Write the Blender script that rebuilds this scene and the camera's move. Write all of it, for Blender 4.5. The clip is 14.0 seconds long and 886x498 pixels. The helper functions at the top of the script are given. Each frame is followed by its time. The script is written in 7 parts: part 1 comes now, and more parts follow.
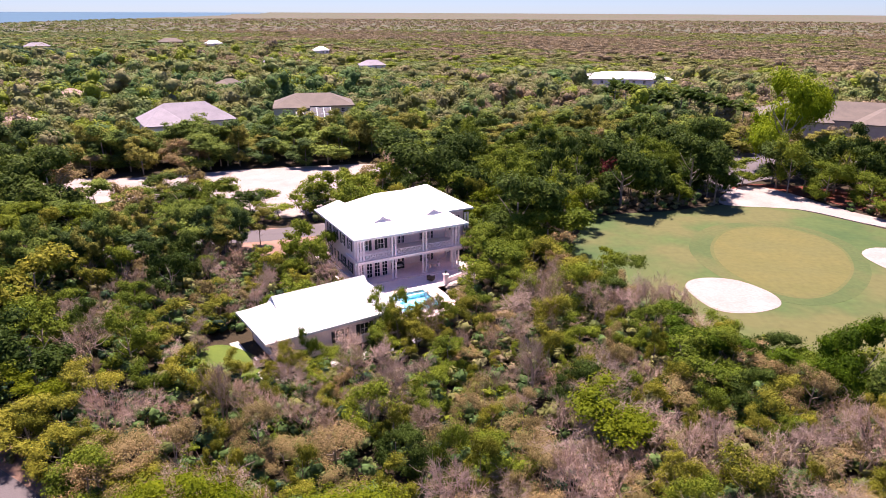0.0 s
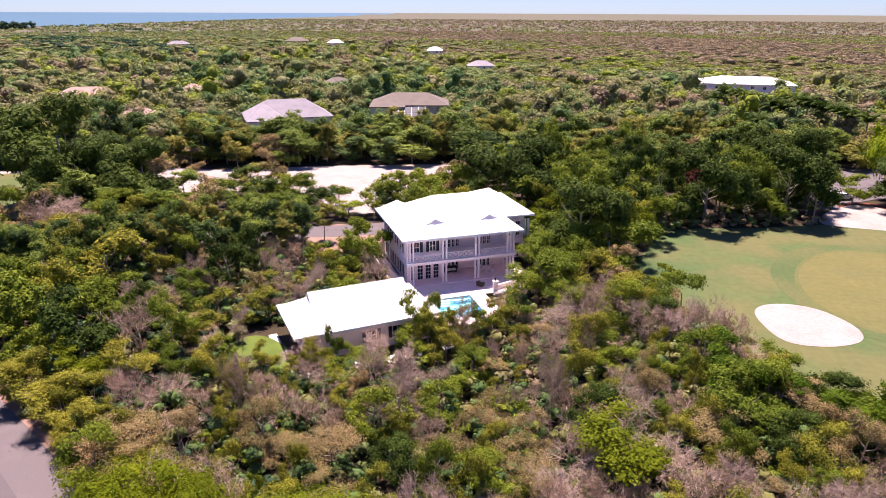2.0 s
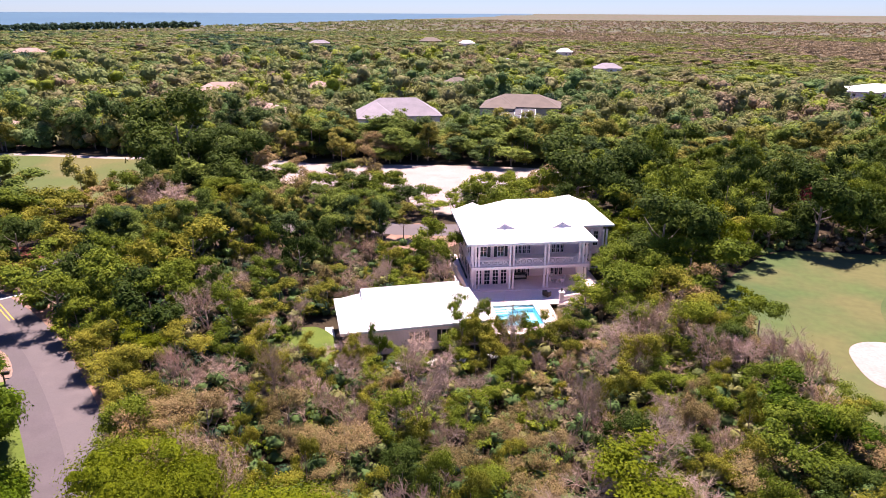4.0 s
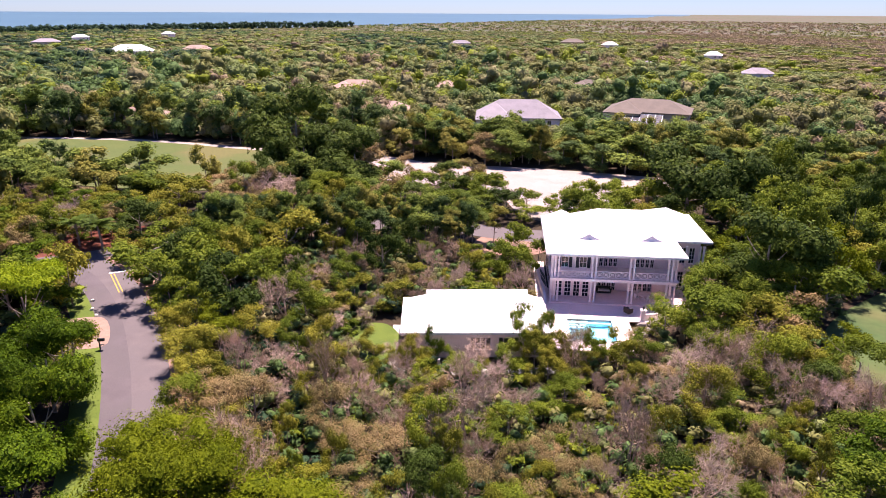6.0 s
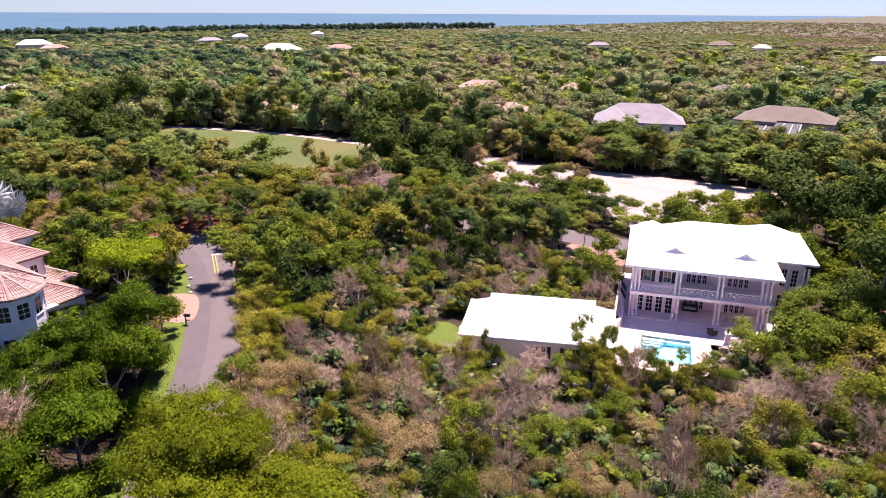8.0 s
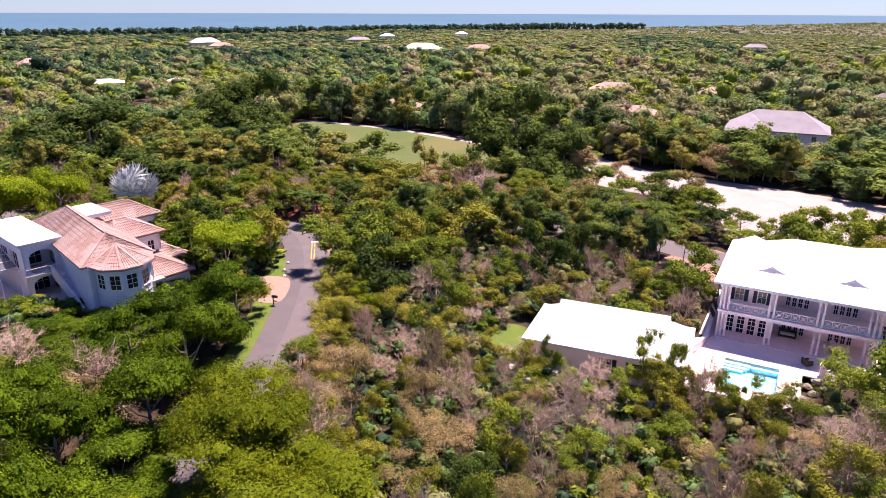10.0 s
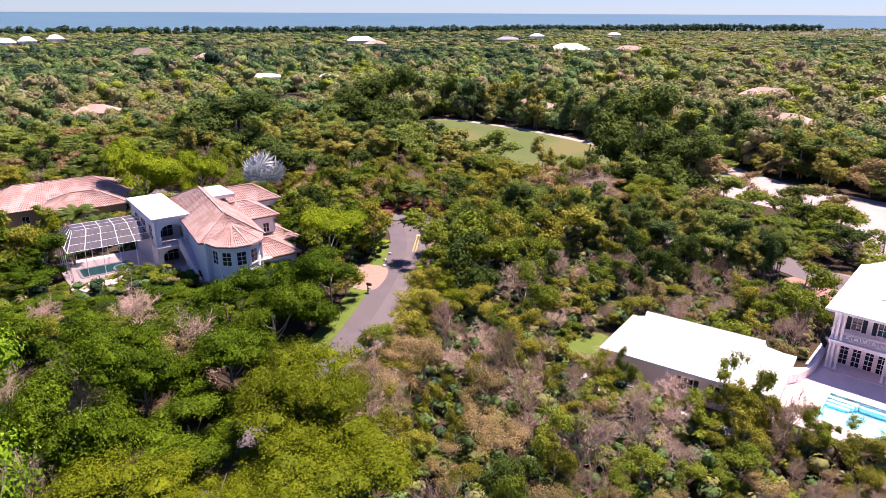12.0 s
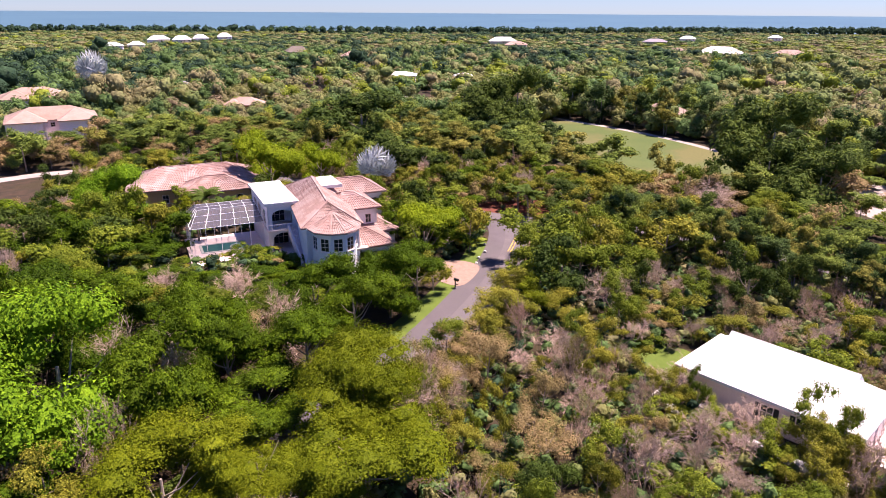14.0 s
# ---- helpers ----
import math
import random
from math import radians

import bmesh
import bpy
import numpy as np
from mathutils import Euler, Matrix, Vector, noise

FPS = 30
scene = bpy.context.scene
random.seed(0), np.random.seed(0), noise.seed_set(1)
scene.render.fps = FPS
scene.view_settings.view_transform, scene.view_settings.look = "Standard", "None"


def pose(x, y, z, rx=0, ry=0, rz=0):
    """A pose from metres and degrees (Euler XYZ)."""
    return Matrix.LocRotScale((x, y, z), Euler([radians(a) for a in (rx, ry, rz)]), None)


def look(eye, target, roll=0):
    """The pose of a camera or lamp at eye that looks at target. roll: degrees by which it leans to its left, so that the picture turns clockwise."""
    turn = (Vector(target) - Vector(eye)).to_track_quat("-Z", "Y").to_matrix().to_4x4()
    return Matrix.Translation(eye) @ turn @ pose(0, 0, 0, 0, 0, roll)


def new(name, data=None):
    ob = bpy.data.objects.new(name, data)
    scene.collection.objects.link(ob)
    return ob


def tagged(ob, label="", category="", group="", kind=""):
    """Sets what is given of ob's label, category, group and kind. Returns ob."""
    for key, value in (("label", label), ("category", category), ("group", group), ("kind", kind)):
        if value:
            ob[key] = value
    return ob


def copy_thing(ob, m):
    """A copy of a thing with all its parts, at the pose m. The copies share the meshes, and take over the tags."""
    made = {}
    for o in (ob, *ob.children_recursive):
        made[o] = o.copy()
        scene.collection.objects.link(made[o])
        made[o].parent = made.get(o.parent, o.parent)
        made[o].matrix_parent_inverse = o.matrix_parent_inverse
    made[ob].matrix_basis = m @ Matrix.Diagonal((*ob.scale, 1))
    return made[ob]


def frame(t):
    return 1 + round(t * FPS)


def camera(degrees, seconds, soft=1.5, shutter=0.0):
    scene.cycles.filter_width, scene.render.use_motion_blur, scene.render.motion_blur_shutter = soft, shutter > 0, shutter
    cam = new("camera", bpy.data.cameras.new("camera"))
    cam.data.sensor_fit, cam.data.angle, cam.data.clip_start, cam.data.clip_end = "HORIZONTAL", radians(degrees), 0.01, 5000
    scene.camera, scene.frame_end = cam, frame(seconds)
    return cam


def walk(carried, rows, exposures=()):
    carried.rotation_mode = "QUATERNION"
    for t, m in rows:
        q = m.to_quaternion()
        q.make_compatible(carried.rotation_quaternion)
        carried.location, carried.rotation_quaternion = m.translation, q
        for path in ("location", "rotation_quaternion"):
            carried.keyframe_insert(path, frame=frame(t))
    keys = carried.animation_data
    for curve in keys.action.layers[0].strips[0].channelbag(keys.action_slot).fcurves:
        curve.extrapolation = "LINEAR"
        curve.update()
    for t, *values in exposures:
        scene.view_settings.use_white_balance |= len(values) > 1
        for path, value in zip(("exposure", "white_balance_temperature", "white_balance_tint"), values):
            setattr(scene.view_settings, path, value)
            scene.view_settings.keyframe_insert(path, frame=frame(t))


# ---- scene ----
# camera: a slow level arc round the white house
PATH_ROWS = [
    (0, 2.757, 5.030, 36.257, -1.421, -19.522, 0.258),
    (0.5, 4.990, 5.501, 36.256, 1.043, -19.527, 0.249),
    (1, 7.139, 6.017, 36.261, 3.538, -19.526, 0.239),
    (1.5, 9.177, 6.602, 36.273, 6.084, -19.516, 0.239),
    (2, 11.117, 7.248, 36.289, 8.668, -19.510, 0.252),
    (2.5, 12.996, 7.921, 36.306, 11.268, -19.514, 0.275),
    (5, 21.789, 12.560, 36.295, 26.023, -19.494, 0.294),
    (5.5, 23.197, 13.643, 36.360, 28.988, -19.505, 0.316),
    (6, 24.559, 14.767, 36.375, 31.936, -19.512, 0.330),
    (6.5, 25.865, 15.961, 36.333, 34.894, -19.509, 0.316),
    (7, 27.139, 17.208, 36.261, 37.848, -19.497, 0.298),
    (7.5, 28.397, 18.446, 36.203, 40.742, -19.485, 0.291),
    (8, 29.631, 19.652, 36.172, 43.564, -19.476, 0.276),
    (10.5, 35.008, 26.156, 36.066, 58.721, -19.501, 0.203),
    (11, 35.739, 27.458, 36.034, 61.877, -19.518, 0.231),
    (11.5, 36.487, 28.743, 36.002, 64.991, -19.528, 0.251),
    (12, 37.211, 30.005, 35.961, 68.062, -19.527, 0.267),
    (12.5, 37.856, 31.266, 35.923, 71.097, -19.522, 0.284),
    (13, 38.433, 32.560, 35.916, 74.096, -19.520, 0.316),
    (13.5, 39.016, 33.919, 35.930, 77.059, -19.522, 0.356),
    (14, 39.642, 35.347, 35.944, 79.983, -19.530, 0.406),
]
cam = camera(66.76, 14.0, soft=0.8)


def aim(x, y, z, yaw, pitch, roll):
    a, b = radians(yaw), radians(pitch)
    way = Vector((-math.sin(a) * math.cos(b), math.cos(a) * math.cos(b), math.sin(b)))
    eye = Vector((x, y, z))
    return look(eye, eye + way * 50, roll)


walk(cam, [(t, aim(*r)) for t, *r in PATH_ROWS], [(0, 1.25, 7050, 31), (14, 1.25, 7050, 31)])

# light: high sun from behind the white house, clear sky
SUN_WAY = Vector((-0.10, 0.38, 0.92)).normalized()
sun = new("sun", bpy.data.lights.new("sun", "SUN"))
sun.data.energy, sun.data.angle, sun.data.color = 5.0, radians(0.6), (1.0, 0.96, 0.9)
sun.matrix_world = look(SUN_WAY * 400, (0, 0, 0))
world = bpy.data.worlds.new("sky")
scene.world = world
world.use_nodes = True
wn = world.node_tree.nodes
sky = wn.new("ShaderNodeTexSky")
sky.sky_type, sky.sun_disc = "NISHITA", False
sky.sun_elevation = math.asin(SUN_WAY.z)
sky.sun_rotation = math.atan2(SUN_WAY.x, SUN_WAY.y)
sky.air_density, sky.dust_density, sky.ozone_density = 1.0, 0.0, 3.0
tint = wn.new("ShaderNodeMix")
tint.data_type, tint.blend_type = "RGBA", "MULTIPLY"
tint.inputs["Factor"].default_value = 1.0
tint.inputs[7].default_value = (0.46, 0.67, 1.12, 1)
world.node_tree.links.new(sky.outputs[0], tint.inputs[6])
world.node_tree.links.new(tint.outputs[2], wn["Background"].inputs[0])
wn["Background"].inputs[1].default_value = 0.061


# ---- materials ----
def mat(name, base, second=None, rough=0.8, metal=0.0, scale=1.0, bump=0.0, fine=8.0, spec=0.3, obj=0.0, island=0.0, third=None, big=0.15, glass=False):
    """Two-scale noise between base and second colour, optional third colour in large patches, relief, and piece-by-piece change."""
    m = bpy.data.materials.new(name)
    m.use_nodes = True
    nt = m.node_tree
    n, l = nt.nodes, nt.links
    p = n["Principled BSDF"]
    p.inputs["Roughness"].default_value = rough
    p.inputs["Metallic"].default_value = metal
    p.inputs["Specular IOR Level"].default_value = spec
    geo = n.new("ShaderNodeNewGeometry")
    second = second or tuple(c * 0.8 for c in base)

    def noise_at(s, detail=4.0):
        q = n.new("ShaderNodeTexNoise")
        q.inputs["Scale"].default_value = s
        q.inputs["Detail"].default_value = detail
        l.new(geo.outputs["Position"], q.inputs["Vector"])
        return q.outputs["Fac"]

    def ramp(fac, lo, hi):
        q = n.new("ShaderNodeMapRange")
        q.inputs["From Min"].default_value, q.inputs["From Max"].default_value = lo, hi
        l.new(fac, q.inputs["Value"])
        return q.outputs["Result"]

    def mix(fac, a, b):
        q = n.new("ShaderNodeMix")
        q.data_type = "RGBA"
        l.new(fac, q.inputs["Factor"])
        for s, v in ((q.inputs[6], a), (q.inputs[7], b)):
            if isinstance(v, tuple):
                s.default_value = (*v, 1)
            else:
                l.new(v, s)
        return q.outputs[2]

    col = mix(ramp(noise_at(scale), 0.35, 0.65), base, second)
    if third:
        col = mix(ramp(noise_at(big, 3.0), 0.46, 0.6), col, third)
    grain = noise_at(fine, 3.0)
    hsv = n.new("ShaderNodeHueSaturation")
    val = ramp(grain, 0.2, 0.8)
    mr = n.new("ShaderNodeMapRange")
    mr.inputs["To Min"].default_value, mr.inputs["To Max"].default_value = 0.86, 1.14
    l.new(val, mr.inputs["Value"])
    l.new(mr.outputs["Result"], hsv.inputs["Value"])
    l.new(col, hsv.inputs["Color"])
    out = hsv.outputs["Color"]
    for amount, sock in ((obj, "o"), (island, "i")):
        if amount:
            src = n.new("ShaderNodeObjectInfo").outputs["Random"] if sock == "o" else geo.outputs["Random Per Island"]
            h2 = n.new("ShaderNodeHueSaturation")
            r2 = n.new("ShaderNodeMapRange")
            r2.inputs["To Min"].default_value, r2.inputs["To Max"].default_value = 1 - amount, 1 + amount
            l.new(src, r2.inputs["Value"])
            l.new(r2.outputs["Result"], h2.inputs["Value"])
            r3 = n.new("ShaderNodeMapRange")
            r3.inputs["To Min"].default_value, r3.inputs["To Max"].default_value = 0.5 + amount * 0.035, 0.5 - amount * 0.045
            l.new(src, r3.inputs["Value"])
            l.new(r3.outputs["Result"], h2.inputs["Hue"])
            l.new(out, h2.inputs["Color"])
            out = h2.outputs["Color"]
    l.new(out, p.inputs["Base Color"])
    if bump:
        b = n.new("ShaderNodeBump")
        b.inputs["Strength"].default_value, b.inputs["Distance"].default_value = 0.6, bump
        l.new(grain, b.inputs["Height"])
        l.new(b.outputs[0], p.inputs["Normal"])
    return m


def leaf_mat(name, base, second, third=None, big=0.16, leafy=7.0, island=0.3, obj=0.26, speckle=0.36):
    """Foliage: light passes through the leaves, each plant and each leaf a little different, with fine leafy relief."""
    m = mat(name, base, second, rough=0.55, scale=0.35, fine=2.5, spec=0.04, obj=obj, island=island, third=third, big=big)
    nt = m.node_tree
    n, l = nt.nodes, nt.links
    p = n["Principled BSDF"]
    geo = n["Geometry"]
    q = n.new("ShaderNodeTexNoise")
    q.inputs["Scale"].default_value, q.inputs["Detail"].default_value = leafy, 2.0
    l.new(geo.outputs["Position"], q.inputs["Vector"])
    bump = n.new("ShaderNodeBump")
    bump.inputs["Strength"].default_value, bump.inputs["Distance"].default_value = 0.45, 1.0 / leafy
    l.new(q.outputs["Fac"], bump.inputs["Height"])
    l.new(bump.outputs[0], p.inputs["Normal"])
    spread = n.new("ShaderNodeMapRange")
    spread.inputs["From Min"].default_value, spread.inputs["From Max"].default_value = 0.32, 0.68
    spread.inputs["To Min"].default_value, spread.inputs["To Max"].default_value = 1 - speckle, 1 + speckle
    l.new(q.outputs["Fac"], spread.inputs["Value"])
    shade = n.new("ShaderNodeHueSaturation")
    l.new(spread.outputs["Result"], shade.inputs["Value"])
    l.new(p.inputs["Base Color"].links[0].from_socket, shade.inputs["Color"])
    l.new(shade.outputs["Color"], p.inputs["Base Color"])
    tr = n.new("ShaderNodeBsdfTranslucent")
    mx = n.new("ShaderNodeMixShader")
    mx.inputs[0].default_value = 0.22
    l.new(shade.outputs["Color"], tr.inputs["Color"])
    l.new(bump.outputs[0], tr.inputs["Normal"])
    l.new(p.outputs[0], mx.inputs[1])
    l.new(tr.outputs[0], mx.inputs[2])
    l.new(mx.outputs[0], n["Material Output"].inputs[0])
    return m


def plain(name, base, rough=0.3, metal=0.0, spec=0.5):
    m = bpy.data.materials.new(name)
    m.use_nodes = True
    p = m.node_tree.nodes["Principled BSDF"]
    p.inputs["Base Color"].default_value = (*base, 1)
    p.inputs["Roughness"].default_value, p.inputs["Metallic"].default_value = rough, metal
    p.inputs["Specular IOR Level"].default_value = spec
    return m


M_LEAF = leaf_mat("leaf_green", (0.158, 0.205, 0.020), (0.106, 0.150, 0.015))
M_LUSH = leaf_mat("leaf_lush", (0.082, 0.144, 0.006), (0.044, 0.084, 0.005), obj=0.3)
M_BRIGHT = leaf_mat("leaf_bright", (0.158, 0.190, 0.008), (0.118, 0.150, 0.007), obj=0.12, island=0.2, speckle=0.22)
M_VIVID = leaf_mat("leaf_vivid", (0.225, 0.300, 0.012), (0.165, 0.235, 0.010), obj=0.08)
M_ROUND = leaf_mat("leaf_round", (0.140, 0.265, 0.011), (0.09, 0.185, 0.009), obj=0.08)
M_DARK = leaf_mat("leaf_dark", (0.068, 0.106, 0.018), (0.042, 0.072, 0.013))
M_OLIVE = leaf_mat("leaf_olive", (0.228, 0.226, 0.027), (0.168, 0.176, 0.021))
M_DRY = leaf_mat("leaf_dry", (0.310, 0.225, 0.105), (0.245, 0.190, 0.075))
# lighter, bluer copies of leaf green, dark and olive, with distance haze mixed in
M_HAZYWOOD = leaf_mat("hazy_wood_green", (0.172, 0.232, 0.042), (0.118, 0.170, 0.032))
M_HAZYWOODDARK = leaf_mat("hazy_wood_dark", (0.082, 0.132, 0.036), (0.052, 0.092, 0.026))
M_HAZYWOODOLIVE = leaf_mat("hazy_wood_olive", (0.255, 0.245, 0.050), (0.190, 0.192, 0.038))
M_SILVER = leaf_mat("leaf_silver", (0.496, 0.520, 0.528), (0.368, 0.400, 0.400))
M_PALM = leaf_mat("palm_leaf", (0.060, 0.100, 0.016), (0.040, 0.070, 0.012))
M_RED = leaf_mat("leaf_red", (0.17, 0.03, 0.03), (0.11, 0.02, 0.025))
# far foliage: distance haze is put into the base colours as extra blue
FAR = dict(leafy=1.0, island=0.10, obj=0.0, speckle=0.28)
M_HAZYLEAF = leaf_mat("hazy_leaf", (0.195, 0.238, 0.078), (0.145, 0.188, 0.062), third=(0.245, 0.215, 0.105), big=0.04, **FAR)
M_HAZYGREEN = leaf_mat("hazy_green", (0.110, 0.182, 0.056), (0.078, 0.136, 0.044), **FAR)
M_HAZYOLIVE = leaf_mat("hazy_olive", (0.225, 0.218, 0.076), (0.164, 0.172, 0.058), **FAR)
M_HAZYDARK = leaf_mat("hazy_dark", (0.042, 0.082, 0.042), (0.028, 0.056, 0.032), **FAR)
M_HAZYDRY = leaf_mat("hazy_dry", (0.285, 0.210, 0.130), (0.222, 0.172, 0.102), **FAR)
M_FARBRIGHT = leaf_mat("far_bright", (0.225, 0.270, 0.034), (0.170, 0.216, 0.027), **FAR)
M_TWIG = mat("bare_twig", (0.50, 0.365, 0.295), (0.37, 0.265, 0.21), scale=0.6, fine=4, obj=0.25)
M_BARK = mat("bark", (0.36, 0.29, 0.24), (0.20, 0.155, 0.125), scale=2.0, fine=14, bump=0.02)
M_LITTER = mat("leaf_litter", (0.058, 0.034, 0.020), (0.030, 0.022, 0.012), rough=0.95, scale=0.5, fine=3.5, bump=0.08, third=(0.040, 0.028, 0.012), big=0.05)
M_SCRUB = mat("scrub", (0.112, 0.108, 0.062), (0.086, 0.090, 0.052), rough=0.95, scale=0.05, fine=0.35, bump=1.2, third=(0.118, 0.094, 0.066), big=0.006)
M_WHITE = mat("white_paint", (0.93, 0.79, 0.785), (0.88, 0.74, 0.735), rough=0.6, scale=0.8, fine=5)
M_ROOFW = mat("white_roof", (0.74, 0.72, 0.72), (0.68, 0.66, 0.66), rough=0.55, scale=0.5, fine=3)
M_STUCCO = mat("stucco", (0.92, 0.73, 0.715), (0.87, 0.68, 0.665), rough=0.85, scale=0.7, fine=10, bump=0.01)
M_GREYWALL = mat("pale_grey_wall", (0.82, 0.80, 0.83), (0.76, 0.74, 0.77), rough=0.85, scale=0.6, fine=9, bump=0.01)
M_PEACH = mat("peach_wall", (0.52, 0.36, 0.22), (0.46, 0.31, 0.19), rough=0.85, scale=0.6, fine=9, bump=0.01)
M_TAN = mat("tan_wall", (0.58, 0.50, 0.42), (0.52, 0.44, 0.36), rough=0.85, scale=0.6, fine=9)
M_GLASS = plain("dark_glass", (0.015, 0.018, 0.022), 0.06)
M_SHUTTER = mat("dark_shutter", (0.025, 0.026, 0.030), (0.018, 0.018, 0.022), rough=0.45, scale=2, fine=12)
M_TILE = mat("clay_tile", (0.345, 0.215, 0.188), (0.285, 0.176, 0.152), rough=0.8, scale=0.9, fine=7, obj=0.12, bump=0.01, third=(0.39, 0.27, 0.243), big=0.5)
M_TILEFAR = mat("clay_tile_far", (0.357, 0.238, 0.196), (0.297, 0.196, 0.157), rough=0.8, scale=0.4, fine=3, obj=0.15)
M_SHINGLE = mat("grey_shingle", (0.281, 0.246, 0.272), (0.238, 0.212, 0.234), rough=0.85, scale=0.4, fine=4, obj=0.1)
M_BROWNROOF = mat("brown_roof", (0.162, 0.128, 0.106), (0.132, 0.106, 0.089), rough=0.85, scale=0.4, fine=4, obj=0.1)
M_PATIO = mat("pale_paving", (0.86, 0.68, 0.655), (0.80, 0.62, 0.595), rough=0.8, scale=0.9, fine=6, obj=0.07)
M_DECK = mat("pool_coping", (0.576, 0.544, 0.512), (0.528, 0.496, 0.464), rough=0.75, scale=1.2, fine=8)
M_POOLTILE = mat("pool_lining", (0.16, 0.62, 0.76), (0.12, 0.54, 0.72), rough=0.4, scale=1.2, fine=6)
M_POOLSTEP = mat("pool_step", (0.55, 0.78, 0.80), (0.48, 0.72, 0.76), rough=0.4, scale=1.2, fine=6)
M_TEALPOOL = mat("teal_pool_lining", (0.03, 0.14, 0.135), (0.025, 0.115, 0.11), rough=0.4, scale=1.2, fine=6)
M_ASPHALT = mat("asphalt_new", (0.116, 0.096, 0.102), (0.098, 0.081, 0.087), rough=0.9, scale=0.35, fine=9, bump=0.006, third=(0.104, 0.088, 0.092), big=0.2)
M_ASPHALT2 = mat("asphalt_old", (0.138, 0.114, 0.116), (0.116, 0.096, 0.099), rough=0.9, scale=0.5, fine=9, bump=0.006, third=(0.124, 0.104, 0.107), big=0.2)
M_PAVER = mat("brick_paving", (0.306, 0.200, 0.157), (0.264, 0.166, 0.128), rough=0.85, scale=1.2, fine=5, bump=0.01)
M_SAND = mat("white_sand", (0.37, 0.31, 0.285), (0.30, 0.245, 0.22), rough=0.95, scale=0.25, fine=2.5, bump=0.08, third=(0.34, 0.275, 0.25), big=0.12)
M_DIRT = mat("pink_dirt", (0.300, 0.180, 0.136), (0.225, 0.130, 0.094), rough=0.95, scale=0.4, fine=3, bump=0.05)
M_MULCH = mat("red_mulch", (0.176, 0.048, 0.028), (0.120, 0.036, 0.024), rough=0.95, scale=0.8, fine=6, bump=0.05)
M_FAIRWAY = mat("fairway_grass", (0.084, 0.108, 0.026), (0.066, 0.096, 0.022), rough=0.9, scale=0.09, fine=1.6, third=(0.120, 0.112, 0.036), big=0.045)
M_GREEN = mat("putting_grass", (0.135, 0.120, 0.036), (0.112, 0.108, 0.032), rough=0.9, scale=0.14, fine=1.2, third=(0.118, 0.112, 0.036), big=0.09)
M_APRON = mat("apron_grass", (0.074, 0.108, 0.030), (0.046, 0.086, 0.024), rough=0.9, scale=0.12, fine=0.9, third=(0.112, 0.110, 0.038), big=0.06)
M_COLLAR = mat("collar_grass", (0.074, 0.100, 0.030), (0.060, 0.090, 0.026), rough=0.9, scale=0.16, fine=1.5, third=(0.098, 0.104, 0.034), big=0.08)
M_FRINGE = mat("fringe_grass", (0.104, 0.110, 0.033), (0.086, 0.100, 0.029), rough=0.9, scale=0.16, fine=1.4, third=(0.112, 0.108, 0.035), big=0.1)
M_LAWN = mat("lawn_grass", (0.098, 0.138, 0.018), (0.072, 0.112, 0.014), rough=0.9, scale=0.3, fine=4, bump=0.03)
M_SEA = mat("sea", (0.070, 0.135, 0.155), (0.058, 0.118, 0.140), rough=0.35, scale=0.002, fine=0.05, spec=0.15)
M_ROCK = mat("boulder", (0.289, 0.246, 0.221), (0.204, 0.170, 0.153), rough=0.9, scale=1.5, fine=9, bump=0.03)
M_METALW = plain("white_metal", (0.78, 0.78, 0.80), 0.4)
M_BLACK = plain("black_paint", (0.02, 0.02, 0.022), 0.5)
M_YELLOW = mat("yellow_paint", (0.62, 0.36, 0.06), (0.52, 0.30, 0.06), scale=1.5, fine=9)
M_LINE = mat("white_line", (0.70, 0.68, 0.66), (0.60, 0.58, 0.56), scale=1.5, fine=9)
M_CUSHION = mat("outdoor_cushion", (0.62, 0.58, 0.54), (0.56, 0.52, 0.48), scale=3, fine=12)
M_WICKER = mat("dark_wicker", (0.045, 0.036, 0.032), (0.03, 0.025, 0.022), scale=4, fine=20)


def water_mat(name, tint):
    m = plain(name, tint, 0.04)
    p = m.node_tree.nodes["Principled BSDF"]
    p.inputs["Transmission Weight"].default_value = 1.0
    p.inputs["IOR"].default_value = 1.33
    n, l = m.node_tree.nodes, m.node_tree.links
    q, b, g = n.new("ShaderNodeTexNoise"), n.new("ShaderNodeBump"), n.new("ShaderNodeNewGeometry")
    q.inputs["Scale"].default_value = 2.2
    b.inputs["Strength"].default_value, b.inputs["Distance"].default_value = 0.4, 0.05
    l.new(g.outputs["Position"], q.inputs["Vector"])
    l.new(q.outputs["Fac"], b.inputs["Height"])
    l.new(b.outputs[0], p.inputs["Normal"])
    return m


def screen_mat(name):
    """Fine insect mesh: most light goes straight through."""
    m = plain(name, (0.085, 0.075, 0.095), 0.7)
    n, l = m.node_tree.nodes, m.node_tree.links
    t, x = n.new("ShaderNodeBsdfTransparent"), n.new("ShaderNodeMixShader")
    x.inputs[0].default_value = 0.7
    l.new(t.outputs[0], x.inputs[1])
    l.new(n["Principled BSDF"].outputs[0], x.inputs[2])
    l.new(x.outputs[0], n["Material Output"].inputs[0])
    return m


M_WATER = water_mat("pool_water", (0.75, 0.96, 1.0))
M_SCREEN = screen_mat("insect_screen")


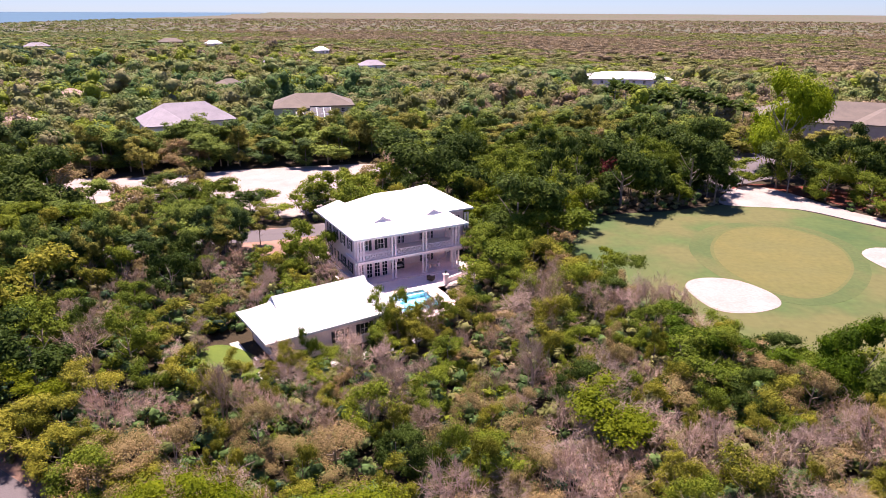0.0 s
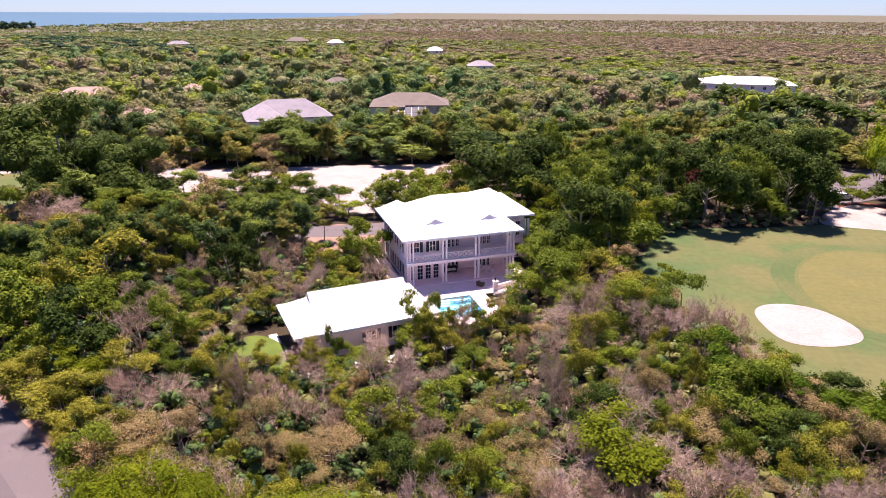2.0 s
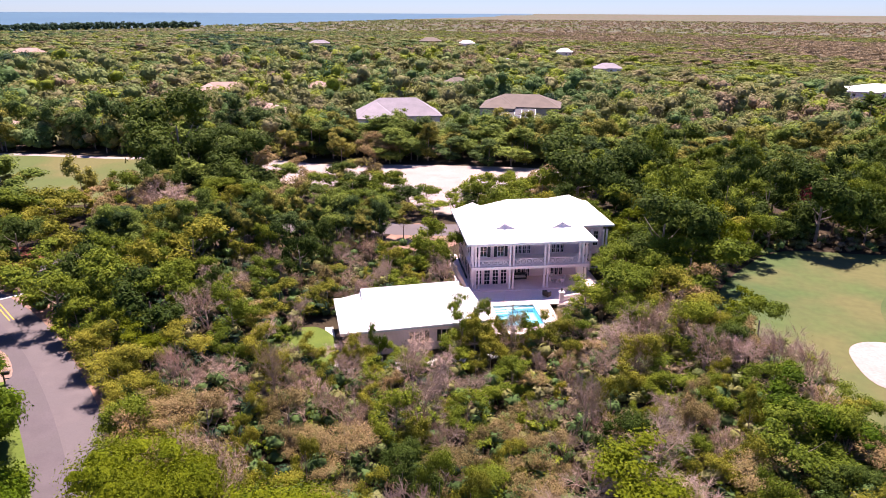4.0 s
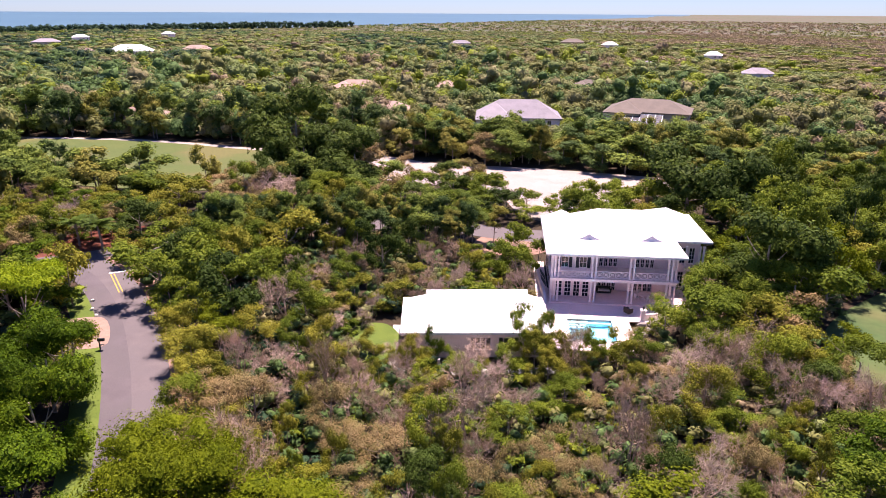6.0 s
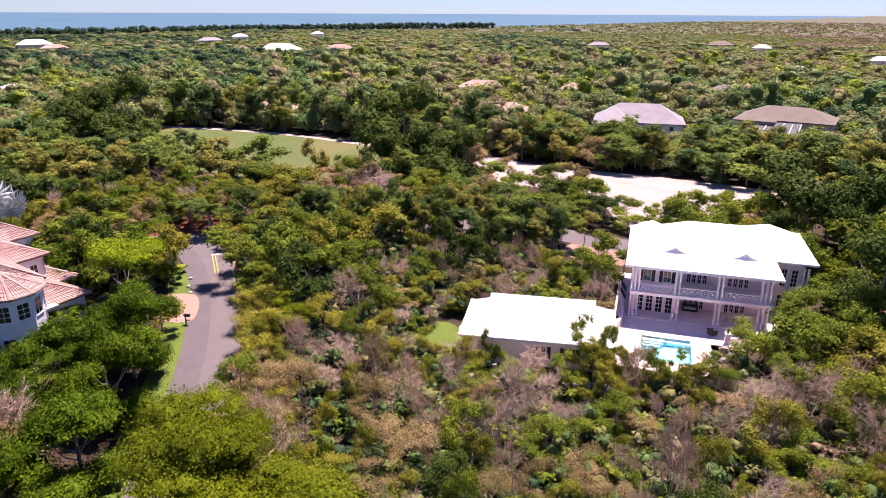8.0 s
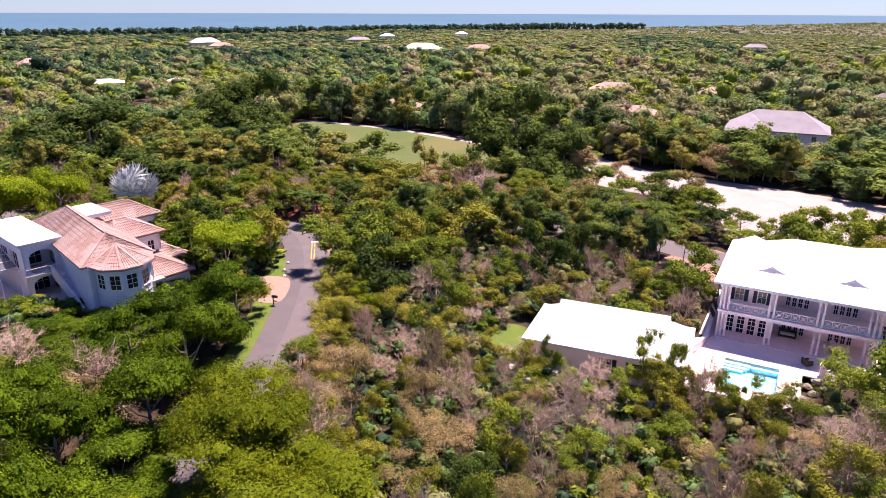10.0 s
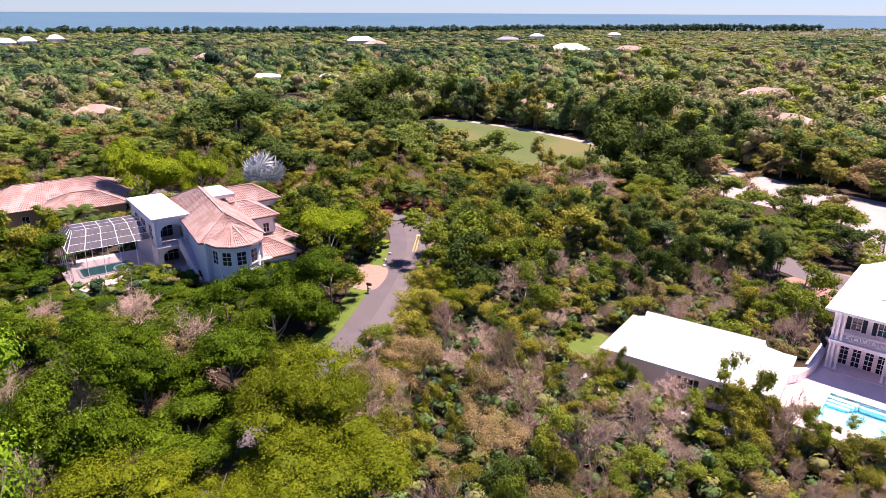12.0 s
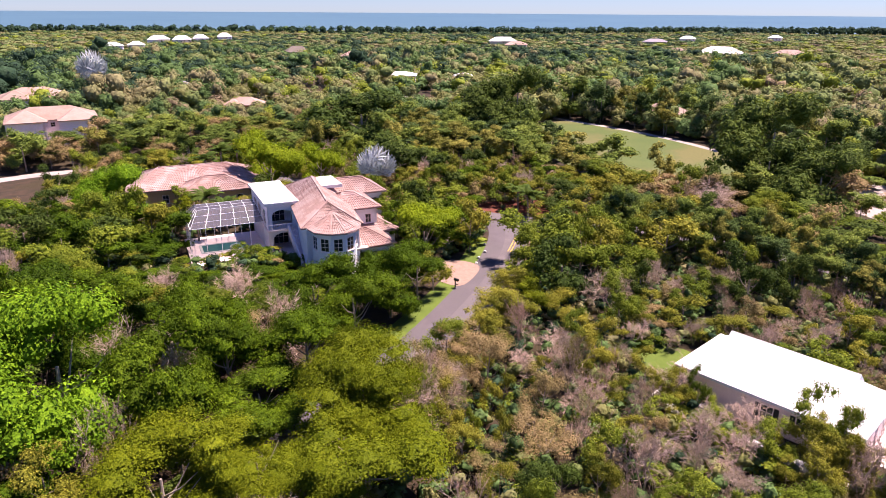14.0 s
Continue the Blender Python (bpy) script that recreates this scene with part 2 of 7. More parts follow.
# ---- building tools ----
class Shape:
    """Collects faces of one mesh."""

    def __init__(self):
        self.v, self.f = [], []

    def face(self, *pts):
        i = len(self.v)
        self.v += [tuple(p) for p in pts]
        self.f.append(tuple(range(i, i + len(pts))))
        return self

    def box(self, x0, x1, y0, y1, z0, z1, m=None):
        i = len(self.v)
        pts = [(x, y, z) for z in (z0, z1) for x, y in ((x0, y0), (x1, y0), (x1, y1), (x0, y1))]
        if m:
            pts = [tuple(m @ Vector(p)) for p in pts]
        self.v += pts
        self.f += [tuple(i + k for k in q) for q in ((3, 2, 1, 0), (4, 5, 6, 7), (0, 1, 5, 4), (1, 2, 6, 5), (2, 3, 7, 6), (3, 0, 4, 7))]
        return self

    def prism(self, pts, z0, z1):
        """A flat polygon (counter-clockwise) with thickness."""
        i, n = len(self.v), len(pts)
        self.v += [(p[0], p[1], z0) for p in pts] + [(p[0], p[1], z1) for p in pts]
        self.f.append(tuple(i + n + k for k in range(n)))
        self.f.append(tuple(i + n - 1 - k for k in range(n)))
        for k in range(n):
            j = (k + 1) % n
            self.f.append((i + k, i + j, i + n + j, i + n + k))
        return self

    def tube(self, pts, radii, sides=6, cap=True):
        """A tapered tube along points."""
        pts = [Vector(p) for p in pts]
        i = len(self.v)
        for k, p in enumerate(pts):
            d = (pts[min(k + 1, len(pts) - 1)] - pts[max(k - 1, 0)]).normalized()
            a = d.orthogonal().normalized()
            b = d.cross(a)
            for s in range(sides):
                w = 2 * math.pi * s / sides
                self.v.append(tuple(p + (a * math.cos(w) + b * math.sin(w)) * radii[k]))
        for k in range(len(pts) - 1):
            for s in range(sides):
                t = (s + 1) % sides
                self.f.append((i + k * sides + s, i + k * sides + t, i + (k + 1) * sides + t, i + (k + 1) * sides + s))
        if cap:
            self.f.append(tuple(i + (len(pts) - 1) * sides + s for s in range(sides)))
            self.f.append(tuple(i + sides - 1 - s for s in range(sides)))
        return self

    def bar(self, a, b, w, h=None):
        """A square bar from a to b."""
        a, b, h = Vector(a), Vector(b), h or w
        d = b - a
        turn = d.to_track_quat("Y", "Z").to_matrix().to_4x4()
        return self.box(-w / 2, w / 2, 0, d.length, -h / 2, h / 2, Matrix.Translation(a) @ turn)

    def blob(self, c, r, seed=0, rough=0.2, rings=4, seg=7):
        """An uneven stone."""
        rnd = random.Random(seed)
        i = len(self.v)
        self.v.append((c[0], c[1], c[2] + r[2]))
        for k in range(1, rings):
            for s in range(seg):
                a, b = math.pi * k / rings, 2 * math.pi * s / seg
                q = 1 + rnd.uniform(-rough, rough)
                self.v.append((c[0] + r[0] * math.sin(a) * math.cos(b) * q, c[1] + r[1] * math.sin(a) * math.sin(b) * q, c[2] + r[2] * math.cos(a) * q))
        self.v.append((c[0], c[1], c[2] - r[2]))
        e = len(self.v) - 1
        for s in range(seg):
            t = (s + 1) % seg
            self.f.append((i, i + 1 + s, i + 1 + t))
            self.f.append((e, e - seg + t, e - seg + s))
            for k in range(rings - 2):
                p, q = i + 1 + k * seg, i + 1 + (k + 1) * seg
                self.f.append((p + s, q + s, q + t, p + t))
        return self

    def mesh(self, name, material, smooth=False):
        me = bpy.data.meshes.new(name)
        me.from_pydata(self.v, [], self.f)
        me.materials.append(material)
        if smooth:
            me.polygons.foreach_set("use_smooth", [True] * len(me.polygons))
        me.update()
        return me


def part(name, shape, material, parent=None, label="", smooth=False, m=None):
    """One mesh object, under its thing if one is given."""
    data = shape if isinstance(shape, bpy.types.Mesh) else shape.mesh(name, material, smooth)
    ob = new(name, data)
    if parent:
        ob.parent = parent
    if m is not None:
        ob.matrix_basis = m
    if label:
        ob["label"] = label
    return ob


def thing(name, m, label, category, group="", kind=""):
    ob = new(name)
    ob.matrix_basis = m
    ob.empty_display_size = 0.3
    return tagged(ob, label, category, group, kind)


def fast_mesh(name, verts, quads, materials, index=None):
    """A mesh from arrays of corners and faces with the same number of corners."""
    me = bpy.data.meshes.new(name)
    nv, (nf, k) = len(verts), np.shape(quads)
    me.vertices.add(nv)
    me.vertices.foreach_set("co", np.asarray(verts, np.float32).ravel())
    me.loops.add(nf * k)
    me.loops.foreach_set("vertex_index", np.asarray(quads, np.int32).ravel())
    me.polygons.add(nf)
    me.polygons.foreach_set("loop_start", np.arange(nf, dtype=np.int32) * k)
    for m in materials:
        me.materials.append(m)
    if index is not None:
        me.polygons.foreach_set("material_index", np.asarray(index, np.int32))
    me.update(calc_edges=True)
    return me


def inside(px, py, poly):
    """Which of the places lie in the polygon."""
    res = np.zeros(len(px), bool)
    n = len(poly)
    for i in range(n):
        (x0, y0), (x1, y1) = poly[i], poly[(i + 1) % n]
        cond = (y0 > py) != (y1 > py)
        with np.errstate(divide="ignore", invalid="ignore"):
            xc = (x1 - x0) * (py - y0) / (y1 - y0 + 1e-12) + x0
        res ^= cond & (px < xc)
    return res


def near_line(px, py, line):
    """Distance of places from a line of points."""
    best = np.full(len(px), 1e9)
    for (x0, y0), (x1, y1) in zip(line[:-1], line[1:]):
        dx, dy = x1 - x0, y1 - y0
        t = np.clip(((px - x0) * dx + (py - y0) * dy) / (dx * dx + dy * dy), 0, 1)
        best = np.minimum(best, np.hypot(px - x0 - t * dx, py - y0 - t * dy))
    return best


def smooth_line(pts, steps=6, closed=False):
    """Points along a soft curve through pts."""
    n = len(pts)
    out = []
    for i in range(n if closed else n - 1):
        p = [Vector(pts[(i + k) % n] if closed else pts[min(max(i + k, 0), n - 1)]) for k in (-1, 0, 1, 2)]
        for s in range(steps):
            t = s / steps
            out.append(tuple(0.5 * (2 * p[1] + (p[2] - p[0]) * t + (2 * p[0] - 5 * p[1] + 4 * p[2] - p[3]) * t * t + (3 * p[1] - p[0] - 3 * p[2] + p[3]) * t ** 3)))
    if not closed:
        out.append(tuple(pts[-1]))
    return out


def strip(line, left, right, z0, z1):
    """A band with thickness along a line, from offset left to offset right (metres to its left are positive)."""
    s = Shape()
    pts = [Vector(p) for p in line]
    a, b = [], []
    for i, p in enumerate(pts):
        d = (pts[min(i + 1, len(pts) - 1)] - pts[max(i - 1, 0)]).normalized()
        nrm = Vector((-d.y, d.x))
        a.append(p + nrm * left)
        b.append(p + nrm * right)
    for i in range(len(pts) - 1):
        q = (b[i], b[i + 1], a[i + 1], a[i])
        s.face(*[(v.x, v.y, z1) for v in q])
        s.face((b[i].x, b[i].y, z0), (b[i + 1].x, b[i + 1].y, z0), (b[i + 1].x, b[i + 1].y, z1), (b[i].x, b[i].y, z1))
        s.face((a[i + 1].x, a[i + 1].y, z0), (a[i].x, a[i].y, z0), (a[i].x, a[i].y, z1), (a[i + 1].x, a[i + 1].y, z1))
    return s


def ground_patch(name, pts, z, material, label, category="ground", soft=True, thick=0.3):
    s = Shape().prism(smooth_line(pts, 5, True) if soft else pts, z - thick, z)
    return tagged(part(name, s, material), label, category, kind="structure")


# ---- the land ----
COAST = -1090.0


def far_rise(r):
    return 20.0 * (np.maximum(r - 700.0, 0.0) / 4100.0) ** 2


HOUSE = pose(-6.05, 92.45, 0, 0, 0, 26.7)
POOL = (1.0, 6.4, -11.2, -5.4)


def land():
    """One sheet: a square lattice in the house's axes, open where the pool is sunk, and wide rings out to the horizon."""
    gx = np.array([-300, -240, -180, -130, -90, -60, -40, -25, -15, -8, -3, POOL[0], POOL[1], 12, 20, 30, 45, 65, 90, 130, 180, 240, 300.0])
    gy = np.array([-300, -240, -180, -130, -95, -70, -50, -36, -24, -16, POOL[2], POOL[3], 0, 8, 16, 26, 40, 60, 90, 130, 180, 240, 300.0])
    ax, ay = np.meshgrid(gx, gy, indexing="ij")
    c, s = math.cos(radians(26.7)), math.sin(radians(26.7))
    va = np.stack([-6.05 + c * ax - s * ay, 92.45 + s * ax + c * ay, np.full(ax.shape, -0.06)], -1).reshape(-1, 3)
    n = len(gy)
    qa = [(i * n + k, (i + 1) * n + k, (i + 1) * n + k + 1, i * n + k + 1) for i in range(len(gx) - 1) for k in range(n - 1) if not (gx[i] == POOL[0] and gy[k] == POOL[2])]
    rads = np.concatenate([[285, 310], np.geomspace(340, 4800, 36)])
    seg = 144
    ang = np.linspace(0, 2 * np.pi, seg, endpoint=False)
    rr, aa = np.meshgrid(rads, ang, indexing="ij")
    x, y = rr * np.cos(aa) - 6, rr * np.sin(aa) + 92
    lim = COAST + 25 * np.sin(y / 170.0) + 14 * np.sin(y / 61.0 + 1)
    over = np.clip((lim - x) / 60.0, 0, 1)
    x = np.where(x < lim, lim - 0.02 * (lim - x), x)
    z = far_rise(np.hypot(x, y - 60)) - 0.09 - 4.0 * over
    vb = np.stack([x.ravel(), y.ravel(), z.ravel()], 1)
    i = np.arange(len(rads) - 1)[:, None] * seg
    j = np.arange(seg)[None, :]
    k = (np.arange(seg)[None, :] + 1) % seg
    qb = np.stack([i + j, i + seg + j, i + seg + k, i + k], -1).reshape(-1, 4) + len(va)
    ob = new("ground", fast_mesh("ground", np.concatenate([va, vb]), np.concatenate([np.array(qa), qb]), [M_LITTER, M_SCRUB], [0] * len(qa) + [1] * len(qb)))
    tagged(ob, "brown leaf-littered woodland floor running out to flat dry scrubland", "ground", kind="structure")
    ring = np.concatenate([[0.0], np.geomspace(300, 4850, 24)])
    rr, aa = np.meshgrid(ring, ang, indexing="ij")
    x, y = rr * np.cos(aa), rr * np.sin(aa) + 60
    v = np.stack([x.ravel(), y.ravel(), (far_rise(rr) - 2.0).ravel()], 1)
    i = np.arange(len(ring) - 1)[:, None] * seg
    q = np.stack([i + j, i + seg + j, i + seg + k, i + k], -1).reshape(-1, 4)
    tagged(new("water", fast_mesh("water", v, q, [M_SEA])), "calm blue sea reaching the horizon beyond the woods", "sea", kind="structure")


land()

ROAD = smooth_line([(-73.5, 66.5), (-66, 65.3), (-58, 62.6), (-50, 58.9), (-42, 54.4), (-34, 49.4), (-26, 43.8), (-16, 36), (0, 22), (20, 2), (42, -24)], 5)
STREET = smooth_line([(-118, 18), (-97, 39), (-77, 67.5), (-65, 89), (-51, 104), (-36, 112.5), (-25, 114.5), (-12, 120), (6, 132)], 5)
tagged(part("road", strip(ROAD, 3.3, -0.5, -0.1, 0.025), M_ASPHALT2), "pale worn asphalt lane of the curving estate road", "road", kind="structure")
tagged(part("road", strip(ROAD, -0.5, -3.3, -0.1, 0.032), M_ASPHALT), "darker newly laid asphalt lane of the curving estate road", "road", kind="structure")
tagged(part("road", strip(STREET, 3.2, -3.2, -0.1, 0.018), M_ASPHALT2), "pale asphalt cross street running behind the trees", "road", kind="structure")
tagged(part("ground", strip(ROAD, 5.6, 3.3, -0.1, 0.01), M_DIRT), "pinkish bare dirt verge beside the road", "ground", kind="structure")
tagged(part("lawn", strip(ROAD[8:], -3.3, -6.0, -0.1, 0.03), M_LAWN), "narrow mown grass verge along the road", "lawn", kind="structure")
tagged(part("road_marking", Shape().bar((-64.3, 66.2, 0.035), (-57.3, 62.9, 0.035), 0.14, 0.02), M_YELLOW), "yellow centre line painted on the road", "road marking", kind="structure")
tagged(part("road_marking", Shape().bar((-64.1, 66.6, 0.035), (-57.1, 63.3, 0.035), 0.14, 0.02), M_YELLOW), "yellow centre line painted on the road", "road marking", kind="structure")
tagged(part("road_marking", Shape().bar((-64.9, 66.3, 0.038), (-62.0, 71.6, 0.038), 0.5, 0.02), M_LINE), "white stop line painted across the road", "road marking", kind="structure")
ground_patch("driveway", [(-51.6, 57.0), (-45.0, 53.3), (-46.2, 50.6), (-49.5, 49.8), (-53.5, 50.5), (-55.0, 53.5)], 0.045, M_PAVER, "pink brick-paved driveway apron beside the road", "driveway")
ground_patch("mulch_bed", [(-84, 62), (-78.6, 66.4), (-75.0, 73.2), (-72, 80), (-80, 84), (-87, 74)], 0.02, M_MULCH, "red mulch bed across the street end", "mulch bed")
ground_patch("ground", [(-56, -14), (-54, -8), (-58, -1), (-62, 4), (-66, 2), (-62, -8)], 0.02, M_SAND, "pale sandy clearing in the woods", "ground")
ground_patch("ground", [(-27, 107), (-19, 104.5), (-15, 111), (-19, 117), (-26, 118)], 0.012, M_DIRT, "pinkish dirt forecourt beside the white house", "ground")

SANDLOT = [(-83, 137), (-85, 155), (-66, 156), (-40, 165), (-10, 171), (-6, 160), (-9, 150), (-15, 139), (-19, 128), (-26, 125), (-35, 134), (-43, 140), (-62, 135), (-80, 135)]
ground_patch("ground", SANDLOT, 0.03, M_SAND, "bright white cleared sand lot behind the house", "ground")
FAIRWAY = [(-180, 108), (-182, 121), (-150, 135.5), (-116, 143), (-99, 151), (-87, 142), (-76, 124), (-92, 106), (-124, 93), (-166, 97)]
ground_patch("fairway", FAIRWAY, 0.035, M_FAIRWAY, "mown golf fairway with a pale cart path along it", "fairway")
CARTPATH = smooth_line([(-262, 70), (-222, 97), (-181, 122), (-150, 136.3), (-116, 144), (-100, 151.5), (-84, 156)], 5)
tagged(part("path", strip(CARTPATH, 1.3, -1.3, -0.1, 0.05), M_SAND), "pale sandy cart path along the fairway", "path", kind="structure")
ground_patch("fairway", [(-466, 507), (-398, 498), (-346, 421), (-378, 420), (-430, 460)], 0.2, M_FAIRWAY, "distant mown fairway among the woods", "fairway", thick=1)
ground_patch("ground", [(-400, 470), (-392, 478), (-347, 424), (-352, 415), (-375, 419)], 0.3, M_SAND, "distant white sand bunker", "bunker", thick=1)
ground_patch("ground", [(-324, 20), (-322, 32), (-312, 34), (-310, 22)], 0.2, M_SAND, "distant pale sand patch in the woods", "bunker", thick=1)
ground_patch("fairway", [(-340, 5), (-330, 36), (-300, 34), (-296, 8)], 0.1, M_FAIRWAY, "distant mown grass among the woods", "fairway", thick=1)
ground_patch("fairway", [(-246, 60), (-240, 76), (-222, 78), (-218, 62)], 0.02, M_FAIRWAY, "distant mown grass beside a cart path", "fairway", thick=1)

GOLF = [(25, 102), (28, 113), (35, 125), (49, 128.5), (63, 133), (74, 130), (84, 117), (98, 96), (96, 62), (70, 46), (56, 46), (46, 54), (40, 66), (34, 78), (29.5, 86), (26, 94)]
ground_patch("lawn", GOLF, 0.03, M_APRON, "mown golf lawn surrounding the putting green", "golf lawn")
ground_patch("putting_green", [(44.5, 100), (46, 109), (52, 117.5), (60, 121), (69, 119), (73, 109), (69, 97), (61, 87.5), (53, 84.5), (47, 89)], 0.042, M_COLLAR, "darker cut collar round the putting green", "putting green")
FRINGE = [(47.5, 99), (49.5, 107.5), (55, 115.5), (61.5, 118), (67.5, 116), (70, 108), (66.5, 98), (59, 89.5), (53, 87.5), (48.8, 92)]
ground_patch("putting_green", [(59 + (a - 59) * 1.05, 102 + (b - 102) * 1.05) for a, b in FRINGE], 0.046, M_FRINGE, "narrow fringe between collar and putting green", "putting green")
ground_patch("putting_green", [(47.5, 99), (49.5, 107.5), (55, 115.5), (61.5, 118), (67.5, 116), (70, 108), (66.5, 98), (59, 89.5), (53, 87.5), (48.8, 92)], 0.05, M_GREEN, "yellowish close-mown oval putting green", "putting green")


def bunker(pts):
    """A shallow sand hollow with a raised lip."""
    line = smooth_line(pts, 5, True)
    cx, cy = (sum(p[k] for p in line) / len(line) for k in (0, 1))
    s = Shape()
    rings = ((1.0, 0.06), (0.93, 0.11), (0.8, 0.075), (0.0, 0.06))
    for (a, za), (b, zb) in zip(rings[:-1], rings[1:]):
        for i in range(len(line)):
            p, q = line[i], line[(i + 1) % len(line)]
            at = lambda r, f, z: (cx + (r[0] - cx) * f, cy + (r[1] - cy) * f, z)
            if b:
                s.face(at(p, a, za), at(q, a, za), at(q, b, zb), at(p, b, zb))
            else:
                s.face(at(p, a, za), at(q, a, za), (cx, cy, zb))
    tagged(part("bunker", s, M_SAND, smooth=True), "bright white sand bunker beside the putting green", "bunker", kind="structure")


bunker([(38.6, 89.5), (40, 93), (43.5, 94.3), (47.3, 93), (49.8, 88.5), (49, 84.5), (44.5, 82.3), (40, 83.2)])
bunker([(71.5, 103), (76, 107), (82, 104), (80, 96), (73, 94)])
ground_patch("path", [(62, 133), (66, 142), (74, 148), (80, 141), (84, 129), (92, 116), (102, 100), (100, 97), (90, 111), (82, 121), (75, 129.5)], 0.055, M_SAND, "wide white sand path curving beside the green", "path")
ground_patch("mulch_bed", [(69, 144), (75, 150), (96, 142), (118, 112), (110, 98), (99, 108), (88, 127), (80, 141)], 0.045, M_MULCH, "red mulch bed under the trees by the sand path", "mulch bed")
ground_patch("road", [(66, 143), (64, 160), (70, 178), (110, 186), (130, 170), (90, 158), (74, 150)], 0.03, M_ASPHALT2, "pale asphalt car park among the trees", "car park")
ground_patch("lawn", [(-26.0, 66.0), (-25.0, 70.8), (-21.5, 74.6), (-17.4, 72.8), (-15.2, 69.6), (-16.2, 66.0), (-20.5, 64.0)], 0.03, M_LAWN, "small bright lawn at the end of the outbuilding", "lawn")

DIRTROAD = smooth_line([(-118, -38), (-124, -29), (-128, -18), (-133, -9), (-136, -2)], 5)
tagged(part("path", strip(DIRTROAD, 2.2, -2.2, -0.1, 0.03), M_SAND), "pale sandy lane beside the low tiled house", "path", kind="structure")

ground_patch("path", [(-13.6, 66.4), (0.2, 75.4), (0.9, 74.4), (-12.8, 65.4)], 0.02, M_DECK, "narrow pale path along the outbuilding's front", "path")


# ---- the white house ----
def pierced(holes, length, height, y0, y1):
    """One connected slab along x, from y0 to y1, with rectangular openings (x0, x1, z0, z1) through it."""
    s = Shape()
    xs = sorted({0.0, length, *[h[0] for h in holes], *[h[1] for h in holes]})
    zs = sorted({0.0, height, *[h[2] for h in holes], *[h[3] for h in holes]})
    nx, nz = len(xs) - 1, len(zs) - 1
    full = {(i, k) for i in range(nx) for k in range(nz) if not any(h[0] < (xs[i] + xs[i + 1]) / 2 < h[1] and h[2] < (zs[k] + zs[k + 1]) / 2 < h[3] for h in holes)}
    seen = {}

    def v(i, k, back):
        if (i, k, back) not in seen:
            seen[(i, k, back)] = len(s.v)
            s.v.append((xs[i], y1 if back else y0, zs[k]))
        return seen[(i, k, back)]

    for i, k in full:
        s.f.append((v(i, k, 0), v(i + 1, k, 0), v(i + 1, k + 1, 0), v(i, k + 1, 0)))
        s.f.append((v(i, k + 1, 1), v(i + 1, k + 1, 1), v(i + 1, k, 1), v(i, k, 1)))
        for di, dk, p, q in ((-1, 0, (i, k + 1), (i, k)), (1, 0, (i + 1, k), (i + 1, k + 1)), (0, -1, (i, k), (i + 1, k)), (0, 1, (i + 1, k + 1), (i, k + 1))):
            if (i + di, k + dk) not in full:
                s.f.append((v(*p, 0), v(*p, 1), v(*q, 1), v(*q, 0)))
    return s


def wall(holes, length, height, thick, material, parent, m, name="wall"):
    """An upright wall along x with openings through it; y runs into the house."""
    return part(name, pierced(holes, length, height, 0.0, thick), material, parent, m=m)


def louvred(x0, x1, z0, z1, y, n=10):
    """A shutter leaf with a saw-toothed louvred face."""
    s = Shape()
    prof = [(y, z0)]
    for k in range(n):
        a, b = z0 + (z1 - z0) * k / n, z0 + (z1 - z0) * (k + 1) / n
        prof += [(y - 0.045, a + 0.01), (y - 0.02, b - 0.005)]
    prof += [(y, z1)]
    i, n2 = 0, len(prof)
    s.v += [(x0, p[0], p[1]) for p in prof] + [(x1, p[0], p[1]) for p in prof]
    for j in range(n2):
        k = (j + 1) % n2
        s.f.append((j, n2 + j, n2 + k, k))
    s.f.append(tuple(range(n2)))
    s.f.append(tuple(range(2 * n2 - 1, n2 - 1, -1)))
    return s


def window(parent, m, w, h, columns=2, rows=3, shutters=0.0, sill=True, name="window"):
    """A glazed window or door in an opening whose lower left corner is m; parts: frame, panes, sill, shutters."""
    e, b = 0.075, 0.022
    cw, rh = (w - 2 * e) / columns, (h - 2 * e) / rows
    holes = [(e + c * cw + (b if c else 0), e + (c + 1) * cw - (b if c < columns - 1 else 0), e + r * rh + (b if r else 0), e + (r + 1) * rh - (b if r < rows - 1 else 0)) for c in range(columns) for r in range(rows)]
    win = part(name, pierced(holes, w, h, 0.02, 0.12), M_WHITE, parent, m=m)
    part("pane", Shape().box(e - 0.01, w - e + 0.01, 0.065, 0.075, e - 0.01, h - e + 0.01), M_GLASS, win, "dark reflecting glass")
    if sill:
        part("sill", Shape().box(-0.08, w + 0.08, -0.1, 0.02, -0.1, -0.005), M_WHITE, win)
    for x in ((-shutters - 0.03, w + 0.03) if shutters else ()):
        part("shutter", louvred(x, x + shutters, 0, h, -0.02), M_SHUTTER, win, "dark louvred shutter")
    return win


